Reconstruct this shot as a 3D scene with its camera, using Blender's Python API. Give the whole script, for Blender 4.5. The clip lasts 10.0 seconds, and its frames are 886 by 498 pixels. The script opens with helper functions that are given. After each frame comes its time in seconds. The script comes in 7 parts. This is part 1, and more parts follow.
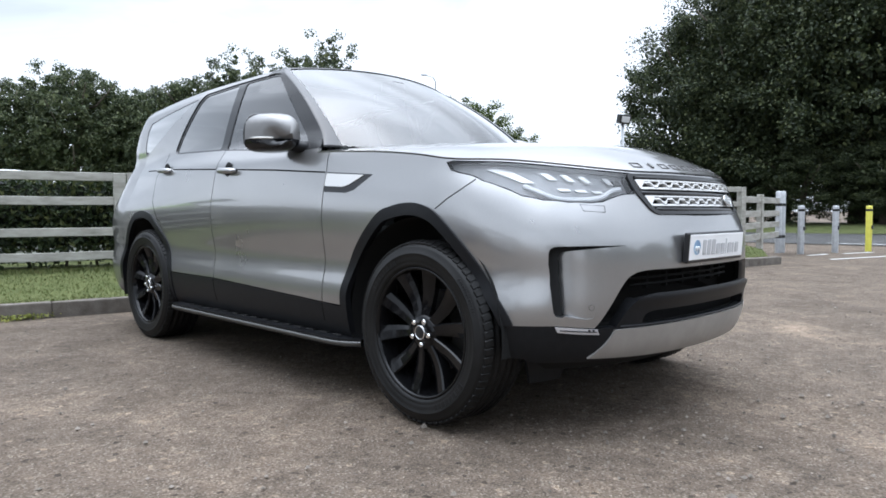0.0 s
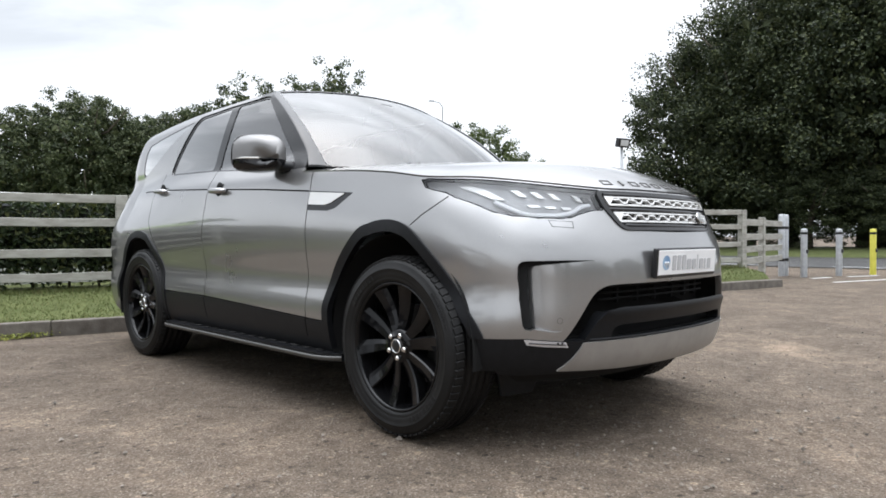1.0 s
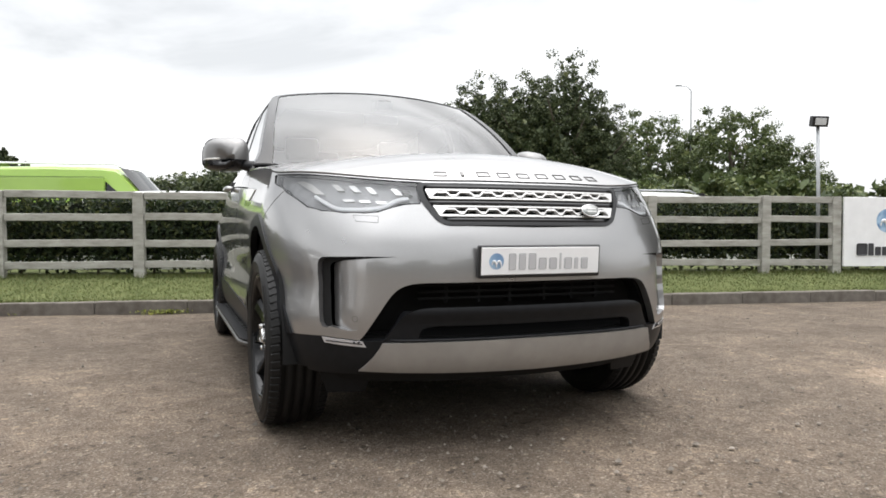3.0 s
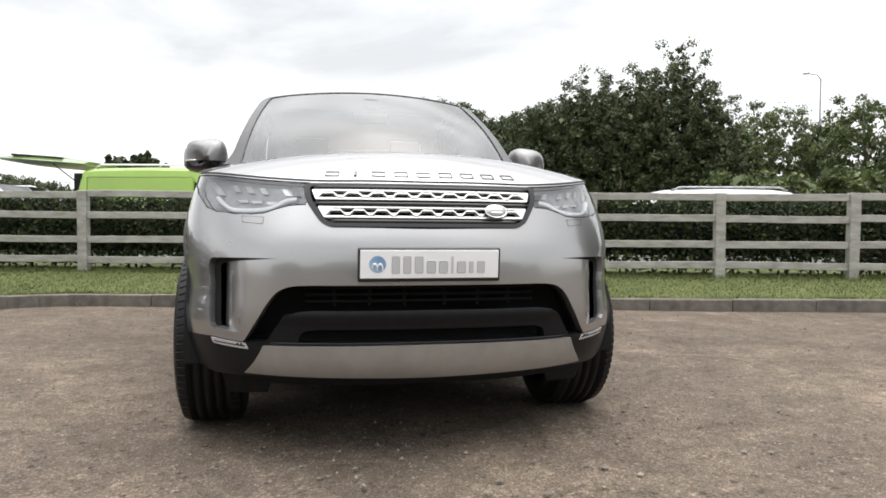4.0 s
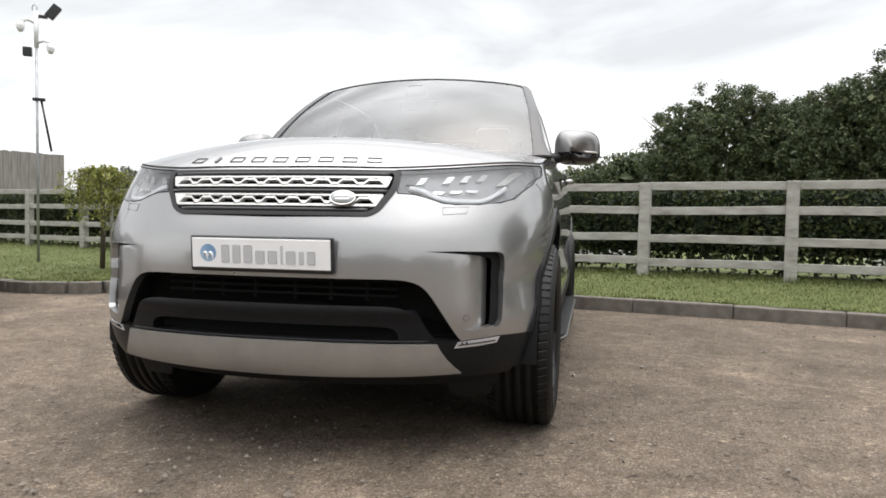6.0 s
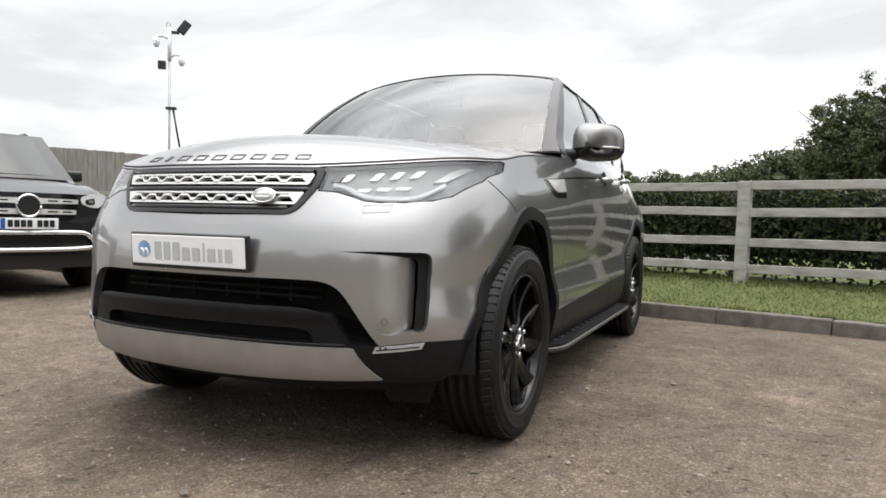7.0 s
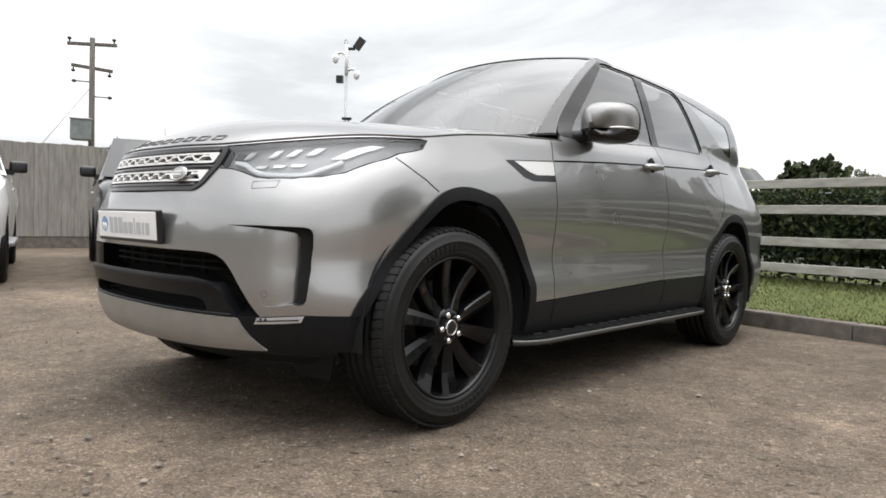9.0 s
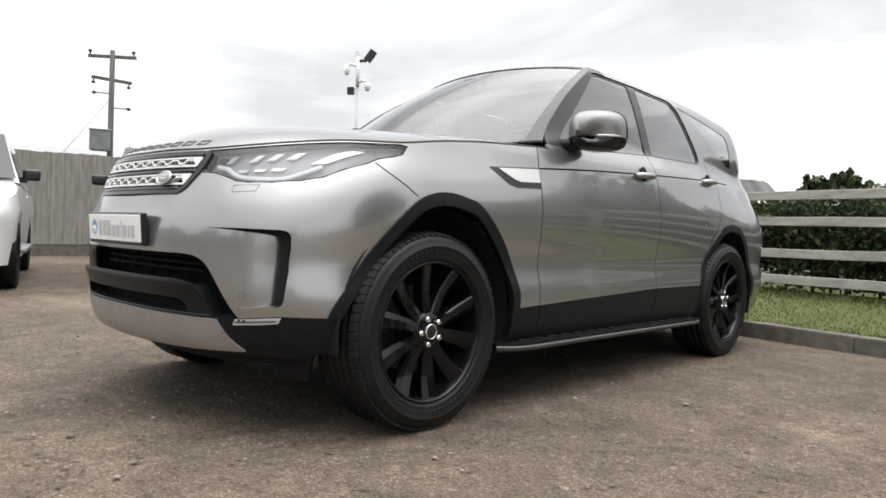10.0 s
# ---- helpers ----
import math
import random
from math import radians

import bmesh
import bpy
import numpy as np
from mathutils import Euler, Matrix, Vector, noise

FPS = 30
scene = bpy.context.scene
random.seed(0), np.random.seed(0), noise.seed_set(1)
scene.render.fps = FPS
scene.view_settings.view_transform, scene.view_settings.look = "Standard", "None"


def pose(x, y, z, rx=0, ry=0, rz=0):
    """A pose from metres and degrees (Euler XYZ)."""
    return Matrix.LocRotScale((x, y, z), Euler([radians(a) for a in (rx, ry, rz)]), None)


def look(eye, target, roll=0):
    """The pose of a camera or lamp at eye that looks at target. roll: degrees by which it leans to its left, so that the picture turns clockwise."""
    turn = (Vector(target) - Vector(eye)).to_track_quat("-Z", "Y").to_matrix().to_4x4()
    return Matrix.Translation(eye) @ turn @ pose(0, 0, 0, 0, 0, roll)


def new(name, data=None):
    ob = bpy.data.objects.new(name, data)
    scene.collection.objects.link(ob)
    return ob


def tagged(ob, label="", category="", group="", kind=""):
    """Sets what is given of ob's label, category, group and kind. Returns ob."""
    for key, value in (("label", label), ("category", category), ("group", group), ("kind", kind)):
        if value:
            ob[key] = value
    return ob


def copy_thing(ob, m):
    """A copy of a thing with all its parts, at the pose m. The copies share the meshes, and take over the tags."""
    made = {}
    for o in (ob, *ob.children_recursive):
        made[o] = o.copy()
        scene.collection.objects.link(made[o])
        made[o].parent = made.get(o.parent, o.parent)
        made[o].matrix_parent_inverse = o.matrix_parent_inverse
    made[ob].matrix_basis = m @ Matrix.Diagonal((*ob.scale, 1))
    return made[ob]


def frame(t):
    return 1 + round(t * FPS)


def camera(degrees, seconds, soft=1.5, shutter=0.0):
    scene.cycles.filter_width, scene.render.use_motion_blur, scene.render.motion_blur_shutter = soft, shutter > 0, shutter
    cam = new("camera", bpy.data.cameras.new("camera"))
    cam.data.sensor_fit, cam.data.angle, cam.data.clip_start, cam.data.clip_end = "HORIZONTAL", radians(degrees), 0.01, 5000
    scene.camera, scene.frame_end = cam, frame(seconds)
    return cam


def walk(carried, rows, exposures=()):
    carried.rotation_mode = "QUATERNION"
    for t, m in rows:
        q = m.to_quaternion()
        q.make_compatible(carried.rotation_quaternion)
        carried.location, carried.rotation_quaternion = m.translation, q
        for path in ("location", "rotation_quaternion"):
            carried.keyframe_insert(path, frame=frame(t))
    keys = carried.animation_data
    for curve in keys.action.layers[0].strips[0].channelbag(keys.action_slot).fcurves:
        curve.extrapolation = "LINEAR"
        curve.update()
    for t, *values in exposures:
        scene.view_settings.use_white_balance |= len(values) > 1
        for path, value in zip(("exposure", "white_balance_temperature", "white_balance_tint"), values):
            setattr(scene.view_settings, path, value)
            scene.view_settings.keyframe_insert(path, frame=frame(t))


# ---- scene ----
cam = camera(65.5, 10.0, 1.7)
PATH = [
    (0, (-2.926, -2.138, 0.897), (-1.523, -0.716, 0.792), -0.2),
    (0.5, (-2.923, -2.116, 0.872), (-1.522, -0.689, 0.834), -0.2),
    (1, (-2.875, -2.294, 0.86), (-1.49, -0.852, 0.827), -0.2),
    (1.5, (-2.589, -2.627, 0.883), (-1.322, -1.08, 0.845), -0.5),
    (2, (-2.187, -2.866, 0.853), (-1.111, -1.181, 0.808), -0.5),
    (2.2, (-2.014, -2.92, 0.852), (-1.015, -1.188, 0.802), -0.3),
    (3.3, (-1.099, -3.249, 0.868), (-0.444, -1.36, 0.814), 0.2),
    (3.5, (-0.924, -3.257, 0.865), (-0.332, -1.348, 0.807), 0.3),
    (4, (-0.485, -3.354, 0.884), (-0.069, -1.399, 0.824), 0.4),
    (4.5, (-0.053, -3.326, 0.871), (0.172, -1.34, 0.803), 0.6),
    (5, (0.396, -3.308, 0.864), (0.401, -1.309, 0.796), 0.7),
    (5.5, (0.768, -3.202, 0.875), (0.562, -1.214, 0.797), 0.9),
    (6.8, (1.682, -2.766, 0.878), (0.93, -0.914, 0.795), 1.1),
    (7, (1.809, -2.684, 0.883), (0.988, -0.862, 0.796), 1.3),
    (7.5, (2.08, -2.489, 0.879), (1.099, -0.749, 0.785), 1.4),
    (8, (2.267, -2.283, 0.885), (1.136, -0.636, 0.782), 1.6),
    (8.5, (2.514, -2.128, 0.88), (1.261, -0.573, 0.775), 1.7),
    (9, (2.735, -2.005, 0.799), (1.385, -0.531, 0.722), 1.8),
    (9.5, (2.838, -1.95, 0.768), (1.457, -0.504, 0.721), 2.0),
    (10, (2.857, -1.928, 0.775), (1.471, -0.486, 0.732), 2.2),
]
walk(cam, [(t, look(eye, target, roll)) for t, eye, target, roll in PATH], [(0.0, 0.78, 5700, 9), (0.7, 0.72, 5900, 9.5), (1.6, 0.72, 6450, 10), (10.0, 0.68, 6500, 10)])

# ---- light: bright overcast sky, a weak wide sun behind thin cloud ----
world = bpy.data.worlds.new("overcast_sky")
scene.world = world
world.use_nodes = True
_wn, _wl = world.node_tree.nodes, world.node_tree.links
_bg = _wn["Background"]
_sky = _wn.new("ShaderNodeTexSky")
_sky.sky_type, _sky.sun_disc = "NISHITA", False
_sky.sun_elevation, _sky.sun_rotation = radians(78), radians(29.7)
_sky.air_density, _sky.dust_density = 1.0, 4.0
_geo = _wn.new("ShaderNodeTexCoord")
_map = _wn.new("ShaderNodeMapping")
_map.inputs["Scale"].default_value = (1.0, 1.0, 3.2)
_map.inputs["Rotation"].default_value = (0.0, 0.0, radians(-110))
_cl = _wn.new("ShaderNodeTexNoise")
_cl.inputs["Scale"].default_value, _cl.inputs["Detail"].default_value, _cl.inputs["Roughness"].default_value = 1.7, 6.0, 0.55
_cl.inputs["Distortion"].default_value = 0.6
_ramp = _wn.new("ShaderNodeValToRGB")
_ramp.color_ramp.elements[0].position, _ramp.color_ramp.elements[0].color = 0.35, (5.1, 5.2, 5.25, 1)
_ramp.color_ramp.elements[1].position, _ramp.color_ramp.elements[1].color = 0.64, (8.8, 8.8, 8.8, 1)
_mix = _wn.new("ShaderNodeMix")
_mix.data_type = "RGBA"
_mix.inputs["Factor"].default_value = 0.9
_wl.new(_geo.outputs["Generated"], _map.inputs["Vector"])
_wl.new(_map.outputs["Vector"], _cl.inputs["Vector"])
_wl.new(_cl.outputs["Fac"], _ramp.inputs["Fac"])
_wl.new(_sky.outputs["Color"], _mix.inputs["A"])
_wl.new(_ramp.outputs["Color"], _mix.inputs["B"])
# an overcast sky is brightest overhead
_sep = _wn.new("ShaderNodeSeparateXYZ")
_up = _wn.new("ShaderNodeMapRange")
_up.inputs["From Min"].default_value, _up.inputs["From Max"].default_value = 0.58, 1.0
_up.inputs["To Min"].default_value, _up.inputs["To Max"].default_value = 0.87, 4.2
_vs = _wn.new("ShaderNodeVectorMath")
_vs.operation = "SCALE"
_wl.new(_geo.outputs["Generated"], _sep.inputs["Vector"])
_wl.new(_sep.outputs["Z"], _up.inputs["Value"])
_wl.new(_mix.outputs["Result"], _vs.inputs[0])
_wl.new(_up.outputs["Result"], _vs.inputs["Scale"])
_wl.new(_vs.outputs["Vector"], _bg.inputs["Color"])
_bg.inputs["Strength"].default_value = 0.121
sun = new("sun", bpy.data.lights.new("sun", "SUN"))
sun.data.energy, sun.data.angle, sun.data.color = 0.5, radians(110), (1.0, 0.98, 0.95)
sun.matrix_world = look((2.5, 4.4, 24), (0, 0, 0))


# ---- materials ----
def material(name, color=(0.5, 0.5, 0.5), rough=0.5, metal=0.0, coat=0.0, spec=0.5):
    m = bpy.data.materials.new(name)
    m.use_nodes = True
    b = m.node_tree.nodes["Principled BSDF"]
    b.inputs["Base Color"].default_value = (*color, 1)
    b.inputs["Roughness"].default_value, b.inputs["Metallic"].default_value = rough, metal
    b.inputs["Coat Weight"].default_value, b.inputs["Coat Roughness"].default_value = coat, 0.03
    b.inputs["Specular IOR Level"].default_value = spec
    return m


def node(m, kind, **inputs):
    n = m.node_tree.nodes.new("ShaderNode" + kind)
    for k, v in inputs.items():
        n.inputs[k.replace("_", " ")].default_value = v
    return n


def wire(m, a, out, b, inp):
    m.node_tree.links.new(a.outputs[out], b.inputs[inp])


def ramp(m, source, out, stops):
    r = m.node_tree.nodes.new("ShaderNodeValToRGB")
    e = r.color_ramp.elements
    while len(e) < len(stops):
        e.new(0.5)
    for i, (p, c) in enumerate(stops):
        e[i].position, e[i].color = p, (*c, 1)
    wire(m, source, out, r, "Fac")
    return r


def bump(m, source, out, strength, distance):
    b = node(m, "Bump", Strength=strength, Distance=distance)
    wire(m, source, out, b, "Height")
    wire(m, b, "Normal", m.node_tree.nodes["Principled BSDF"], "Normal")
    return b


def noisy(name, stops, scale, rough=0.8, detail=6.0, bumps=0.3, dist=0.01, space="Object", stretch=(1, 1, 1), fine=0.0, island=0.0, coat=0.0, spec=0.4):
    """Colour from a noise, relief from the same and, with fine, from a second, finer one."""
    m = material(name, rough=rough, coat=coat, spec=spec)
    bs = m.node_tree.nodes["Principled BSDF"]
    tc, mp = node(m, "TexCoord"), node(m, "Mapping", Scale=stretch)
    wire(m, tc, space, mp, "Vector")
    nz = node(m, "TexNoise", Scale=scale, Detail=detail, Roughness=0.6)
    wire(m, mp, "Vector", nz, "Vector")
    r = ramp(m, nz, "Fac", stops)
    col = (r, "Color")
    if island:
        info = node(m, "NewGeometry")
        hs = node(m, "HueSaturation")
        mr = node(m, "MapRange", To_Min=1 - island, To_Max=1 + island)
        wire(m, info, "Random Per Island", mr, "Value")
        wire(m, mr, "Result", hs, "Value")
        wire(m, r, "Color", hs, "Color")
        col = (hs, "Color")
    wire(m, col[0], col[1], bs, "Base Color")
    if fine:
        n2 = node(m, "TexNoise", Scale=fine, Detail=3.0)
        wire(m, mp, "Vector", n2, "Vector")
        ad = node(m, "Math")
        ad.operation = "ADD"
        wire(m, nz, "Fac", ad, 0)
        wire(m, n2, "Fac", ad, 1)
        bump(m, ad, "Value", bumps, dist)
    else:
        bump(m, nz, "Fac", bumps, dist)
    return m


def leafy(name, dark, light, yellow=None):
    """Leaves: each one its own shade, a little light passing through."""
    m = material(name, rough=0.55, spec=0.35)
    bs = m.node_tree.nodes["Principled BSDF"]
    info = node(m, "NewGeometry")
    stops = [(0.0, dark), (0.7, light)] + ([(0.97, yellow)] if yellow else [])
    r = ramp(m, info, "Random Per Island", stops)
    wire(m, r, "Color", bs, "Base Color")
    tr = node(m, "BsdfTranslucent")
    wire(m, r, "Color", tr, "Color")
    mx = node(m, "MixShader", Fac=0.25)
    out = m.node_tree.nodes["Material Output"]
    wire(m, bs, "BSDF", mx, 1)
    m.node_tree.links.new(tr.outputs["BSDF"], mx.inputs[2])
    wire(m, mx, "Shader", out, "Surface")
    return m


def tarmac(name, tones, patch):
    """Worn stone-dressed tarmac: stone speckle, larger odd stones, stains, pale worn patches."""
    m = material(name, rough=0.93, spec=0.25)
    bs = m.node_tree.nodes["Principled BSDF"]
    tc = node(m, "TexCoord")
    st = node(m, "TexVoronoi", Scale=150.0)
    wire(m, tc, "Object", st, "Vector")
    cell = ramp(m, st, "Color", [(0.08, tones[0]), (0.40, tones[1]), (0.74, tones[2]), (0.97, tones[3])])
    # odd larger stones, some dark, some pale
    odd = node(m, "TexVoronoi", Scale=42.0)
    wire(m, tc, "Object", odd, "Vector")
    oddc = ramp(m, odd, "Color", [(0.06, (0.40, 0.39, 0.38)), (0.16, (1.0, 1.0, 1.0)), (0.84, (1.0, 1.0, 1.0)), (0.96, (1.7, 1.68, 1.62))])
    big = node(m, "TexNoise", Scale=0.55, Detail=9.0, Roughness=0.62, Distortion=0.4)
    wire(m, tc, "Object", big, "Vector")
    pr = ramp(m, big, "Fac", patch)
    mid = node(m, "TexNoise", Scale=11.0, Detail=9.0, Roughness=0.75)
    wire(m, tc, "Object", mid, "Vector")
    mr = ramp(m, mid, "Fac", [(0.30, (0.66, 0.65, 0.64)), (0.5, (0.98, 0.98, 0.97)), (0.70, (1.26, 1.25, 1.23))])
    worn = node(m, "TexNoise", Scale=2.3, Detail=8.0, Roughness=0.7, Distortion=0.8)
    wire(m, tc, "Object", worn, "Vector")
    wr = ramp(m, worn, "Fac", [(0.34, (0.72, 0.71, 0.69)), (0.52, (1.0, 1.0, 1.0)), (0.68, (1.32, 1.29, 1.25))])
    last = cell
    for layer in (oddc, pr, mr, wr):
        x = node(m, "Mix")
        x.data_type, x.blend_type = "RGBA", "MULTIPLY"
        x.inputs["Factor"].default_value = 1.0
        wire(m, last, "Color" if last is cell else "Result", x, "A")
        wire(m, layer, "Color", x, "B")
        last = x
    wire(m, last, "Result", bs, "Base Color")
    ad, ad2 = node(m, "Math"), node(m, "Math")
    ad.operation = ad2.operation = "ADD"
    wire(m, st, "Distance", ad, 0)
    wire(m, mid, "Fac", ad, 1)
    wire(m, ad, "Value", ad2, 0)
    wire(m, odd, "Distance", ad2, 1)
    bump(m, ad2, "Value", 0.55, 0.009)
    return m


M_ground = tarmac("worn_tarmac", [(0.056, 0.043, 0.033), (0.100, 0.079, 0.061), (0.131, 0.106, 0.085), (0.225, 0.198, 0.167)], [(0.30, (0.74, 0.72, 0.70)), (0.46, (1.0, 0.99, 0.97)), (0.58, (1.10, 1.08, 1.05)), (0.70, (1.65, 1.6, 1.53))])
M_road = tarmac("road_tarmac", [(0.035, 0.035, 0.036), (0.06, 0.06, 0.06), (0.085, 0.085, 0.085), (0.14, 0.14, 0.14)], [(0.3, (0.85, 0.85, 0.85)), (0.7, (1.1, 1.1, 1.1))])
M_kerb = noisy("kerb_concrete", [(0.3, (0.072, 0.062, 0.051)), (0.7, (0.165, 0.147, 0.128))], 7, 0.9, 8, 0.5, 0.008, fine=70)
M_grass = noisy("grass_soil", [(0.3, (0.062, 0.079, 0.020)), (0.7, (0.11, 0.124, 0.041))], 4, 0.95, 6, 0.6, 0.03, fine=90)
M_blade = leafy("grass_blade", (0.064, 0.084, 0.020), (0.11, 0.133, 0.037), (0.175, 0.168, 0.068))
M_hedge = leafy("hedge_leaf", (0.010, 0.018, 0.007), (0.036, 0.056, 0.018), (0.10, 0.11, 0.035))
M_leaf = leafy("tree_leaf", (0.024, 0.036, 0.016), (0.078, 0.100, 0.044), (0.15, 0.165, 0.08))
M_leaf_dark = leafy("dark_tree_leaf", (0.013, 0.021, 0.009), (0.047, 0.063, 0.026), (0.10, 0.113, 0.045))
M_leaf_light = leafy("light_tree_leaf", (0.034, 0.052, 0.018), (0.092, 0.122, 0.040), (0.16, 0.18, 0.07))
M_willow = leafy("willow_leaf", (0.11, 0.13, 0.025), (0.25, 0.27, 0.06), (0.33, 0.32, 0.09))
M_bark = noisy("bark", [(0.3, (0.05, 0.04, 0.03)), (0.7, (0.13, 0.11, 0.085))], 9, 0.9, 8, 0.8, 0.02, stretch=(1, 1, 0.25))
M_fence = noisy("weathered_rail", [(0.25, (0.19, 0.182, 0.155)), (0.5, (0.31, 0.302, 0.268)), (0.75, (0.41, 0.402, 0.362))], 5, 0.85, 8, 0.45, 0.006, stretch=(0.35, 3, 3), fine=60)
M_board = noisy("weathered_board", [(0.28, (0.15, 0.14, 0.125)), (0.5, (0.225, 0.212, 0.192)), (0.75, (0.31, 0.295, 0.27))], 6, 0.85, 8, 0.4, 0.006, stretch=(3, 3, 0.3), fine=60)

# ---- building helpers ----
def mesh_of(name, bm, mat, smooth=False):
    me = bpy.data.meshes.new(name)
    bm.to_mesh(me)
    bm.free()
    me.materials.append(mat)
    if smooth:
        me.shade_smooth()
    return me


def part(name, bm, mat, parent=None, label="", smooth=False):
    ob = new(name, mesh_of(name, bm, mat, smooth) if isinstance(bm, bmesh.types.BMesh) else bm)
    if parent:
        ob.parent = parent
    return tagged(ob, label)


def thing(name, m, label, category, group="", kind=""):
    ob = new(name)
    ob.empty_display_size = 0.2
    ob.matrix_world = m
    return tagged(ob, label, category, group, kind)


def box(x0, x1, y0, y1, z0, z1, bevel=0.0, seg=2, bm=None):
    b = bmesh.new()
    bmesh.ops.create_cube(b, size=1.0)
    for v in b.verts:
        v.co = ((x0 + x1) / 2 + v.co.x * (x1 - x0), (y0 + y1) / 2 + v.co.y * (y1 - y0), (z0 + z1) / 2 + v.co.z * (z1 - z0))
    if bevel:
        bmesh.ops.bevel(b, geom=b.edges[:], offset=bevel, segments=seg, affect="EDGES", profile=0.6)
    return merged(bm, b)


def merged(bm, b):
    if bm is None:
        return b
    me = bpy.data.meshes.new("tmp")
    b.to_mesh(me)
    b.free()
    bm.from_mesh(me)
    bpy.data.meshes.remove(me)
    return bm


def moved(b, m):
    b.transform(m)
    return b


def tube(points, radii, sides=10, bm=None, cap=True):
    """A round tube through points, its radius running through radii."""
    b = bm or bmesh.new()
    pts = [Vector(p) for p in points]
    rings = []
    for i, p in enumerate(pts):
        d = (pts[min(i + 1, len(pts) - 1)] - pts[max(i - 1, 0)]).normalized()
        a = d.cross(Vector((0, 0, 1)) if abs(d.z) < 0.9 else Vector((1, 0, 0))).normalized()
        c = d.cross(a)
        r = radii[i] if hasattr(radii, "__len__") else radii
        rings.append([b.verts.new(p + a * r * math.cos(k * math.tau / sides) + c * r * math.sin(k * math.tau / sides)) for k in range(sides)])
    for r0, r1 in zip(rings, rings[1:]):
        for k in range(sides):
            b.faces.new((r0[k], r0[(k + 1) % sides], r1[(k + 1) % sides], r1[k]))
    if cap:
        b.faces.new(rings[0][::-1])
        b.faces.new(rings[-1])
    bmesh.ops.recalc_face_normals(b, faces=b.faces[:])
    return b


def lathe(profile, sides=32, axis="x", bm=None, close=False):
    """Turns (axial, radial) points about an axis."""
    b = bm or bmesh.new()
    rings = []
    for a, r in profile:
        ring = []
        for k in range(sides):
            c, s = math.cos(k * math.tau / sides) * r, math.sin(k * math.tau / sides) * r
            ring.append(b.verts.new({"x": (a, c, s), "y": (c, a, s), "z": (c, s, a)}[axis]))
        rings.append(ring)
    pairs = list(zip(rings, rings[1:])) + ([(rings[-1], rings[0])] if close else [])
    for r0, r1 in pairs:
        for k in range(sides):
            b.faces.new((r0[k], r0[(k + 1) % sides], r1[(k + 1) % sides], r1[k]))
    bmesh.ops.recalc_face_normals(b, faces=b.faces[:])
    return b


def soup(name, verts, faces, mat, smooth=False):
    me = bpy.data.meshes.new(name)
    me.from_pydata(verts, [], faces)
    me.materials.append(mat)
    if smooth:
        me.shade_smooth()
    return me


rng = np.random.default_rng(5)


def leaves(centres, normals, size, spread=0.4, shape=0.5):
    """Folded leaf blades, two triangles each, one a centre. Returns verts, faces."""
    n = len(centres)
    d = rng.normal(size=(n, 3))
    d /= np.linalg.norm(d, axis=1)[:, None]
    d[:, 2] -= 0.25
    up = normals + spread * rng.normal(size=(n, 3))
    side = np.cross(d, up)
    side /= np.linalg.norm(side, axis=1)[:, None] + 1e-9
    d /= np.linalg.norm(d, axis=1)[:, None]
    s = size * rng.uniform(0.6, 1.3, (n, 1))
    fold = np.cross(side, d) * s * 0.15
    v = np.stack([centres - d * s * 0.5, centres + side * s * shape * 0.5 + fold, centres + d * s * 0.5, centres - side * s * shape * 0.5 + fold], 1).reshape(-1, 3)
    i = np.arange(n)[:, None] * 4
    f = np.concatenate([i + [0, 1, 2], i + [0, 2, 3]])
    # keep a leaf's two halves on shared corners, one island
    return v, f


# ---- ground, kerb, grass, road ----
GROUND_Z = 0.0
FENCE_A = radians(-15.2)
FENCE_P = Vector((3.141, 4.809, 0))
FENCE_D = Vector((math.cos(FENCE_A), math.sin(FENCE_A), 0))
FENCE_N = Vector((-FENCE_D.y, FENCE_D.x, 0))


def on_fence(x, out=0.0, z=0.0):
    """A place on the line of the fence at plan coordinate x, out metres behind it."""
    p = FENCE_P + FENCE_D * ((x - FENCE_P.x) / FENCE_D.x) + FENCE_N * out
    return Vector((p.x, p.y, z))


def kerb_line():
    """The kerb's front edge from the far corner by the gate to the parked cars."""
    pts = [Vector((x, 4.40 - 0.216 * x, 0)) for x in np.linspace(9.6, -2.7, 26)]
    for a in [k / 8 for k in range(1, 9)]:
        c = (1 - a) ** 2 * Vector((-2.7, 4.983, 0)) + 2 * a * (1 - a) * Vector((-3.75, 5.21, 0)) + a * a * Vector((-4.05, 4.25, 0))
        pts.append(c)
    for a in [k / 8 for k in range(1, 9)]:
        c = (1 - a) ** 2 * Vector((-4.05, 4.25, 0)) + 2 * a * (1 - a) * Vector((-4.55, 3.0, 0)) + a * a * Vector((-6.3, 3.95, 0))
        pts.append(c)
    pts += [Vector((x, 3.95 + (-6.3 - x) * 0.24, 0)) for x in (-7.2, -8.2, -9.4, -10.6, -11.8, -13.2)]
    return pts


KERB = kerb_line()


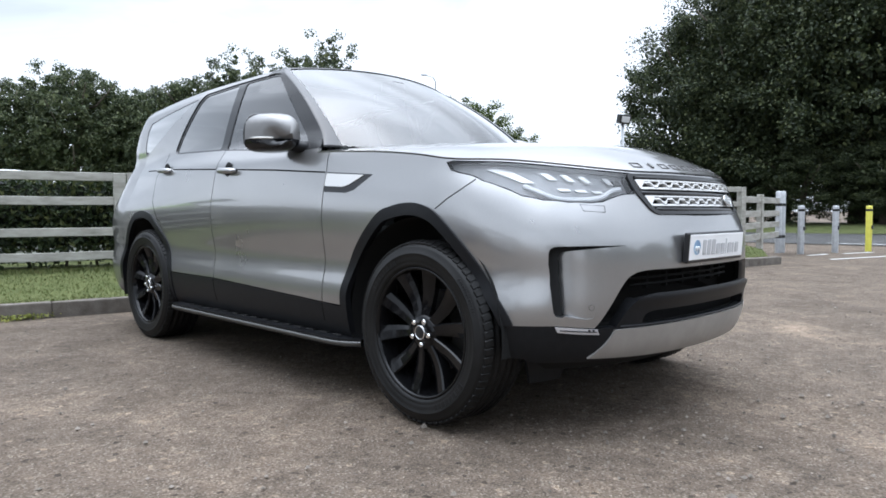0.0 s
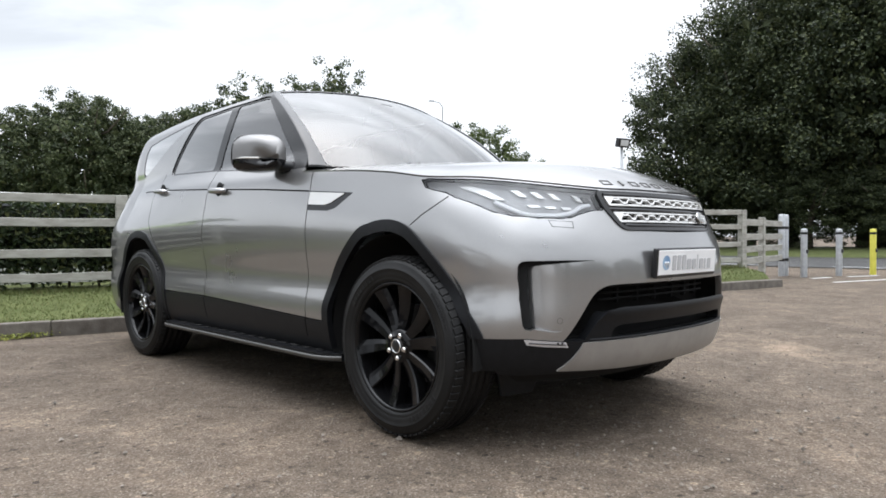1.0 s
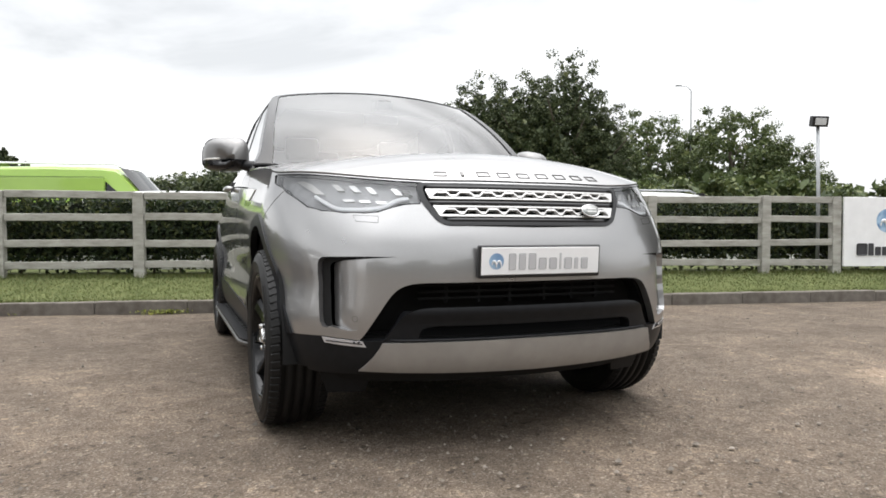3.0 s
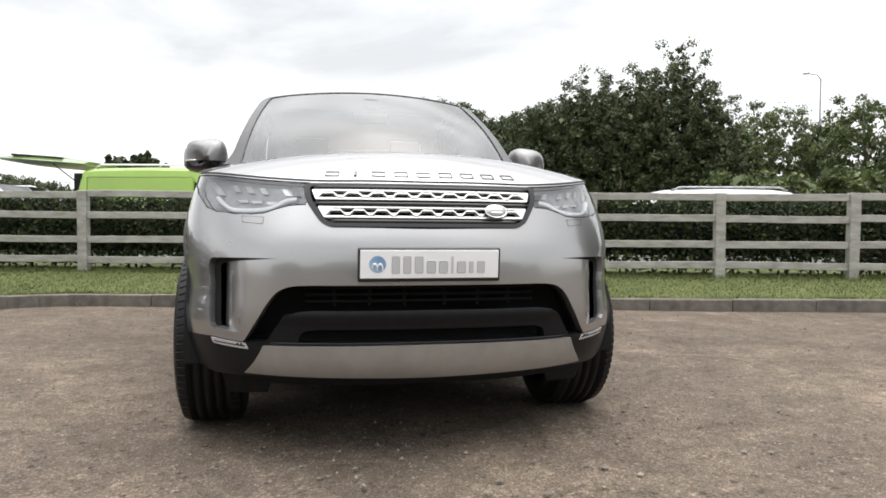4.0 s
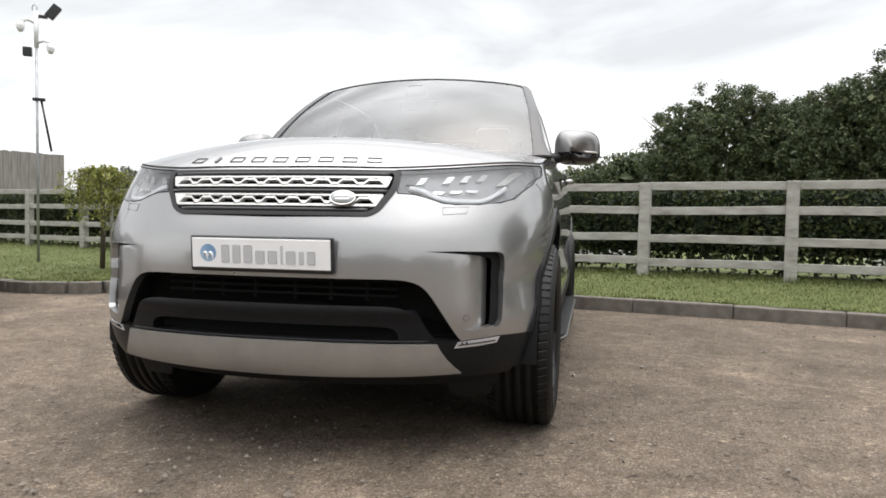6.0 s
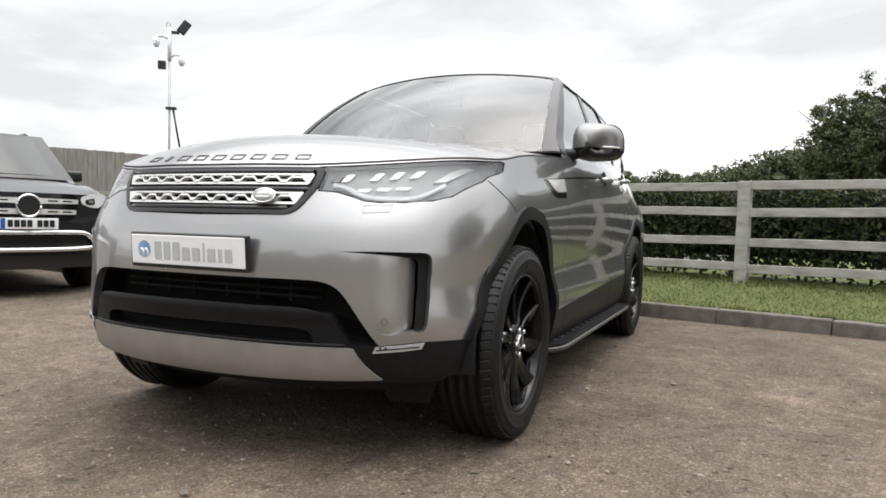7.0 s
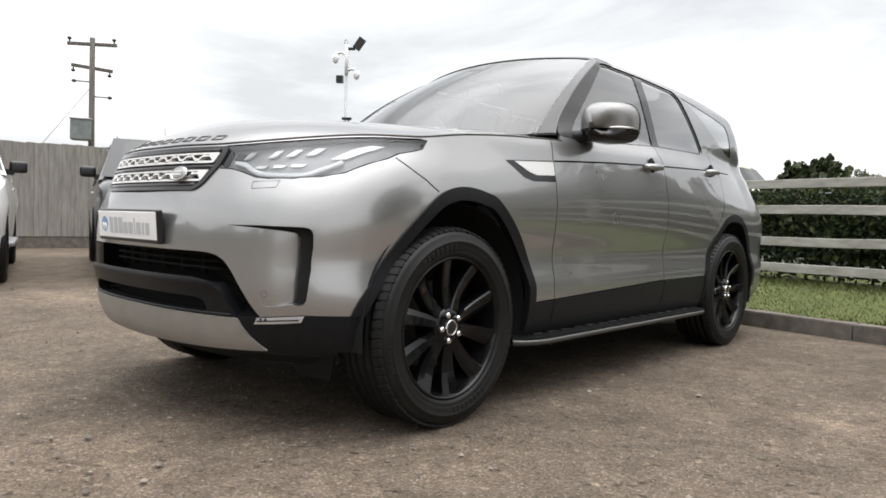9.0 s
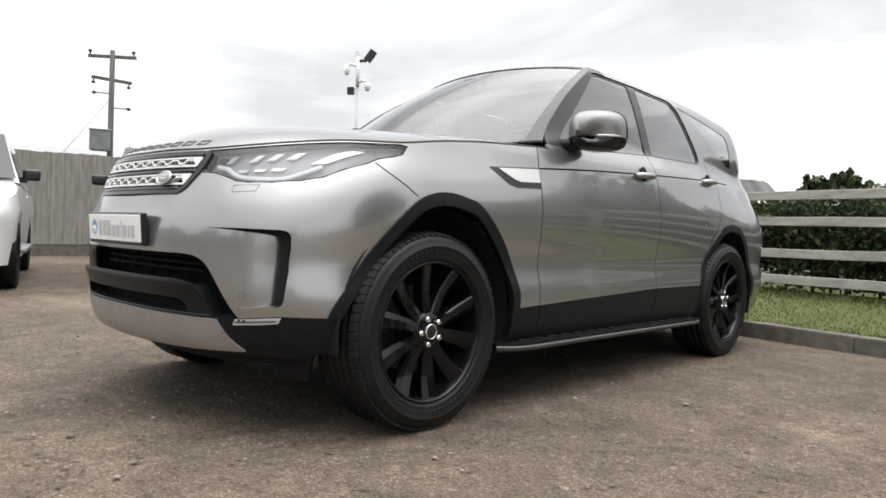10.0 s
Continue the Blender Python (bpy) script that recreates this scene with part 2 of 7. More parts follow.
def build_ground():
    xs = sorted(set(np.round(np.concatenate([np.linspace(-14, 16, 151), [-3000, -800, -200, -80, -40, -24, 24, 40, 80, 200, 800, 3000]]), 3)))
    ys = sorted(set(np.round(np.concatenate([np.linspace(-8, 8, 81), [-3000, -800, -200, -80, -30, -14, 14, 30, 80, 200, 800, 3000]]), 3)))
    vs = [(x, y, 0.012 * noise.noise(Vector((x * 0.6, y * 0.6, 0))) * (abs(x) < 12 and abs(y) < 8) - 0.006) for y in ys for x in xs]
    n = len(xs)
    fs = [(j * n + i, j * n + i + 1, (j + 1) * n + i + 1, (j + 1) * n + i) for j in range(len(ys) - 1) for i in range(n - 1)]
    g = new("ground", soup("ground", vs, fs, M_ground, True))
    tagged(g, "worn grey-brown tarmac of the car park with loose grit", "ground", kind="structure")


build_ground()

# ---- the grey estate car: smooth body surface, cut into its panels ----
def spline(pairs):
    """Natural cubic through (x, y) pairs."""
    x, y = (np.array(c, float) for c in zip(*pairs))
    n, h = len(x), np.diff(x)
    a, r = np.eye(n), np.zeros(n)
    for i in range(1, n - 1):
        a[i, i - 1 : i + 2] = h[i - 1], 2 * (h[i - 1] + h[i]), h[i]
        r[i] = 6 * ((y[i + 1] - y[i]) / h[i] - (y[i] - y[i - 1]) / h[i - 1])
    m = np.linalg.solve(a, r)

    def at(v):
        v = min(max(v, x[0]), x[-1])
        i = min(max(int(np.searchsorted(x, v)) - 1, 0), n - 2)
        p, q = x[i + 1] - v, v - x[i]
        return float((m[i] * p**3 + m[i + 1] * q**3) / (6 * h[i]) + (y[i] / h[i] - m[i] * h[i] / 6) * p + (y[i + 1] / h[i] - m[i + 1] * h[i] / 6) * q)

    return at


def smooth_loop(points, steps=6, closed=True):
    """Catmull-Rom through plane points."""
    p = [Vector(q) for q in points]
    n, out = len(p), []
    for i in range(n if closed else n - 1):
        a, b, c, d = (p[(i + k) % n] if closed else p[min(max(i + k, 0), n - 1)] for k in (-1, 0, 1, 2))
        for s in range(steps):
            t = s / steps
            out.append(0.5 * (2 * b + (c - a) * t + (2 * a - 5 * b + 4 * c - d) * t * t + (3 * b - a - 3 * c + d) * t**3))
    return [tuple(q) for q in out] + ([] if closed else [tuple(p[-1])])


def rounded(points, r=0.02, steps=4):
    """A plane polygon with its corners rounded."""
    p, out = [Vector(q) for q in points], []
    for i, b in enumerate(p):
        a, c = p[i - 1], p[(i + 1) % len(p)]
        k = min(r, 0.45 * (a - b).length, 0.45 * (c - b).length)
        s, e = b + (a - b).normalized() * k, b + (c - b).normalized() * k
        out += [tuple((1 - t) ** 2 * s + 2 * t * (1 - t) * b + t * t * e) for t in np.linspace(0, 1, steps + 1)]
    return out


_wz = spline([(0.24, 0.86), (0.30, 0.915), (0.36, 0.94), (0.42, 0.952), (0.48, 0.958), (0.54, 0.955), (0.60, 0.944), (0.66, 0.939), (0.72, 0.947), (0.80, 0.961), (0.90, 0.968), (1.0, 0.961), (1.08, 0.950), (1.14, 0.941), (1.20, 0.924), (1.26, 0.886), (1.32, 0.852), (1.40, 0.827), (1.50, 0.796), (1.60, 0.763), (1.68, 0.732), (1.73, 0.706), (1.765, 0.668)])
_ft = spline([(0.24, 0.0), (0.85, 0.0), (1.0, 0.012), (1.12, 0.03), (1.3, 0.03), (1.8, 0.0)])
_rt = spline([(0.24, 0.02), (0.6, 0.02), (0.8, 0.03), (1.0, 0.075), (1.2, 0.13), (1.4, 0.09), (1.8, 0.06)])
_fb = spline([(0.24, 0.69), (0.32, 0.775), (0.38, 0.805), (0.44, 0.818), (0.55, 0.832), (0.65, 0.838), (0.75, 0.834), (0.82, 0.822), (0.88, 0.802), (0.95, 0.776), (1.02, 0.75), (1.08, 0.722), (1.14, 0.685), (1.25, 0.6)])
_fq = spline([(0.24, 2.9), (0.75, 2.9), (0.90, 2.5), (1.02, 2.2), (1.1, 2.05), (1.25, 2.0)])
_rb = spline([(0.24, 0.58), (0.6, 0.66), (1.0, 0.65), (1.3, 0.60), (1.6, 0.52), (1.77, 0.45)])
FP, YR = 2.5, 3.45


def side_w(y, z):
    s = min(max(y / 1.1, 0), 1)
    r = max(y - 1.5, 0) / 1.9
    return _wz(z) - _ft(z) * (1 - s) ** 2 * (1 + 2 * s) - _rt(z) * r * r


def roof_drop(y):
    """How far the greenhouse is drawn down towards the tail."""
    s = min(max((y - 2.3) / 1.7, 0), 1)
    return 1 - 0.13 * s * s


def skin(u, z):
    """The body's left flank: u runs from the nose's middle (-1) by the front axle (0) and the rear (3.45) to the tail's middle."""
    if u <= 0:
        th = -u * math.pi / 2
        a, b = side_w(0, z), _fb(z)
        return Vector((a * max(math.cos(th), 0) ** (2 / FP), -b * max(math.sin(th), 0) ** (2 / _fq(z)), z))
    y = min(u, YR)
    x = side_w(y, z)
    if u > YR:
        th = min(u - YR, 1) * math.pi / 2
        x, y = x * max(math.cos(th), 0) ** (2 / 3), YR + _rb(z) * max(math.sin(th), 0) ** (2 / 3)
    return Vector((x, y, z if z < 1.2 else 1.2 + (z - 1.2) * roof_drop(y)))


def normal_of(f, u, v, eu=2e-3, ev=2e-3):
    n = (f(u + eu, v) - f(u - eu, v)).cross(f(u, v + ev) - f(u, v - ev))
    return n.normalized() if n.length > 1e-12 else Vector((0, -1, 0))


def skin_n(u, z):
    e = 4e-3
    u = min(max(u, -1 + 2 * e), YR + 1 - 2 * e)
    if abs(u) < 2 * e:
        u = 2 * e
    n = normal_of(skin, u, z, e, 3e-3)
    return n if n.x * 1 + (-n.y if u < 0 else 0) + (n.y if u > YR else 0) > 0 else -n


def by_x(x, z):
    """Skin coordinates of the nose at half-width x."""
    return (-math.acos(min(x / side_w(0, z), 1) ** (FP / 2)) / (math.pi / 2), z)


def by_y(y, z):
    """Skin coordinates of the flank at y."""
    if y >= 0:
        return (y, z if z < 1.2 else 1.2 + (z - 1.2) / roof_drop(y))
    return (-math.asin(min(-y / _fb(z), 1) ** (_fq(z) / 2)) / (math.pi / 2), z)


class Sheet:
    """A flat sheet of cells that is cut along outlines and then laid on a surface."""

    def __init__(self, us, vs, f, n):
        self.bm, self.f, self.n = bmesh.new(), f, n
        g = [[self.bm.verts.new((u, v, 0)) for u in us] for v in vs]
        for j in range(len(vs) - 1):
            for i in range(len(us) - 1):
                self.bm.faces.new((g[j][i], g[j][i + 1], g[j + 1][i + 1], g[j + 1][i]))

    def carve(self, poly):
        pts = [Vector((p[0], p[1])) for p in poly]
        lo = (min(p.x for p in pts) - 0.05, min(p.y for p in pts) - 0.05)
        hi = (max(p.x for p in pts) + 0.05, max(p.y for p in pts) + 0.05)
        near = {}

        def add(f):
            xs, ys = [v.co.x for v in f.verts], [v.co.y for v in f.verts]
            near[f] = (min(xs), max(xs), min(ys), max(ys))

        for f in self.bm.faces:
            c = f.verts[0].co
            if lo[0] <= c.x <= hi[0] and lo[1] <= c.y <= hi[1]:
                add(f)
        for a, b in zip(pts, pts[1:] + pts[:1]):
            d = b - a
            if d.length < 1e-5:
                continue
            x0, x1, y0, y1 = min(a.x, b.x) - 1e-4, max(a.x, b.x) + 1e-4, min(a.y, b.y) - 1e-4, max(a.y, b.y) + 1e-4
            hit = [f for f, q in near.items() if q[1] >= x0 and q[0] <= x1 and q[3] >= y0 and q[2] <= y1]
            if not hit:
                continue
            geom = set(hit)
            for f in hit:
                del near[f]
                geom.update(f.edges)
                geom.update(f.verts)
            ret = bmesh.ops.bisect_plane(self.bm, geom=list(geom), dist=1e-6, plane_co=(a.x, a.y, 0), plane_no=(d.y, -d.x, 0))
            for f in ret["geom"]:
                if isinstance(f, bmesh.types.BMFace) and f.is_valid:
                    add(f)

    def inside(self, poly):
        p = np.array([(q[0], q[1]) for q in poly])
        q = np.roll(p, -1, 0)
        c = np.array([f.calc_center_median()[:2] for f in self.bm.faces])
        faces = self.bm.faces[:]
        x, y = c[:, :1], c[:, 1:]
        cross = (p[:, 1] > y) != (q[:, 1] > y)
        with np.errstate(divide="ignore", invalid="ignore"):
            at = (q[:, 0] - p[:, 0]) * (y - p[:, 1]) / (q[:, 1] - p[:, 1]) + p[:, 0]
        odd = (cross & (x < at)).sum(1) % 2 == 1
        return [f for f, o in zip(faces, odd) if o]

    def take(self, poly, drop=False):
        """Cuts out an outline. Returns its cells as (corners) and removes them from the sheet."""
        self.carve(poly)
        return self.lift(self.inside(poly))

    def lift(self, faces):
        cells = [[(v.co.x, v.co.y) for v in f.verts] for f in faces]
        bmesh.ops.delete(self.bm, geom=faces, context="FACES")
        return cells

    def rest(self, test=None):
        return self.lift([f for f in self.bm.faces if test is None or test(*f.calc_center_median()[:2])])

    def mesh(self, name, cells, mat, off=0.0, rim=0.0, both=False, flip=False, out=None):
        """Lays cells on the surface, off metres proud, with edges turned in by rim. both: with its mirror image; flip: the mirror image alone."""
        index, verts, norms, faces, edges = {}, [], [], [], {}

        def lifted(u, v):
            return self.f(u, v) + self.n(u, v) * out(u, v)

        for cell in cells:
            ids = []
            for c in cell:
                k = (round(c[0], 5), round(c[1], 5))
                if k not in index:
                    index[k] = len(verts)
                    nn = self.n(*c)
                    o = off if out is None else off + out(*c)
                    verts.append(self.f(*c) + nn * o)
                    if out is not None:
                        bent = normal_of(lifted, c[0], c[1], 4e-3, 3e-3)
                        nn = bent if bent.dot(nn) > 0 else -bent
                    norms.append(nn)
                ids.append(index[k])
            ids = [i for i, j in zip(ids, ids[1:] + ids[:1]) if i != j]
            if len(ids) < 3:
                continue
            a = Vector()
            for i, j in zip(ids, ids[1:] + ids[:1]):
                a += verts[i].cross(verts[j])
            if a.dot(norms[ids[0]] + norms[ids[len(ids) // 2]]) < 0:
                ids = ids[::-1]
            faces.append(ids)
            for i, j in zip(ids, ids[1:] + ids[:1]):
                edges[(i, j)] = 1
        if rim:
            for i, j in [e for e in edges if (e[1], e[0]) not in edges]:
                if both and abs(verts[i].x) < 1e-4 and abs(verts[j].x) < 1e-4:
                    continue
                side = (verts[j] - verts[i]).cross(norms[i])
                side = side.normalized() if side.length > 1e-9 else norms[i]
                k = len(verts)
                verts += [verts[i], verts[j], verts[j] - norms[j] * rim, verts[i] - norms[i] * rim]
                norms += [side] * 4
                faces.append([k + 3, k + 2, k + 1, k])
        if both or flip:
            k = len(verts)
            mv = [Vector((-v.x, v.y, v.z)) for v in verts]
            mn = [Vector((-v.x, v.y, v.z)) for v in norms]
            mf = [[i + (0 if flip else k) for i in f[::-1]] for f in faces]
            verts, norms, faces = (mv, mn, mf) if flip else (verts + mv, norms + mn, faces + mf)
        me = soup(name, [tuple(v) for v in verts], faces, mat, True)
        me.normals_split_custom_set_from_vertices([tuple(n) for n in norms])
        return me


def near_strip(points, w):
    """A thin closed outline along an open line of plane points, w wide."""
    p = [Vector(q) for q in points]
    up, dn = [], []
    for i, q in enumerate(p):
        d = (p[min(i + 1, len(p) - 1)] - p[max(i - 1, 0)]).normalized()
        n = Vector((-d.y, d.x)) * w / 2
        up.append(tuple(q + n))
        dn.append(tuple(q - n))
    return up + dn[::-1]


M_paint = material("silver_grey_paint", (0.30, 0.29, 0.275), 0.3, 0.82, 1.0)


def _flakes(m):
    bs = m.node_tree.nodes["Principled BSDF"]
    tc = node(m, "TexCoord")
    fl = node(m, "TexVoronoi", Scale=900.0)
    wire(m, tc, "Object", fl, "Vector")
    r = ramp(m, fl, "Color", [(0.2, (0.335, 0.332, 0.330)), (0.8, (0.38, 0.377, 0.375))])
    dust = node(m, "TexNoise", Scale=3.0, Detail=8.0)
    wire(m, tc, "Object", dust, "Vector")
    mr = node(m, "MapRange", From_Min=0.3, From_Max=0.75, To_Min=0.27, To_Max=0.33)
    wire(m, dust, "Fac", mr, "Value")
    wire(m, mr, "Result", bs, "Roughness")
    wire(m, r, "Color", bs, "Base Color")
    bs.inputs["Specular Tint"].default_value = (0.45, 0.45, 0.46, 1)
    bs.inputs["Coat IOR"].default_value = 1.75


_flakes(M_paint)
M_blk = noisy("black_moulding", [(0.3, (0.0065, 0.007, 0.008)), (0.7, (0.0105, 0.011, 0.0125))], 30, 0.4, 6, 0.06, 0.001, fine=600, spec=0.2)
M_dark = material("dark_inside", (0.011, 0.011, 0.011), 0.8, spec=0.2)
M_gloss = material("gloss_black", (0.006, 0.006, 0.007), 0.09, 0.0, 0.0)
M_rim = material("gloss_black_alloy", (0.005, 0.005, 0.0055), 0.07, 0.0, 0.0, 0.27)
M_silver = noisy("satin_silver", [(0.3, (0.33, 0.32, 0.305)), (0.7, (0.38, 0.37, 0.355))], 12, 0.42, 5, 0.02, 0.0005)
M_silver.node_tree.nodes["Principled BSDF"].inputs["Metallic"].default_value = 0.6
M_bright = material("bright_silver", (0.72, 0.71, 0.69), 0.28, 0.55, 0.5)
M_chrome = material("chrome", (0.8, 0.8, 0.8), 0.08, 1.0)
M_rubber = noisy("tyre_rubber", [(0.3, (0.0045, 0.0045, 0.0045)), (0.7, (0.0105, 0.0103, 0.010))], 9, 0.5, 8, 0.15, 0.002, fine=220, spec=0.25)
M_pillar = material("dark_grey_gloss", (0.030, 0.030, 0.031), 0.2, 0.0, 0.0, 0.3)
M_cap = material("mirror_cap_paint", (0.155, 0.152, 0.148), 0.4, 0.4, 0.6)
M_white = noisy("white_plastic", [(0.3, (0.72, 0.72, 0.72)), (0.7, (0.80, 0.80, 0.80))], 5, 0.35, 4, 0.0, 0.001)
M_blue = material("blue_print", (0.06, 0.14, 0.30), 0.4)
M_greyprint = material("grey_print", (0.46, 0.46, 0.47), 0.4)
M_black = material("black_plastic", (0.01, 0.01, 0.011), 0.35)


def glass_mat(name, tint, rough=0.01, dense=0.9):
    """Thin glass: mirror-like by its Fresnel, tinted where it lets light through."""
    m = bpy.data.materials.new(name)
    m.use_nodes = True
    m.node_tree.nodes.remove(m.node_tree.nodes["Principled BSDF"])
    fr = node(m, "Fresnel", IOR=1.52)
    mul = node(m, "Math")
    mul.operation, mul.use_clamp = "MULTIPLY", True
    mul.inputs[1].default_value = dense
    gl, tr = node(m, "BsdfGlossy", Roughness=rough), node(m, "BsdfTransparent")
    tr.inputs["Color"].default_value = (*tint, 1)
    mx = node(m, "MixShader")
    wire(m, fr, "Fac", mul, 0)
    wire(m, mul, "Value", mx, "Fac")
    m.node_tree.links.new(tr.outputs[0], mx.inputs[1])
    m.node_tree.links.new(gl.outputs[0], mx.inputs[2])
    wire(m, mx, "Shader", m.node_tree.nodes["Material Output"], "Surface")
    return m


M_screen = glass_mat("windscreen_glass", (0.62, 0.68, 0.67), 0.05, 1.6)
M_side = glass_mat("side_glass", (0.45, 0.48, 0.48), 0.04, 2.4)
M_privacy = glass_mat("privacy_glass", (0.05, 0.052, 0.055), 0.02, 2.7)
M_quarter = glass_mat("quarter_glass", (0.05, 0.052, 0.055), 0.05, 3.2)
M_lens = glass_mat("lamp_lens", (0.97, 0.98, 0.99), 0.04, 1.5)

M_foglens = material("clear_fog_lens", (0.58, 0.58, 0.60), 0.12, 0.4, 1.0)
car = thing("estate_car", pose(0, 0, 0), "silver-grey luxury off-road estate car with black wheels parked on tarmac", "car")
SHEET_U = np.concatenate([np.linspace(-1, 0, 61), np.linspace(0, YR, 121)[1:], np.linspace(YR, YR + 1, 21)[1:]])
SHEET_Z = np.concatenate([np.linspace(0.24, 1.26, 47), np.linspace(1.26, 1.765, 21)[1:]])
body = Sheet(SHEET_U, SHEET_Z, skin, skin_n)


def both_sides(name, cells, mat, label="", off=0.0, rim=0.012, parent=None, sheet=None, out=None, parents=None):
    """The same part on the left and on the right flank. Returns the two."""
    made = []
    for n, flip in enumerate((False, True)):
        me = (sheet or body).mesh(name, cells, mat, off, rim, flip=flip, out=out)
        made.append(part(name, me, mat, parents[n] if parents else (parent or car), label))
    return made


# bonnet shut line, in skin coordinates
_edge = [by_x(0.0, 1.058), by_x(0.2, 1.059), by_x(0.40, 1.058), by_x(0.50, 1.063), by_x(0.62, 1.074), by_x(0.75, 1.092), by_x(0.84, 1.106), by_y(-0.125, 1.118), by_y(0.0, 1.137), by_y(0.15, 1.157), by_y(0.36, 1.177), by_y(0.55, 1.189), by_y(0.70, 1.197), by_y(0.85, 1.203)]
edge_z = spline([(u, z) for u, z in _edge])
EU = [float(u) for u in np.linspace(-1, 0.80, 90)]
# A-pillar: the windscreen's side edge
PIL0, PIL1 = Vector((0.845, 0.80, 1.262)), Vector((0.690, 1.50, 1.762))


def pil(t):
    return PIL0.lerp(PIL1, t) + Vector((0.012, -0.03, 0.02)) * math.sin(math.pi * t)


# what lies over the bonnet line and ahead of the pillar is not flank
above = [(u, edge_z(u) + 0.0) for u in EU] + [by_y(0.80, 1.25)] + [by_y(pil(t).y, pil(t).z) for t in np.linspace(0.04, 1, 9)] + [by_y(1.50, 1.9), (-1.2, 1.9), (-1.2, edge_z(-1))]
body.take(above)

# wheel arches
ARCH_F = [(0.56, 0.20), (0.556, 0.44), (0.545, 0.556), (0.464, 0.712), (0.275, 0.887), (0.17, 0.926), (0.066, 0.940), (-0.03, 0.93), (-0.125, 0.885), (-0.26, 0.757), (-0.385, 0.59), (-0.463, 0.45), (-0.48, 0.20)]
ARCH_R = [(2.49, 0.20), (2.495, 0.45), (2.52, 0.56), (2.61, 0.725), (2.80, 0.87), (2.90, 0.905), (3.0, 0.918), (3.11, 0.91), (3.21, 0.875), (3.36, 0.73), (3.45, 0.56), (3.47, 0.45), (3.48, 0.20)]


def arch_line(pts, k, c):
    return smooth_loop([(c + (y - c) * k, 0.39 + (z - 0.39) * (k if z > 0.39 else 1)) for y, z in pts], 6, False)


arches = []
for pts, c in ((ARCH_F, 0.04), (ARCH_R, 2.975)):
    outer = [by_y(y, z) if y < YR else (YR + (math.asin(min((y - YR) / _rb(z), 1) ** 1.5) / (math.pi / 2)), z) for y, z in arch_line(pts, 1.0, c)]
    inner = [by_y(y, z) if y < YR else (YR + (math.asin(min((y - YR) / _rb(z), 1) ** 1.5) / (math.pi / 2)), z) for y, z in arch_line(pts, 0.905, c)]
    body.take(inner)
    arches.append(body.take(outer))
spare_cells = []
for n, cells in enumerate(arches):
    # the moulding ends at the bumper corner and above the sill
    low = lambda c: (lambda u, z: z < (0.4625 if n == 0 and u < 0.1 else 0.40 if u > 3.2 else 0.30))(sum(p[0] for p in c) / len(c), sum(p[1] for p in c) / len(c))
    if n == 0:
        spare_cells = [c for c in cells if low(c) and c[0][0] < 0.1 and min(p[1] for p in c) > 0.315]
    cells = [c for c in cells if not low(c)]
    both_sides("wheel_arch_trim", cells, M_blk, "black plastic wheel arch moulding", 0.009, 0.03)

# headlights
HL = [by_x(0.435, edge_z(by_x(0.435, 1.05)[0]) - 0.006)] + [(u, edge_z(u) - 0.006) for u in np.linspace(by_x(0.5, 1.06)[0], by_y(-0.15, 1.11)[0], 14)] + [by_y(-0.118, 1.106), by_y(-0.148, 1.072), by_y(-0.19, 1.060), by_y(-0.255, 1.045), by_y(-0.30, 1.024), by_x(0.862, 0.994), by_x(0.835, 0.962), by_x(0.79, 0.945), by_x(0.72, 0.936), by_x(0.65, 0.934), by_x(0.605, 0.938), by_x(0.555, 0.955), by_x(0.51, 0.967), by_x(0.452, 0.970), by_x(0.443, 1.0)]
light_cells = body.take(HL)

# front openings
SLOT = [(0.790, 0.7675), (0.803, 0.765), (0.812, 0.757), (0.816, 0.742), (0.8165, 0.70), (0.815, 0.62), (0.8145, 0.55), (0.812, 0.517), (0.805, 0.501), (0.79, 0.497), (0.782, 0.503), (0.786, 0.52), (0.788, 0.58), (0.790, 0.65), (0.790, 0.725), (0.786, 0.740), (0.776, 0.748), (0.74, 0.7535), (0.66, 0.761), (0.555, 0.768), (0.66, 0.7695)]
RAMP = [(0.776, 0.748), (0.786, 0.740), (0.790, 0.725), (0.790, 0.65), (0.788, 0.58), (0.786, 0.52), (0.782, 0.503), (0.715, 0.489), (0.692, 0.494), (0.672, 0.56), (0.655, 0.65), (0.655, 0.760), (0.74, 0.7535)]


GR = rounded([(-0.06, 1.052), (0.458, 1.050), (0.452, 0.985), (0.40, 0.905), (0.365, 0.886), (-0.06, 0.880)], 0.02, 3)
GR = [(max(x, 0), z) for x, z in GR]
body.take([(-1.01, 1.052), (-1.01, 0.880)] + [by_x(x, z) for x, z in GR[::-1]])
MOUTH = [(0.0, 0.672)] + smooth_loop([(0.43, 0.671), (0.50, 0.667), (0.548, 0.650), (0.582, 0.616), (0.622, 0.552), (0.662, 0.484), (0.684, 0.452)], 4, False) + [(0.0, 0.452)]
body.take([(-1.01, 0.672)] + [by_x(x, z) for x, z in MOUTH[1:-1]] + [(-1.01, 0.452)])
SKID = [(0.0, 0.448), (0.57, 0.446), (0.605, 0.444), (0.615, 0.42), (0.635, 0.385), (0.662, 0.35), (0.675, 0.335), (0.0, 0.318)]
skid_cells = body.take([(-1.01, 0.448)] + [by_x(x, z) for x, z in SKID[1:-1]] + [(-1.01, 0.318)])
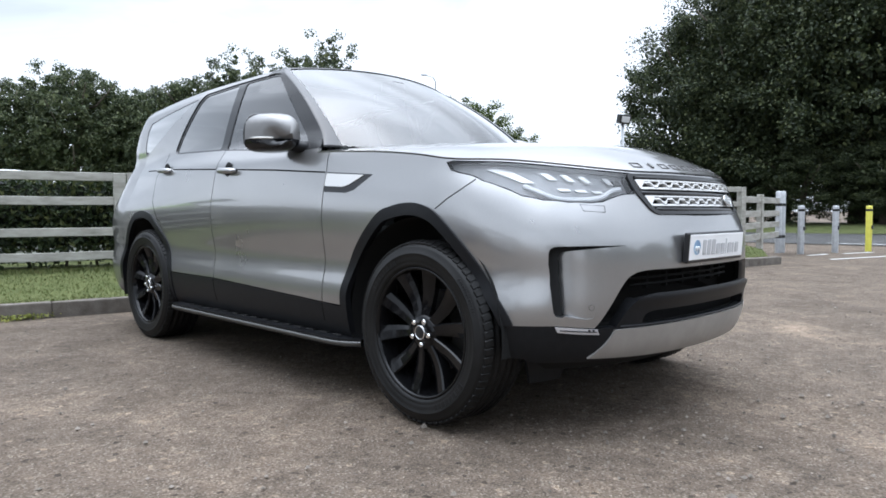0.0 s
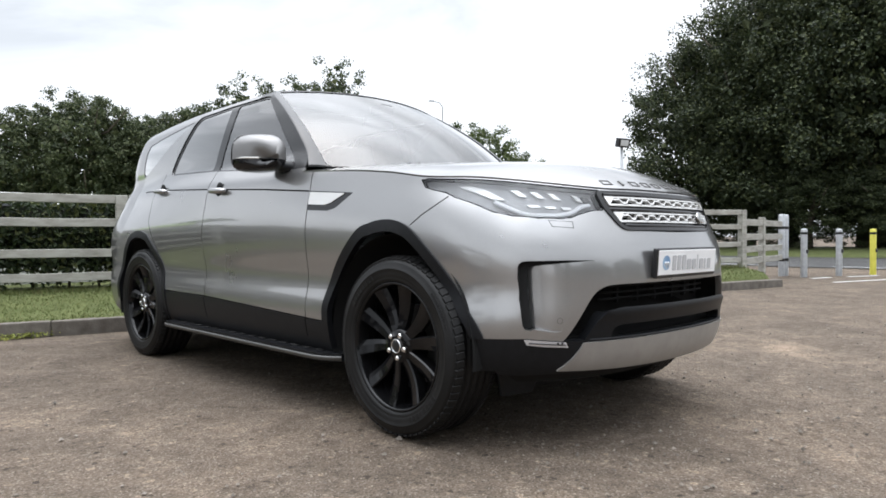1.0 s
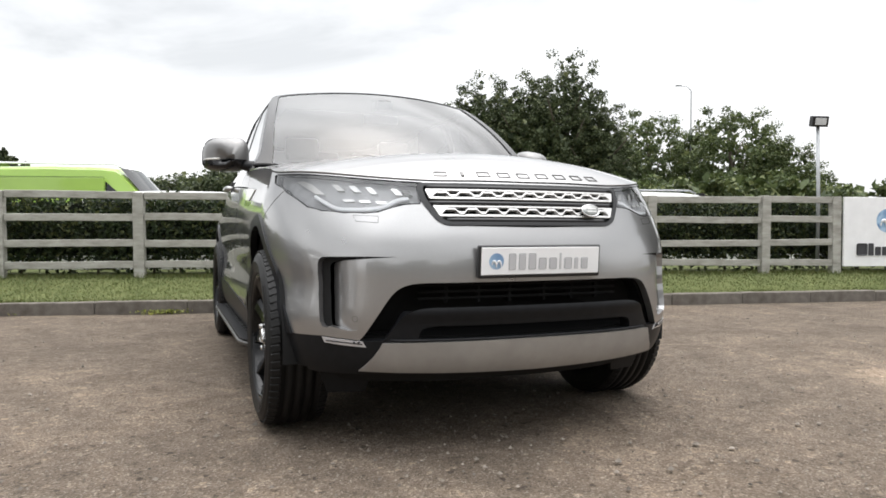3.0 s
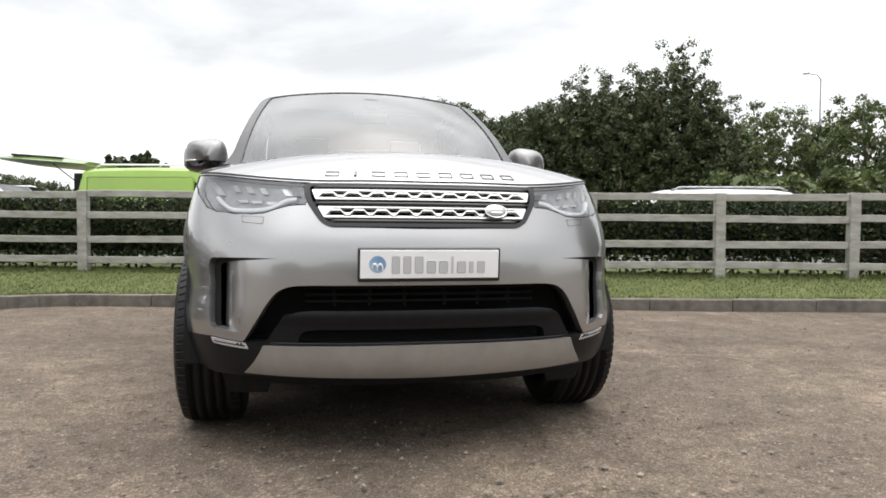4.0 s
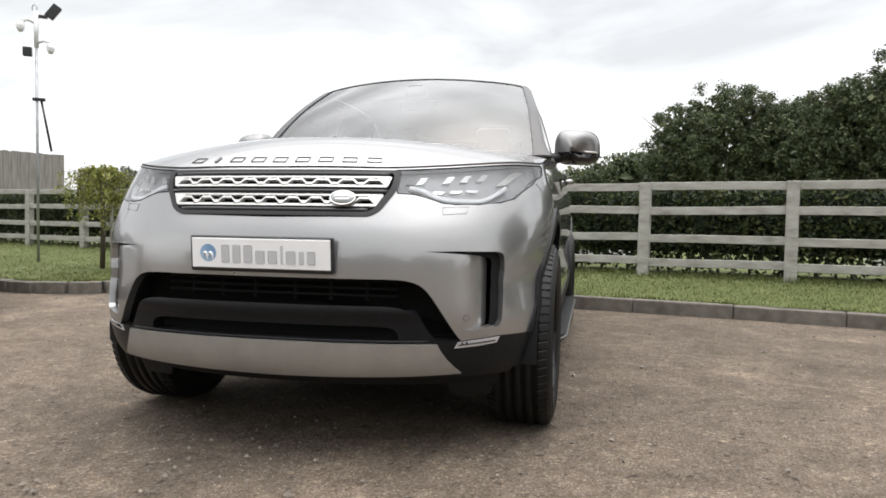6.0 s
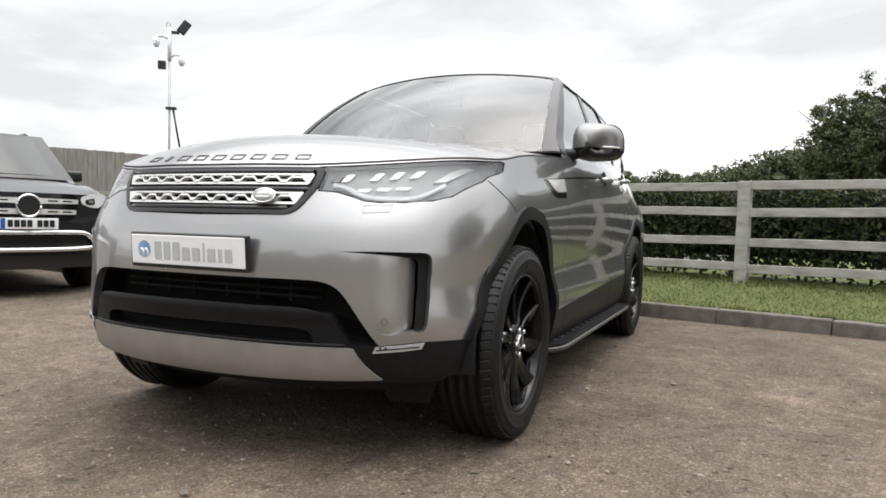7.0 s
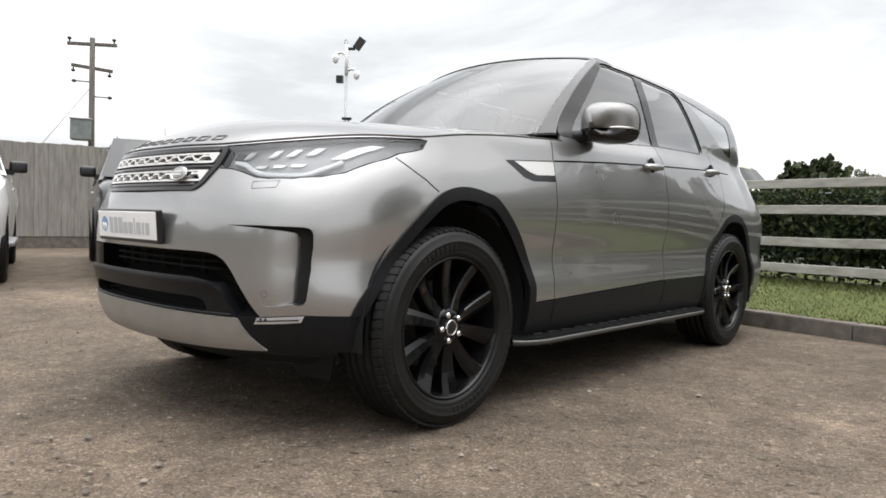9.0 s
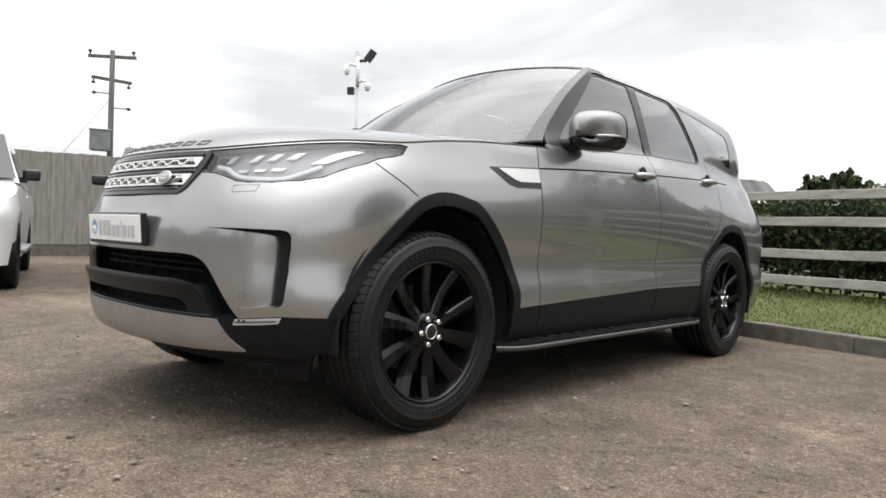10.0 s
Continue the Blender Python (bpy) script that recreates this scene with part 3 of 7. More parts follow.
FOG = [by_x(0.672, 0.450), by_x(0.74, 0.456), by_x(0.805, 0.463), by_x(0.795, 0.441), by_x(0.74, 0.434), by_x(0.660, 0.428)]
fog_cells = body.take(FOG)
slot_cells = body.take([by_x(x, z) for x, z in SLOT])
ramp_cells = body.take([by_x(x, z) for x, z in RAMP])
body.take([(-1.01, 0.20), (by_x(0.66, 0.3)[0], 0.20), (by_x(0.66, 0.318)[0], 0.318), (-1.01, 0.318)])
# black lower corners of the bumper
body.take([(-1.01, 0.20), (-1.01, 0.310), by_x(0.60, 0.318), by_x(0.80, 0.312), by_y(-0.46, 0.318), (0.02, 0.318), (0.02, 0.20)])
LOWC = [by_x(0.66, 0.452), by_x(0.80, 0.466), by_y(-0.42, 0.462), (0.02, 0.462), (0.02, 0.20), (-1.01, 0.20), (-1.01, 0.452)]
low_cells = body.take(LOWC)
# sill and door foot in black plastic
SILL = [(0.54, 0.20), (0.54, 0.453), (0.72, 0.459), (1.84, 0.500), (2.6, 0.503), (2.6, 0.20)]
sill_line = near_strip([(0.50, 0.450), (0.72, 0.457), (1.86, 0.500), (2.6, 0.502)], 0.005)
# joints between panels
GAPS = [
    near_strip([(0.700, 1.22), (0.692, 1.10), (0.700, 0.80), (0.716, 0.55), (0.712, 0.36)], 0.0065),
    near_strip([(1.862, 1.34), (1.866, 1.17), (1.885, 0.92), (1.885, 0.60), (1.872, 0.42), (1.86, 0.36)], 0.0065),
    near_strip([(2.53, 0.46), (2.66, 0.80), (2.86, 0.985), (2.92, 1.15), (2.86, 1.34)], 0.0065),
    near_strip([by_y(-0.10, 0.913), by_y(-0.16, 0.955), by_y(-0.27, 1.03)], 0.0042),
    near_strip([(0.70, 1.099), (1.168, 1.131), (1.865, 1.168), (2.63, 1.205), (3.22, 1.222)], 0.008),
]
body.take(sill_line)
for g in GAPS:
    body.take(g)
VENT = rounded([(0.335, 1.074), (0.688, 1.100), (0.692, 1.001), (0.515, 0.993), (0.455, 1.005)], 0.008, 2)
VENT_IN = rounded([(0.395, 1.073), (0.686, 1.093), (0.688, 1.030), (0.545, 1.022), (0.50, 1.030)], 0.008, 2)
chrome_cells = body.take(VENT_IN)
vent_cells = body.take(VENT)
# windows
WF = rounded([(0.945, 1.270), (1.47, 1.712), (1.555, 1.722), (1.868, 1.722), (1.878, 1.297), (1.16, 1.250)], 0.02, 3)
WR = rounded([(1.965, 1.722), (2.43, 1.708), (2.50, 1.670), (2.715, 1.345), (2.69, 1.330), (1.965, 1.303)], 0.025, 3)
WQ = [(2.545, 1.700), (2.85, 1.672), (3.2, 1.64), (3.42, 1.61), (3.45, 1.55), (3.45, 1.42), (3.44, 1.37), (3.40, 1.362), (3.30, 1.385), (3.12, 1.45), (2.90, 1.56), (2.70, 1.645)]
WALL = rounded([(0.92, 1.260), (1.455, 1.722), (1.535, 1.735), (2.0, 1.736), (2.45, 1.724), (2.535, 1.675), (2.745, 1.345), (2.715, 1.318), (1.90, 1.288), (1.15, 1.237)], 0.02, 3)


def side_poly(pts):
    out = []
    for y, z in pts:
        if y <= YR:
            out.append(by_y(y, z))
        else:
            zz = 1.2 + (z - 1.2) / roof_drop(y)
            out.append((YR + math.asin(min((y - YR) / _rb(zz), 1) ** 1.5) / (math.pi / 2), zz))
    return out


wf_cells, wr_cells, wq_cells = body.take(side_poly(WF)), body.take(side_poly(WR)), body.take(side_poly(WQ))
frame_cells = body.take(side_poly(WALL))
cover_cells = body.take(side_poly([(0.74, 1.232), (0.74, 1.40), (1.45, 1.80), (1.62, 1.80), (1.62, 1.70), (1.15, 1.2365), (0.90, 1.226)]))
# panels
sill_cells = body.take(SILL)
body.carve([(0.70, 0.3), (0.70, 1.2), (0.7001, 1.2), (0.7001, 0.3)])
u_wing = by_y(-0.155, 0.955)[0]
wing_poly = [by_y(-0.10, 0.913), by_y(-0.16, 0.955), by_y(-0.27, 1.03), by_y(-0.27, 1.3), (0.70, 1.3), (0.692, 1.10), (0.700, 0.80), (0.716, 0.55), (0.716, 0.44), (0.0, 0.44)]
wing_cells = body.take(wing_poly)
door_cells = body.take([(0.69, 0.40), (0.69, 1.30), by_y(0.95, 1.36), by_y(1.862, 1.36), (1.866, 1.17), (1.885, 0.92), (1.885, 0.60), (1.86, 0.40)])
rdoor_cells = body.take([(1.86, 0.40), (1.885, 0.60), (1.885, 0.92), (1.866, 1.17), by_y(1.862, 1.36), by_y(2.86, 1.36), (2.92, 1.15), (2.86, 0.985), (2.66, 0.80), (2.53, 0.44)])
nose_cells = body.rest(lambda u, z: u < 0.05 and z < 1.15)
quarter_cells = body.rest()

bumper = part("front_bumper", body.mesh("front_bumper", nose_cells, M_paint, 0, 0.03, both=True), M_paint, car, "silver-grey painted front bumper")
part("skid_plate", body.mesh("skid_plate", skid_cells, M_silver, 0.008, 0.03, both=True), M_silver, car, "satin silver skid plate below the bumper")
part("lower_bumper", body.mesh("lower_bumper", low_cells + spare_cells, M_blk, 0.0, 0.03, both=True), M_blk, car, "black plastic lower bumper corner")


def scoop(u, z):
    """The painted cheek dips towards the air slot."""
    s = min(max((skin(u, z).x - 0.66) / 0.13, 0), 1)
    return -0.052 * s * s


both_sides("bumper_cheek", ramp_cells, M_paint, "", 0.0, 0.02, out=scoop)
both_sides("air_slot", slot_cells, M_dark, "black air slot", -0.026, 0.0)
both_sides("front_wing", wing_cells, M_paint)
doors = both_sides("front_door", door_cells, M_paint)
rdoors = both_sides("rear_door", rdoor_cells, M_paint)
both_sides("rear_quarter_panel", quarter_cells, M_paint, rim=0.0)
both_sides("sill_cladding", sill_cells, M_blk, "black plastic sill and door foot", 0.004, 0.012)
both_sides("side_vent_surround", vent_cells, M_gloss, "gloss black vent surround", 0.0, 0.012)
both_sides("side_vent", chrome_cells, M_bright, "bright silver vent panel", 0.004, 0.01)
both_sides("window_frame", frame_cells, M_gloss, "gloss black window frame", -0.006, 0.012)
both_sides("pillar_cover", cover_cells, M_pillar, "dark grey glossy pillar cover", 0.0015, 0.012)
both_sides("front_side_window", wf_cells, M_side, "lightly tinted glass", -0.010, 0.0)
both_sides("rear_side_window", wr_cells, M_privacy, "dark privacy glass", -0.010, 0.0)
both_sides("quarter_window", wq_cells, M_quarter, "dark privacy glass", -0.003, 0.0)
both_sides("fog_lamp", fog_cells, M_foglens, "clear chrome fog lamp strip", 0.003, 0.02)

# black inner shell behind all joints and openings
inner_sheet = Sheet(np.concatenate([np.linspace(-1, 0, 41), np.linspace(0, YR, 66)[1:], np.linspace(YR, YR + 1, 13)[1:]]), np.linspace(0.24, 1.24, 33), skin, skin_n)
for pts, c in ((ARCH_F, 0.04), (ARCH_R, 2.975)):
    inner_sheet.take([by_y(y, z) if y < YR else (YR + (math.asin(min((y - YR) / _rb(z), 1) ** 1.5) / (math.pi / 2)), z) for y, z in arch_line(pts, 0.93, c)])
inner_sheet.take([(-1.01, edge_z(-1) - 0.02)] + [(u, edge_z(u) - 0.02) for u in EU] + [(0.8, 1.4), (-1.01, 1.4)])
inner_sheet.take([(-1.01, 0.672)] + [by_x(x, z) for x, z in MOUTH[1:-1]] + [(-1.01, 0.452)])
inner_sheet.take([(-1.01, 1.05), by_x(0.44, 1.048), by_x(0.43, 0.98), by_x(0.37, 0.90), (-1.01, 0.89)])
inner_sheet.take([by_x(x, z) for x, z in ((0.64, 0.78), (0.83, 0.78), (0.83, 0.49), (0.70, 0.485), (0.665, 0.56), (0.64, 0.65))])
part("inner_shell", inner_sheet.mesh("inner_shell", inner_sheet.rest(), M_dark, -0.045, 0.0, both=True), M_dark, car, "dark inner structure")


# bonnet
_spine_y = spline([(-1.0, -0.25), (-0.5, -0.16), (-0.1, 0.05), (0.2, 0.26), (0.5, 0.47), (0.8, 0.66)])
_spine_z = spline([(-0.5, 1.185), (-0.25, 1.212), (0.0, 1.232), (0.26, 1.25), (0.47, 1.262), (0.66, 1.268)])


def bonnet_at(u, r):
    u = min(max(u, -1.0), 0.80)
    e = skin(u, edge_z(u))
    c = Vector((0, _spine_y(u), 0))
    g = 1 - (1 - r) ** 2.35
    x, y = e.x + (c.x - e.x) * r, e.y + (c.y - e.y) * r
    zc = _spine_z(c.y)
    return Vector((x, y, e.z + 0.0075 + (zc - e.z) * g))


def bonnet_n(u, r):
    u, r = min(max(u, -0.985), 0.79), min(max(r, 0.004), 0.995)
    n = normal_of(bonnet_at, u, r, 6e-3, 4e-3)
    return n if n.z > 0 else -n


bon = Sheet(np.linspace(-1, 0.80, 101), [1 - (1 - k) ** 1.0 for k in np.concatenate([np.linspace(0, 0.3, 19), np.linspace(0.3, 1, 15)[1:]])], bonnet_at, bonnet_n)
part("bonnet", bon.mesh("bonnet", bon.rest(), M_paint, 0.0, 0.02, both=True), M_paint, car, "silver-grey painted clamshell bonnet")


# dark tube added in the bonnet joint to draw its shadow gap
for sx in (1, -1):
    seam = []
    for u in np.linspace(-0.985, 0.79, 90):
        p = skin(u, edge_z(u) + 0.0035) - skin_n(u, edge_z(u)) * 0.0035
        seam.append((sx * p.x, p.y, p.z))
    part("bonnet_gap_line", tube(seam, 0.0042, 6), M_dark, car, "black tube that draws the bonnet's shadow gap", True)


# windscreen, roof
def screen_at(s, t):
    p = pil(t)
    k = 1 - s * s
    return Vector((p.x * s, p.y - (0.27 - 0.12 * t) * k, p.z + (0.006 + 0.03 * t) * k))


def screen_n(s, t):
    n = normal_of(screen_at, min(max(s, 0.002), 0.998), min(max(t, 0.004), 0.996))
    return n if n.z > 0 else -n


scr = Sheet(np.linspace(0, 1, 31), np.linspace(-0.04, 1, 31), screen_at, screen_n)
pane = scr.take([(-0.01, -0.05), (0.90, -0.05), (0.94, -0.02), (0.945, 0.95), (0.925, 0.982), (0.80, 0.991), (-0.01, 0.994)])
part("windscreen", scr.mesh("windscreen", pane, M_screen, -0.004, 0.0, both=True), M_screen, car, "curved clear windscreen glass")
part("windscreen_surround", scr.mesh("windscreen_surround", scr.rest(lambda s, t: s < 0.955), M_gloss, 0.0, 0.008, both=True), M_gloss, car, "gloss black windscreen edge")
scr.rest()


def pillar_at(t, r):
    """Rounded pillar skin from the windscreen's edge to the flank."""
    a, b = screen_at(0.945, t), pil(t)
    c = skin(*by_y(b.y, b.z))
    b = b.lerp(c, 0.45) + Vector((0.006, -0.004, 0.005))
    return (1 - r) ** 2 * a + 2 * r * (1 - r) * b + r * r * c


def pillar_n(t, r):
    n = normal_of(pillar_at, min(max(t, -0.05), 0.98), min(max(r, 0.01), 0.99))
    return n if n.x > 0 else -n


ps = Sheet(np.linspace(-0.04, 0.965, 41), np.linspace(0, 1, 9), pillar_at, pillar_n)
both_sides("a_pillar", ps.rest(), M_pillar, "dark grey glossy windscreen pillar", 0.002, 0.012, sheet=ps)


def roof_at(s, t):
    y0, y1 = 1.50, YR + 0.44
    y = y0 + (y1 - y0) * t
    u = y if y <= YR else YR + math.asin(min((y - YR) / _rb(1.765), 1) ** 1.5) / (math.pi / 2)
    e = skin(u, 1.765)
    k = 1 - s * s
    lift = (0.034 + 0.018 * min(t * 4, 1)) * (1 if y <= YR else max(1 - ((y - YR) / 0.45) ** 2, 0))
    return Vector((e.x * s, y - 0.15 * k * (1 - t), e.z + (lift * k**0.8 if k > 0 else 0)))


def roof_n(s, t):
    n = normal_of(roof_at, min(max(s, 0.003), 0.97), min(max(t, 0.004), 0.99))
    return n if n.z > 0 else -n


rf = Sheet(np.linspace(0, 1, 31), np.linspace(0, 1, 41), roof_at, roof_n)
part("roof", rf.mesh("roof", rf.rest(), M_paint, 0.0, 0.02, both=True), M_paint, car, "silver-grey painted roof panel")
cowl = [screen_at(s, -0.01) + Vector((0, -0.02, -0.095)) for s in np.linspace(-0.97, 0.97, 31)]
part("cowl", tube(cowl, [0.035] * 31, 8), M_black, car, "black plastic cowl below the windscreen", True)

# ---- wheels ----
def build_wheel():
    w = thing("wheel", pose(0, 0, 0), "", "")
    w["category"] = ""
    R = 0.392
    prof = [(-0.112, 0.276), (-0.130, 0.30), (-0.137, 0.335), (-0.128, 0.368), (-0.114, 0.382), (-0.100, 0.3885)]
    for g in (-0.062, -0.021, 0.021, 0.062):
        prof += [(g - 0.0075, R), (g - 0.0055, R - 0.010), (g + 0.0055, R - 0.010), (g + 0.0075, R)]
    prof += [(0.100, 0.3885), (0.114, 0.382), (0.123, 0.372), (0.1265, 0.370), (0.130, 0.362), (0.1365, 0.342), (0.1385, 0.340), (0.1385, 0.336), (0.136, 0.333), (0.1365, 0.318), (0.133, 0.304), (0.131, 0.300), (0.1325, 0.296), (0.127, 0.287), (0.121, 0.281), (0.108, 0.278)]
    tyre = part("tyre", lathe(prof, 96), M_rubber, w, "black road tyre with blocked tread", True)
    # shoulder blocks of the tread, with slots between them
    bm = bmesh.new()
    for k in range(72):
        for sx in (-1, 1):
            c = box(-0.020, 0.020, -0.0138, 0.0138, -0.006, 0.0045, 0.002, 1)
            tilt = Matrix.Rotation(sx * radians(17), 4, "Y") @ Matrix.Rotation(sx * radians(9), 4, "Z")
            moved(c, Matrix.Rotation((k + (0.5 if sx > 0 else 0)) * math.tau / 72, 4, "X") @ Matrix.Translation((sx * 0.102, 0, R - 0.0062)) @ tilt)
            merged(bm, c)
    part("tread", bm, M_rubber, tyre)["kind"] = "stuff"
    # raised marks on the side wall as plain bars
    bm = bmesh.new()
    for a0, n, step, r, h in ((0.30, 8, 0.082, 0.318, 0.011), (3.4, 8, 0.082, 0.318, 0.011), (1.75, 14, 0.034, 0.352, 0.006), (4.9, 14, 0.034, 0.352, 0.006)):
        for k in range(n):
            c = box(-0.0015, 0.0012, -step * r * 0.30, step * r * 0.30, -h, h, 0.0006, 1)
            moved(c, Matrix.Rotation(a0 + k * step, 4, "X") @ Matrix.Translation((0.1366 if r < 0.34 else 0.1342, 0, r)) @ Matrix.Rotation(radians(4 if r < 0.34 else -20), 4, "Y"))
            merged(bm, c)
    part("sidewall_relief", bm, M_rubber, tyre)["kind"] = "stuff"
    rim = part("rim", lathe([(0.114, 0.280), (0.122, 0.281), (0.125, 0.277), (0.124, 0.271), (0.114, 0.266), (0.10, 0.2625), (0.06, 0.255), (0.02, 0.250), (-0.10, 0.246), (-0.11, 0.27)], 96), M_rim, w, "gloss black alloy rim", True)
    part("hub_plate", lathe([(0.100, 0.0), (0.104, 0.034), (0.100, 0.066), (0.088, 0.078), (0.05, 0.085), (-0.03, 0.088), (-0.05, 0.0)], 40), M_rim, rim, "", True)

    def spoke(a, lean):
        """A twisted blade: one raised crisp edge, the face falling away from it."""
        bm = bmesh.new()
        rows = []
        for i in range(11):
            t = i / 10
            r = 0.052 + t * 0.214
            turn = lean * (0.01 + 0.07 * t)
            half = 0.0205 + 0.0155 * t
            xf = 0.098 - 0.016 * math.sin(math.pi * t) + 0.018 * t
            fall = 0.006 + 0.016 * t
            row = []
            for w_, x_ in ((-half, xf - 0.006), (-half * 0.82, xf), (half * 0.30, xf - fall * 0.42), (half, xf - fall), (half * 0.85, xf - fall - 0.030), (-half * 0.9, xf - 0.060)):
                row.append(bm.verts.new((x_, w_, r)))
            c, sn = math.cos(turn), math.sin(turn)
            for v in row:
                v.co = (v.co.x, v.co.y * c + v.co.z * sn, -v.co.y * sn + v.co.z * c)
            rows.append(row)
        for p, q in zip(rows, rows[1:]):
            for k in range(6):
                bm.faces.new((p[k], p[(k + 1) % 6], q[(k + 1) % 6], q[k]))
        bm.faces.new(rows[0])
        bm.faces.new(rows[-1][::-1])
        bmesh.ops.recalc_face_normals(bm, faces=bm.faces[:])
        return moved(bm, Matrix.Rotation(a, 4, "X"))

    for k in range(5):
        a = k * math.tau / 5
        for da, lean in ((0.24, 1.0), (-0.24, -1.0)):
            part("spoke", spoke(a - da, lean), M_rim, rim, "")
    # brake disc and backing
    part("brake_disc", lathe([(0.0, 0.09), (0.0, 0.175), (-0.025, 0.175), (-0.025, 0.09)], 48), material("disc_steel", (0.09, 0.085, 0.08), 0.45, 0.8), w, "dull steel brake disc", False)
    part("brake_caliper", moved(box(-0.05, 0.02, -0.05, 0.05, -0.035, 0.035, 0.01), Matrix.Rotation(2.2, 4, "X") @ Matrix.Translation((0, 0, 0.17))), M_blk, w)
    part("wheel_back", lathe([(-0.06, 0.0), (-0.06, 0.255)], 48), M_dark, w)
    part("centre_cap", lathe([(0.114, 0.0), (0.114, 0.024), (0.110, 0.031), (0.098, 0.032)], 32), M_black, w, "black centre cap", True)
    part("cap_ring", lathe([(0.112, 0.0262), (0.1155, 0.0282), (0.112, 0.0315), (0.104, 0.0315)], 32), M_chrome, w, "bright cap ring", True)
    for k in range(5):
        a = (k + 0.5) * math.tau / 5
        part("wheel_nut", moved(lathe([(0.116, 0.0), (0.116, 0.008), (0.112, 0.0115), (0.08, 0.0125)], 12), Matrix.Rotation(a, 4, "X") @ Matrix.Translation((0, 0, 0.053))), M_chrome, w, "bright wheel nut")
    return w


wheel = build_wheel()
WHEELS = [(0.846, 0.0, 0), (-0.846, 0.0, 180), (0.836, 2.923, 0), (-0.836, 2.923, 180)]
for n, (x, y, turn) in enumerate(WHEELS):
    m = pose(x, y, 0.389, 0, 0, turn) @ Matrix.Rotation(radians((-14, 8, 35, 60)[n]), 4, "X")
    w = wheel if n == 0 else copy_thing(wheel, m)
    w.matrix_basis = m
    w.parent = car
    for key in ("label", "category"):
        if key in w:
            del w[key]
    w["label"] = "black alloy wheel with road tyre"
# wheel wells
for sx in (1, -1):
    for yc in (0.04, 2.975):
        bm = bmesh.new()
        rows = []
        for x, k in ((0.93, 1.0), (0.60, 1.0), (0.60, 0.0)):
            rows.append([bm.verts.new((sx * x, yc + 0.475 * k * math.cos(a), 0.39 + 0.49 * k * math.sin(a))) for a in np.linspace(-0.25, math.pi + 0.12, 28)])
        for p, q in zip(rows, rows[1:]):
            for i in range(27):
                bm.faces.new((p[i], p[i + 1], q[i + 1], q[i]))
        part("wheel_well", bm, M_dark, car, "dark wheel arch liner", True)
part("underbody", box(-0.62, 0.62, -0.50, 3.85, 0.345, 0.55, 0.04), M_dark, car, "dark underbody")
part("air_deflector", moved(box(-0.62, 0.62, -0.012, 0.012, -0.02, 0.04, 0.008), pose(0, -0.52, 0.295, 12, 0, 0)), M_blk, car, "black rubber air deflector")


for sx in (1, -1):
    fl = box(-0.12, 0.12, -0.008, 0.008, -0.085, 0.05, 0.006)
    for v in fl.verts:
        v.co.x *= 1.0 if v.co.z > -0.06 else 0.66
    part("wheel_deflector", moved(fl, pose(sx * 0.68, -0.46, 0.29, 14, 0, sx * 14)), M_blk, car, "black rubber deflector ahead of the wheel")


# running boards
M_trimgrey = material("dull_trim_silver", (0.11, 0.109, 0.105), 0.38, 0.6)
def running_board(sx):
    def outline(off):
        pts = []
        for y in np.linspace(0.44, 2.44, 41):
            e = min((y - 0.42) / 0.22, (2.50 - y) / 0.16, 1.0)
            pts.append((0.875 + (0.135 - off) * math.sqrt(max(1 - (1 - e) ** 2.2, 0)), y))
        return pts

    bm = bmesh.new()
    o = outline(0.012)
    top = [bm.verts.new((sx * x, y, 0.299)) for x, y in o]
    bot = [bm.verts.new((sx * x, y, 0.262)) for x, y in o]
    it = [bm.verts.new((sx * 0.80, y, 0.299)) for x, y in o]
    ib = [bm.verts.new((sx * 0.80, y, 0.262)) for x, y in o]
    for i in range(len(o) - 1):
        for a, b in ((it, top), (top, bot), (bot, ib)):
            bm.faces.new((a[i], a[i + 1], b[i + 1], b[i]))
    bmesh.ops.recalc_face_normals(bm, faces=bm.faces[:])
    board = part("running_board", bm, M_blk, car, "black side step with silver edge")
    bm = bmesh.new()
    rows = []
    for off, z in ((0.010, 0.288), (0.002, 0.287), (0.0, 0.281), (0.002, 0.271), (0.012, 0.266)):
        rows.append([bm.verts.new((sx * x, y, z)) for x, y in outline(off)])
    for p, q in zip(rows, rows[1:]):
        for i in range(len(o) - 1):
            bm.faces.new((p[i], p[i + 1], q[i + 1], q[i]))
    bmesh.ops.recalc_face_normals(bm, faces=bm.faces[:])
    part("edge_trim", bm, M_trimgrey, board, "satin silver edge trim", True)
    for k in range(15):
        y = 0.62 + k * 0.115
        part("grip", box(sx * 0.90 - 0.045, sx * 0.90 + 0.045, y - 0.035, y + 0.035, 0.299, 0.304, 0.002, 1), M_rubber, board)


running_board(1)
running_board(-1)


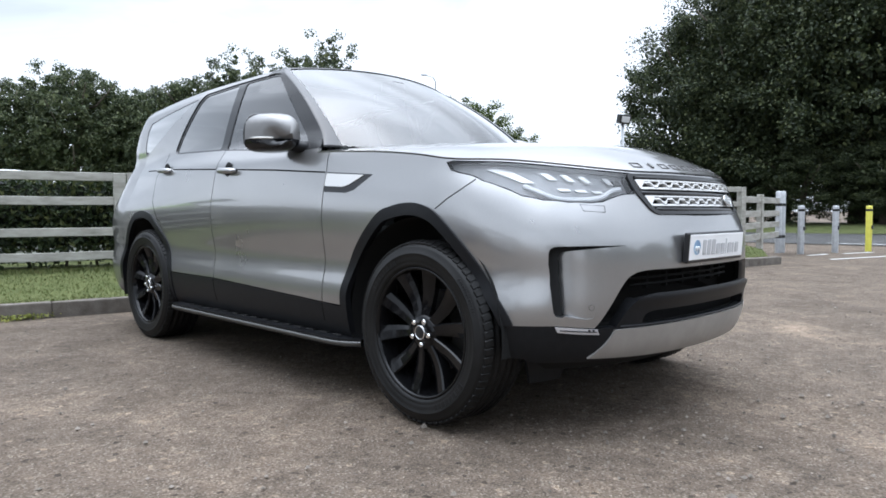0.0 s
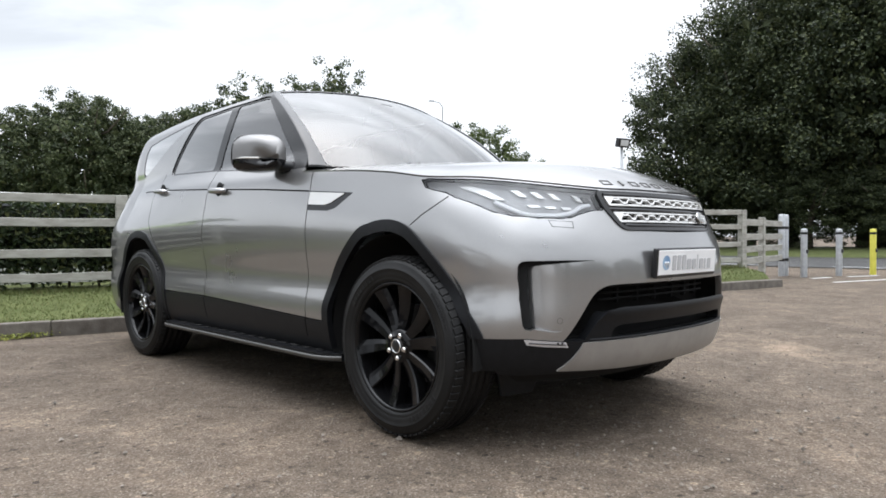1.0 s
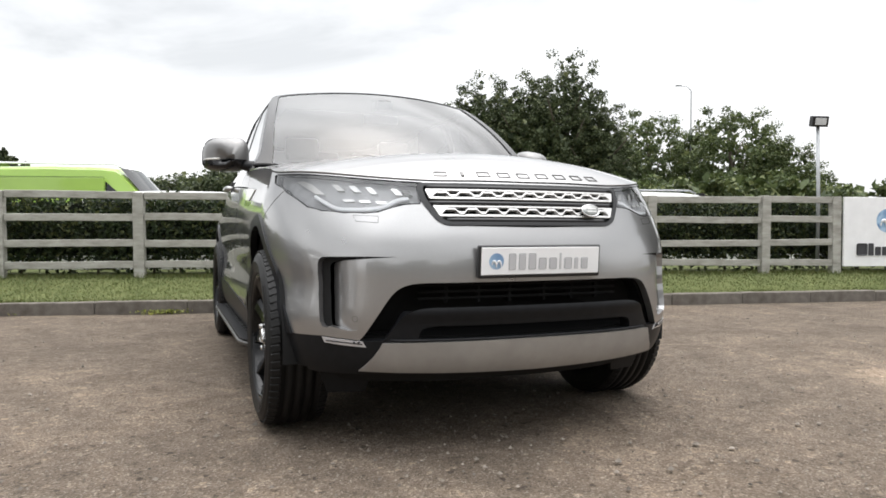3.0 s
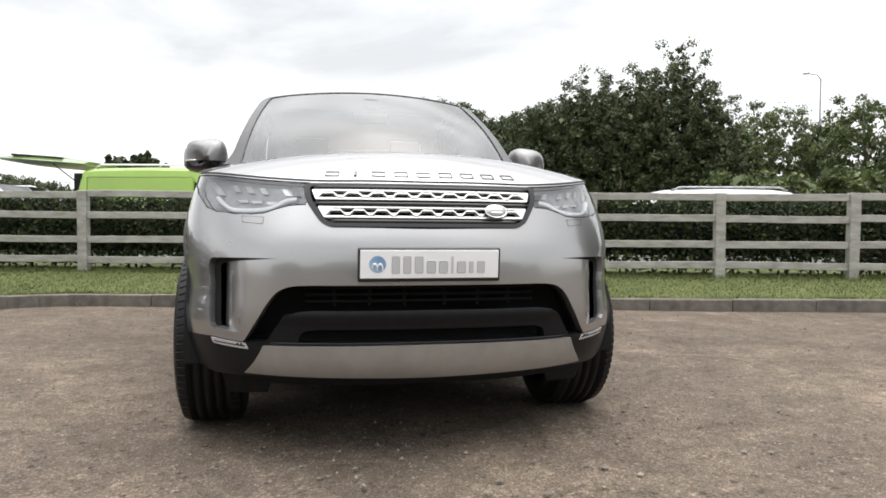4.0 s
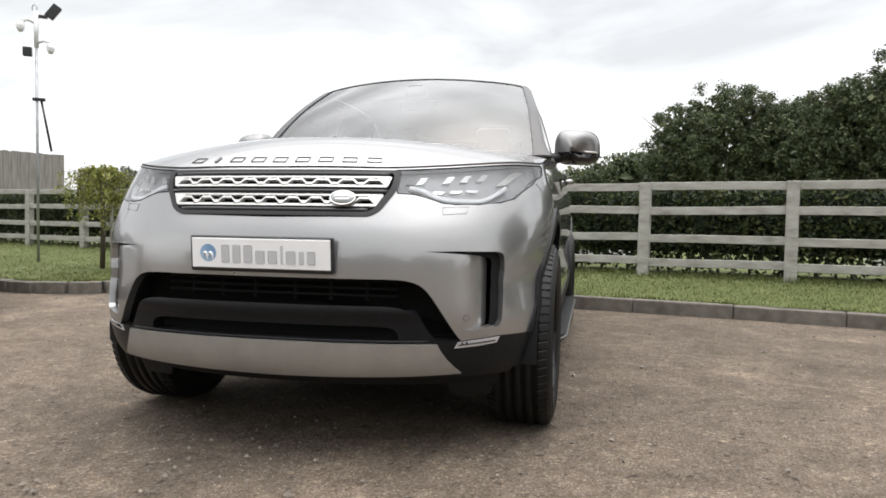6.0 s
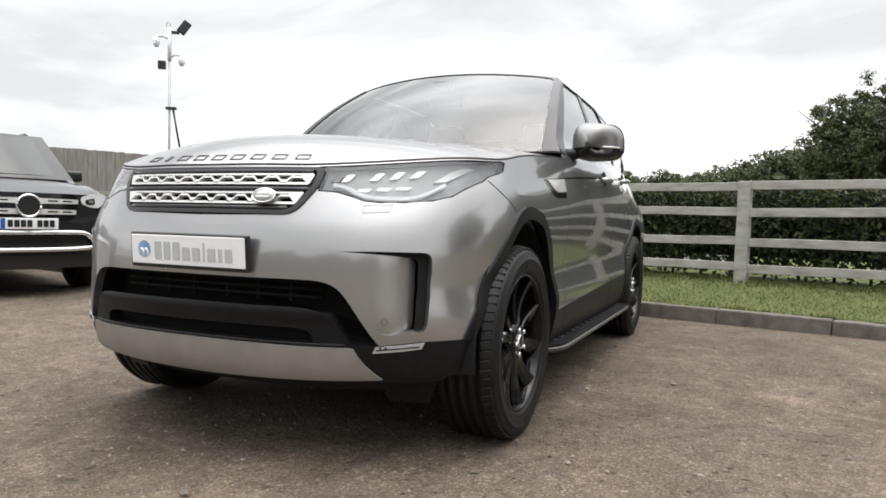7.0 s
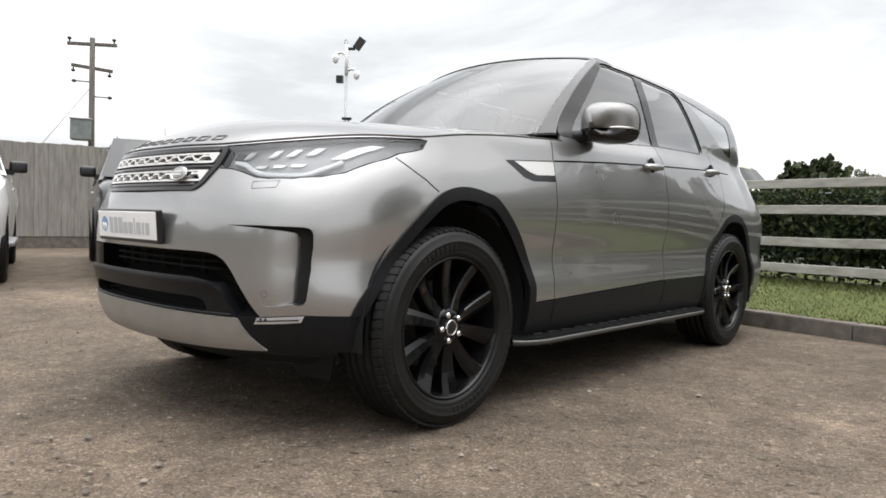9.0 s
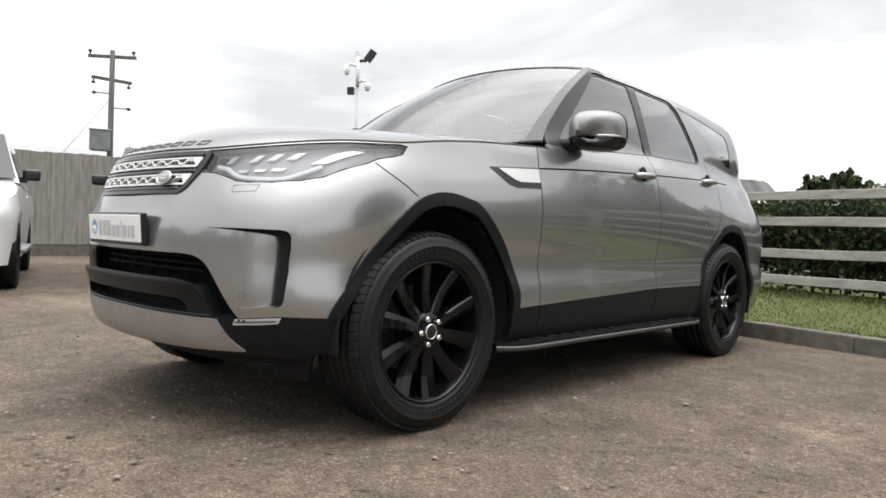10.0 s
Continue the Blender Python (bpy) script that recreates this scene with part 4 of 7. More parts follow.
# ---- mirrors ----
def door_mirror(sx, door):
    def shell(z0, up, grow, power):
        """Upper (up > 0) or lower part of the housing over the level z0."""
        bm = bmesh.new()
        rows, n = [], 18
        for i in range(12):
            t = i / 11
            k = (1 - (1 - t) ** 3.0) ** 0.45 if t > 0 else 0.16
            row = []
            for j in range(n + 1):
                a = j * math.pi / n
                ex = math.copysign(abs(math.cos(a)) ** 0.6, math.cos(a))
                x = 1.018 + 0.128 * ex * k * grow + 0.02 * (t - 0.5)
                y = 0.91 + 0.20 * t + 0.055 * max(ex, 0) ** 2 * (1 - t)
                row.append(bm.verts.new((sx * x, y, z0 + up * k * math.sin(a) ** power - 0.014 * ex * math.sin(a) * (up > 0))))
            rows.append(row)
        for p, q in zip(rows, rows[1:]):
            for j in range(n):
                bm.faces.new((p[j], p[j + 1], q[j + 1], q[j]))
            bm.faces.new((p[0], q[0], q[-1], p[-1]))
        bm.faces.new(rows[0])
        bmesh.ops.recalc_face_normals(bm, faces=bm.faces[:])
        return bm

    def sharp(ob):
        ob.modifiers.new("edges", "EDGE_SPLIT").split_angle = radians(50)
        return ob

    mir = sharp(part("door_mirror", shell(1.276, 0.142, 1.0, 0.62), M_cap, door, "silver-grey mirror cap over black base", True))
    sharp(part("mirror_base", shell(1.2765, -0.062, 0.97, 0.7), M_gloss, mir, "gloss black lower mirror shell", True))
    rim = [(sx * (1.028 + 0.124 * math.copysign(abs(math.cos(a)) ** 0.6, math.cos(a))), 1.106, 1.276 + (0.136 if math.sin(a) > 0 else 0.044) * math.copysign(abs(math.sin(a)) ** 0.65, math.sin(a))) for a in np.linspace(0, math.tau, 29)[:-1]]
    part("mirror_rim", tube(rim + rim[:1], 0.007, 6), M_black, mir, "", True)
    bm = bmesh.new()
    bm.faces.new([bm.verts.new(p) for p in rim])
    part("mirror_glass", bm, material("mirror_glass", (0.7, 0.72, 0.74), 0.02, 1.0), mir, "mirror glass")
    ind = []
    for k in np.linspace(0.42, 0.985, 10):
        t = 1 - (1 - k ** (1 / 0.45)) ** (1 / 3)
        ind.append((sx * (1.018 + 0.128 * k + 0.02 * (t - 0.5)), 0.91 + 0.20 * t + 0.055 * (1 - t) - 0.001, 1.280))
    part("indicator", tube(ind, [0.002] + [0.0055] * 8 + [0.003], 8), M_lens2, mir, "clear indicator strip", True)
    arm = [(sx * 0.855, 0.955, 1.232), (sx * 0.90, 0.965, 1.240), (sx * 0.945, 0.985, 1.255), (sx * 0.99, 1.005, 1.268)]
    ab = tube(arm, [0.052, 0.046, 0.038, 0.03], 14)
    for v in ab.verts:
        v.co.z = 1.245 + (v.co.z - 1.245) * 0.72
    part("mirror_arm", ab, M_blk, mir, "black mirror arm", True)
    foot = bmesh.new()
    vs = [foot.verts.new((sx * x, y, z)) for x, y, z in ((0.886, 0.82, 1.225), (0.884, 1.10, 1.245), (0.866, 1.10, 1.262), (0.850, 0.90, 1.295), (0.866, 0.82, 1.266))]
    foot.faces.new(vs)
    part("mirror_foot", foot, M_gloss, mir, "gloss black corner panel")


M_lens2 = material("clear_plastic", (0.62, 0.6, 0.56), 0.15, 0.2, 1.0)
door_mirror(1, doors[0])
door_mirror(-1, doors[1])


# ---- door handles ----
def door_handle(sx, y, z, door):
    e = skin(*by_y(y, z))
    c = e.copy()
    pts = [(c.x + 0.008, y - 0.105, z - 0.004), (c.x + 0.028, y - 0.085, z - 0.003), (c.x + 0.036, y - 0.03, z - 0.001), (c.x + 0.033, y + 0.045, z + 0.003), (c.x + 0.016, y + 0.092, z + 0.005), (c.x - 0.004, y + 0.105, z + 0.006)]
    bm = tube([(sx * a, b, d) for a, b, d in pts], [0.012, 0.017, 0.0185, 0.018, 0.016, 0.011], 12)
    h = part("door_handle", bm, M_paint, door, "silver-grey pull handle", True)
    # slightly proud oval whose dark colour stands for the hollow's shade
    cup = bmesh.new()
    bmesh.ops.create_uvsphere(cup, u_segments=20, v_segments=10, radius=1)
    moved(cup, Matrix.Translation((sx * (c.x - 0.004), y - 0.002, z)) @ Matrix.Diagonal((0.012, 0.046, 0.054, 1)))
    part("handle_shade_oval", cup, M_dark, h, "dark oval coloured as the shaded handle hollow", True)


for n, sx in enumerate((1, -1)):
    door_handle(sx, 1.70, 1.150, doors[n])
    door_handle(sx, 2.735, 1.200, rdoors[n])


# ---- headlights ----
M_lampin = noisy("lamp_inside", [(0.3, (0.33, 0.33, 0.335)), (0.7, (0.44, 0.44, 0.445))], 20, 0.3, 4, 0.02, 0.001)
M_guide = material("light_guide_white", (0.85, 0.86, 0.87), 0.25)
for n, flip in enumerate((False, True)):
    hl = part("headlight", body.mesh("headlight", light_cells, M_lens, -0.002, 0.0, flip=flip), M_lens, car, "clear headlight with bright projector rows inside")
    hl.visible_shadow = False
    part("lamp_back", body.mesh("lamp_back", light_cells, M_lampin, -0.038, 0.0, flip=flip), M_lampin, hl, "grey lamp housing")
    sx = -1 if flip else 1

    def lamp_pt(x, z, off):
        q = by_x(x, z)
        p = skin(*q) + skin_n(*q) * off
        return Vector((sx * p.x, p.y, p.z))

    edge = [skin(u, z) - skin_n(u, z) * 0.0005 for u, z in HL]
    edge = [Vector((sx * p.x, p.y, p.z)) for p in edge]
    part("lamp_seal", tube(edge + edge[:1], 0.0028, 6), M_blk, hl, "dark lamp edge", True)

    def blade(name, pts, off, mat, deep=0.012, label=""):
        """A flat raised plate on the lamp's curve."""
        b = bmesh.new()
        top = [b.verts.new(lamp_pt(x, z, off)) for x, z in pts]
        low = [b.verts.new(lamp_pt(x, z, off - deep)) for x, z in pts]
        b.faces.new(top)
        for i in range(len(pts)):
            j = (i + 1) % len(pts)
            b.faces.new((top[i], low[i], low[j], top[j]))
        bmesh.ops.recalc_face_normals(b, faces=b.faces[:])
        part(name, b, mat, hl, label)

    # light guide along the lower edge, rising at both ends
    line = smooth_loop([(0.490, 0.998), (0.535, 0.990), (0.578, 0.968), (0.625, 0.957), (0.69, 0.955), (0.745, 0.960), (0.785, 0.985), (0.815, 1.012)], 4, False)
    blade_o = near_strip(line, 0.016)
    half = len(blade_o) // 2
    gb = bmesh.new()
    rows = [[gb.verts.new(lamp_pt(x, z, -0.018)) for x, z in side] for side in (blade_o[:half], blade_o[half:][::-1])]
    deep = [[gb.verts.new(lamp_pt(x, z, -0.034)) for x, z in side] for side in (blade_o[:half], blade_o[half:][::-1])]
    for i in range(half - 1):
        for p, q in ((rows[0], rows[1]), (rows[0], deep[0]), (rows[1], deep[1])):
            gb.faces.new((p[i], p[i + 1], q[i + 1], q[i]))
    bmesh.ops.recalc_face_normals(gb, faces=gb.faces[:])
    part("light_guide", gb, M_guide, hl, "white daytime light guide", True)
    blade("inner_reflector", [(0.475, 1.012), (0.505, 1.012), (0.512, 1.034), (0.482, 1.034)], -0.024, M_trimgrey)
    for k, x in enumerate((0.525, 0.615, 0.672, 0.728)):
        z = 1.014 + 0.007 * k
        blade("projector", [(x - 0.014, z), (x + 0.010, z + 0.002), (x + 0.026, z + 0.028), (x + 0.004, z + 0.027)], -0.026, M_bright, 0.006, "bright projector lens")
    blade("outer_reflector", [(0.782, 1.022), (0.815, 1.026), (0.838, 1.050), (0.868, 1.080), (0.845, 1.082), (0.818, 1.066)], -0.026, M_bright, 0.006, "bright outer reflector")
    for k, x in enumerate((0.592, 0.652, 0.708)):
        z = 0.982 + 0.005 * k
        blade("lower_projector", [(x - 0.022, z), (x + 0.012, z), (x + 0.022, z + 0.011), (x - 0.018, z + 0.011)], -0.030, M_bright, 0.004)


# ---- grille ----
def nose(x, z, off=0.0):
    q = by_x(min(abs(x), 0.95), z)
    p, n = skin(*q), skin_n(*q)
    p = p + n * off
    return Vector((math.copysign(p.x, x) if x else 0.0, p.y, p.z))


def nose_n(x, z):
    n = skin_n(*by_x(min(max(abs(x), 0.002), 0.95), z))
    return Vector((math.copysign(n.x, x) if x else 0.0, n.y, n.z))


gs = Sheet(np.linspace(-0.47, 0.47, 48), np.linspace(0.87, 1.06, 12), nose, nose_n)
GF = rounded([(-0.458, 1.050), (0.458, 1.050), (0.452, 0.985), (0.40, 0.905), (0.365, 0.886), (-0.365, 0.886), (-0.40, 0.905), (-0.452, 0.985)], 0.02, 3)
GI = rounded([(-0.436, 1.040), (0.436, 1.040), (0.430, 0.990), (0.382, 0.913), (0.355, 0.900), (-0.355, 0.900), (-0.382, 0.913), (-0.430, 0.990)], 0.018, 3)
opening = gs.take(GI)
frame_c = gs.take(GF)
grille = part("grille", gs.mesh("grille", frame_c, M_pillar, 0.006, 0.05), M_pillar, car, "black grille with two bright silver mesh rows")
part("grille_back", gs.mesh("grille_back", opening, M_dark, -0.055), M_dark, grille)
for z in (1.036, 0.974, 0.908):
    bar = [nose(x, z, -0.004) for x in np.linspace(-0.42 + (0.06 if z < 0.95 else 0), 0.42 - (0.06 if z < 0.95 else 0), 25)]
    part("grille_bar", tube(bar, 0.011, 8), M_gloss, grille, "gloss black bar", True)
for row, (z0, z1) in enumerate(((0.988, 1.026), (0.920, 0.962))):
    w0, w1 = ((0.415, 0.428), (0.385, 0.408))[row]
    ms = Sheet(np.linspace(-0.43, 0.43, 40), np.linspace(z0 - 0.004, z1 + 0.004, 5), nose, nose_n)
    strip = rounded([(-w1, z1), (w1, z1), (w0, z0), (-w0, z0)], 0.006, 2)
    h = z1 - z0
    zm = (z0 + z1) / 2
    n = 9
    pitch = 2 * w0 / n
    # hexagon openings alternate with small slots
    for k in range(n):
        c = -w0 + pitch * (k + 0.5)
        lo, hi = z0 + 0.007, z0 + h * 0.62
        ms.take([(c - 0.036, lo + 0.001), (c + 0.036, lo + 0.001), (c + 0.028, (lo + hi) / 2), (c + 0.018, hi), (c - 0.018, hi), (c - 0.028, (lo + hi) / 2)])
        ms.take([(c - 0.013, z1 - 0.009), (c + 0.013, z1 - 0.009), (c + 0.013, z1 - 0.0055), (c - 0.013, z1 - 0.0055)])
        if k < n - 1:
            d = c + pitch / 2
            ms.take([(d - 0.030, z1 - 0.006), (d + 0.030, z1 - 0.006), (d + 0.020, zm + 0.006), (d + 0.011, zm - 0.002), (d - 0.011, zm - 0.002), (d - 0.020, zm + 0.006)])
            ms.take([(d - 0.012, z0 + 0.005), (d + 0.012, z0 + 0.005), (d + 0.012, z0 + 0.0085), (d - 0.012, z0 + 0.0085)])
    part("grille_mesh", ms.mesh("grille_mesh", ms.take(strip), M_bright, 0.006, 0.02), M_bright, grille, "bright silver grille mesh")
# oval badge, plain
bd = bmesh.new()
bmesh.ops.create_uvsphere(bd, u_segments=32, v_segments=12, radius=1)
c0, n0 = nose(0.27, 0.944, 0.016), nose_n(0.27, 0.944)
turn = n0.to_track_quat("Z", "Y").to_matrix().to_4x4()
moved(bd, Matrix.Translation(c0) @ turn @ Matrix.Diagonal((0.045, 0.026, 0.009, 1)))
badge = part("badge", bd, material("badge_silver", (0.34, 0.35, 0.34), 0.3, 0.7), grille, "plain silver-green oval badge", True)
ring = [c0 + (turn @ Vector((0.044 * math.cos(a), 0.025 * math.sin(a), 0.002))) for a in np.linspace(0, math.tau, 33)]
part("badge_rim", tube(ring, 0.0035, 8), M_chrome, badge, "bright rim", True)
for dz, w in ((0.006, 0.022), (-0.006, 0.024)):
    part("badge_mark", moved(box(-w, w, -0.003, 0.003, 0.007, 0.0102), Matrix.Translation(c0) @ turn @ Matrix.Translation((0, dz, 0))), M_bright, badge)

# number plate: dealer's sign as plain shapes
plate = part("number_plate", moved(box(-0.268, 0.268, -0.012, 0.012, -0.063, 0.063, 0.008, 3), pose(0, -0.845, 0.750, 4, 0, 0)), M_black, car, "white show plate in a black holder")
pm = pose(0, -0.845, 0.750, 4, 0, 0)
part("plate_face", moved(box(-0.260, 0.260, -0.0145, -0.011, -0.050, 0.055, 0.002, 1), pm), M_white, plate, "white plate face")


def disc_mark(name, r, m, parent, mats):
    """A round mark: a shaded disc with two pale arcs over its foot."""
    b = lathe([(0.0, 0.0), (0.0, r), (0.002, r)], 32, "y")
    part(name, moved(b, m), mats[0], parent, "round blue mark")
    for k, dx in enumerate((-0.35, 0.3)):
        arc = [m @ Vector((r * (dx + 0.34 * math.cos(a)), -0.0015, r * (-0.95 + 1.0 * math.sin(a)))) for a in np.linspace(0.2, 2.6, 10)]
        part("pale_arc", tube(arc, [r * 0.05 + r * 0.1 * math.sin(math.pi * i / 9) for i in range(10)], 6), mats[1], parent)


M_bluegrad = noisy("blue_fade", [(0.35, (0.10, 0.20, 0.36)), (0.65, (0.38, 0.52, 0.66))], 9, 0.4, 1, 0, 0.001)
disc_mark("disc_mark", 0.031, pm @ Matrix.Translation((-0.197, -0.0152, 0.002)), plate, (M_bluegrad, M_white))


def letter_bars(widths, tall, x0, z0, height, gap, m, mat, parent, name="letter_bar", depth=0.0018):
    """Plain bars in place of a word: one upright block a letter."""
    x = x0
    for w, t in zip(widths, tall):
        h = height * t
        b = box(x, x + w, -depth, depth, z0, z0 + h, min(w, h) * 0.12, 1)
        part(name, moved(b, m), mat, parent)
        x += w + gap


letter_bars((0.030, 0.030, 0.032, 0.034, 0.034, 0.009, 0.034, 0.018, 0.030), (1, 1, 1, 0.72, 0.72, 1, 0.72, 0.72, 0.72), -0.145, -0.032, 0.064, 0.0125, pm @ Matrix.Translation((0, -0.0148, 0)), M_greyprint, plate)

# bonnet lettering as plain bars
def on_bonnet(x, r):
    lo, hi = -1.0, -0.3
    for _ in range(40):
        mid = (lo + hi) / 2
        if bonnet_at(mid, r).x < abs(x):
            lo = mid
        else:
            hi = mid
    return (lo + hi) / 2


M_letter = material("bonnet_letter", (0.10, 0.098, 0.095), 0.35, 0.7, 0.3)
for k in range(9):
    xc, w = -0.35 + 0.0875 * k, (0.054 if k != 1 else 0.012)
    bars = bmesh.new()
    u, r = on_bonnet(xc, 0.072), 0.072
    p, n = bonnet_at(u, r), bonnet_n(u, r)
    sx = -1 if xc < 0 else 1
    p, n = Vector((sx * p.x, p.y, p.z)), Vector((sx * n.x, n.y, n.z))
    side = Vector((n.y, -n.x, 0)).normalized() * -1
    if side.x < 0:
        side = -side
    upv = n.cross(side)
    upv = -upv if upv.z < 0 else upv
    m = Matrix(((*[side.x], upv.x, n.x, p.x), (side.y, upv.y, n.y, p.y), (side.z, upv.z, n.z, p.z), (0, 0, 0, 1)))
    if k == 1:
        box(-w / 2, w / 2, -0.018, 0.018, -0.002, 0.005, 0.001, 1, bars)
    else:
        box(-w / 2, w / 2, 0.0148, 0.018, -0.002, 0.003, 0.0008, 1, bars)
        box(-w / 2, w / 2, -0.018, -0.0148, -0.002, 0.003, 0.0008, 1, bars)
        for e in (-1, 1):
            box(e * (w / 2 - 0.002) - 0.002, e * (w / 2 - 0.002) + 0.002, -0.014, 0.014, -0.002, 0.003, 0.0008, 1, bars)
    part("bonnet_bar", moved(bars, m), M_letter, car, "dark grey raised bar")

# lower intake: recess, bar and fins
mo = Sheet(np.linspace(-0.72, 0.72, 60), np.linspace(0.44, 0.68, 14), nose, nose_n)
BAR = [(0.0, 0.580)] + smooth_loop([(0.42, 0.579), (0.475, 0.574), (0.520, 0.558), (0.552, 0.526), (0.585, 0.476), (0.60, 0.4525)], 4, False) + smooth_loop([(0.478, 0.4525), (0.476, 0.475), (0.464, 0.496), (0.43, 0.506), (0.38, 0.508)], 3, False) + [(0.0, 0.508)]
barpoly = BAR + [(-x, z) for x, z in BAR[::-1][1:-1]]
bar_cells = mo.take(barpoly)
intake = part("intake_bar", mo.mesh("intake_bar", bar_cells, M_blk, 0.0, 0.05, out=lambda x, z: 0.012 * math.exp(-((z - 0.56) / 0.03) ** 2)), M_blk, car, "black plastic bumper bar")
mouth_poly = [(x, z) for x, z in MOUTH[:-1]] + [(-x, z) for x, z in MOUTH[1:-1][::-1]]
tunnel = bmesh.new()
_ring = []
for (ax, az), (bx, bz) in zip(mouth_poly, mouth_poly[1:] + mouth_poly[:1]):
    n = max(int(math.hypot(bx - ax, bz - az) / 0.03), 1)
    _ring += [(ax + (bx - ax) * k / n, az + (bz - az) * k / n) for k in range(n)]
_rows = []
for deep, k in ((0.004, 1.004), (0.02, 0.996), (0.13, 0.985)):
    row = []
    for x, z in _ring:
        p = nose(x, z, -0.002)
        row.append(tunnel.verts.new((p.x * k, p.y + deep, 0.562 + (z - 0.562) * (k if deep > 0.01 else 1.01))))
    _rows.append(row)
for p, q in zip(_rows, _rows[1:]):
    for i in range(len(_ring)):
        j = (i + 1) % len(_ring)
        tunnel.faces.new((p[i], p[j], q[j], q[i]))
tunnel.faces.new(_rows[-1])
bmesh.ops.recalc_face_normals(tunnel, faces=tunnel.faces[:])
part("intake_recess", tunnel, M_dark, intake, "dark recess")
for z in (0.600, 0.628, 0.655):
    part("intake_slat", tube([nose(x, z, -0.095) for x in np.linspace(-0.48, 0.48, 25)], 0.006, 6), M_dark, intake, "dark slat", True)
for x in (-0.36, -0.22, -0.08, 0.08, 0.22, 0.36):
    p = nose(x, 0.625, -0.10)
    part("intake_fin", box(p.x - 0.006, p.x + 0.006, p.y - 0.004, p.y + 0.02, 0.585, 0.668, 0.002, 1), M_dark, intake)
strip = [nose(x, 0.4535, 0.0) for x in np.linspace(-0.58, 0.58, 31)]
part("lower_strip", tube(strip, 0.006, 6), M_blk, intake, "", True)
# ribs across the fog lamp strips
for sx in (1, -1):
    rib = [nose(sx * x, 0.4385 + 0.012 * (x - 0.66) / 0.14, 0.0045) for x in (0.672, 0.70, 0.73, 0.76, 0.79)]
    part("fog_lamp_rib", tube(rib, 0.0022, 5), M_blk, car, "dark rib across the fog lamp", True)
    for x in (0.685, 0.70):
        part("fog_lamp_stud", moved(box(-0.0035, 0.0035, -0.003, 0.003, -0.0035, 0.0035, 0.001), Matrix.Translation(nose(sx * x, 0.447, 0.004))), M_black, car)
# fine lines: jet covers and parking sensors
for sx in (1, -1):
    cover = [nose(sx * x, z, 0.0012) for x, z in ((0.61, 0.896), (0.685, 0.902), (0.69, 0.926), (0.605, 0.921), (0.61, 0.896))]
    part("washer_cover", tube(cover, 0.0008, 5), M_blk, bumper, "headlight washer cover joint")
    for x, z in ((0.70, 0.535),):
        c, n = nose(sx * x, z, 0.001), nose_n(sx * x, z)
        part("parking_sensor", moved(tube([(0.011 * math.cos(a), 0.011 * math.sin(a), -0.0008) for a in np.linspace(0, math.tau, 21)], 0.0009, 5), Matrix.Translation(c) @ n.to_track_quat("Z", "Y").to_matrix().to_4x4()), M_trimgrey, bumper, "parking sensor joint", True)

# ---- cabin ----
M_trim = noisy("dark_trim", [(0.3, (0.02, 0.02, 0.021)), (0.7, (0.035, 0.035, 0.036))], 20, 0.7)
M_leather = noisy("black_leather", [(0.3, (0.018, 0.017, 0.017)), (0.7, (0.03, 0.029, 0.028))], 14, 0.45)
part("dashboard", box(-0.74, 0.74, 0.86, 1.25, 0.95, 1.24, 0.07, 4), M_trim, car, "black dashboard", True)
part("cabin_floor", box(-0.78, 0.78, 0.7, 3.7, 0.45, 0.5), M_trim, car, "dark cabin floor")
for x, y in ((-0.37, 1.75), (0.37, 1.75), (-0.37, 2.65), (0.37, 2.65), (0.0, 2.65)):
    w = 0.24 if y < 2 else 0.17
    seat = part("seat", box(x - w, x + w, y - 0.28, y + 0.25, 0.55, 0.80, 0.06, 3), M_leather, car, "black leather seat", True)
    part("seat_back", moved(box(-w, w, -0.06, 0.08, 0, 0.66, 0.06, 3), pose(x, y + 0.25, 0.74, -14, 0, 0)), M_leather, seat, "", True)
    part("headrest", moved(box(-0.13, 0.13, -0.04, 0.05, 0.69, 0.87, 0.04, 3), pose(x, y + 0.25, 0.74, -14, 0, 0)), M_leather, seat, "", True)
wheel_ring = [Vector((-0.37 + 0.185 * math.cos(a), 1.32 + 0.185 * math.sin(a) * -0.45, 1.12 + 0.185 * math.sin(a) * 0.89)) for a in np.linspace(0, math.tau, 33)]
part("steering_wheel", tube(wheel_ring, 0.016, 8), M_leather, car, "black steering wheel", True)
part("rear_view_mirror", box(-0.12, 0.12, 1.30, 1.33, 1.585, 1.65, 0.012), M_black, car, "black inside mirror")
part("mirror_pod", box(-0.06, 0.06, 1.22, 1.34, 1.67, 1.735, 0.02), M_black, car, "black sensor pod")
part("headliner", box(-0.58, 0.58, 1.6, 3.0, 1.70, 1.705), material("headliner_cloth", (0.25, 0.24, 0.23), 0.9), car, "grey headliner")
part("load_bulkhead", box(-0.42, 0.42, 3.45, 3.48, 0.5, 1.42, 0.01), M_dark, car, "dark tail trim")

# ---- kerb ----
kerb = thing("kerb", pose(0, 0, 0), "weathered concrete kerb along the grass verge", "kerb", kind="structure")


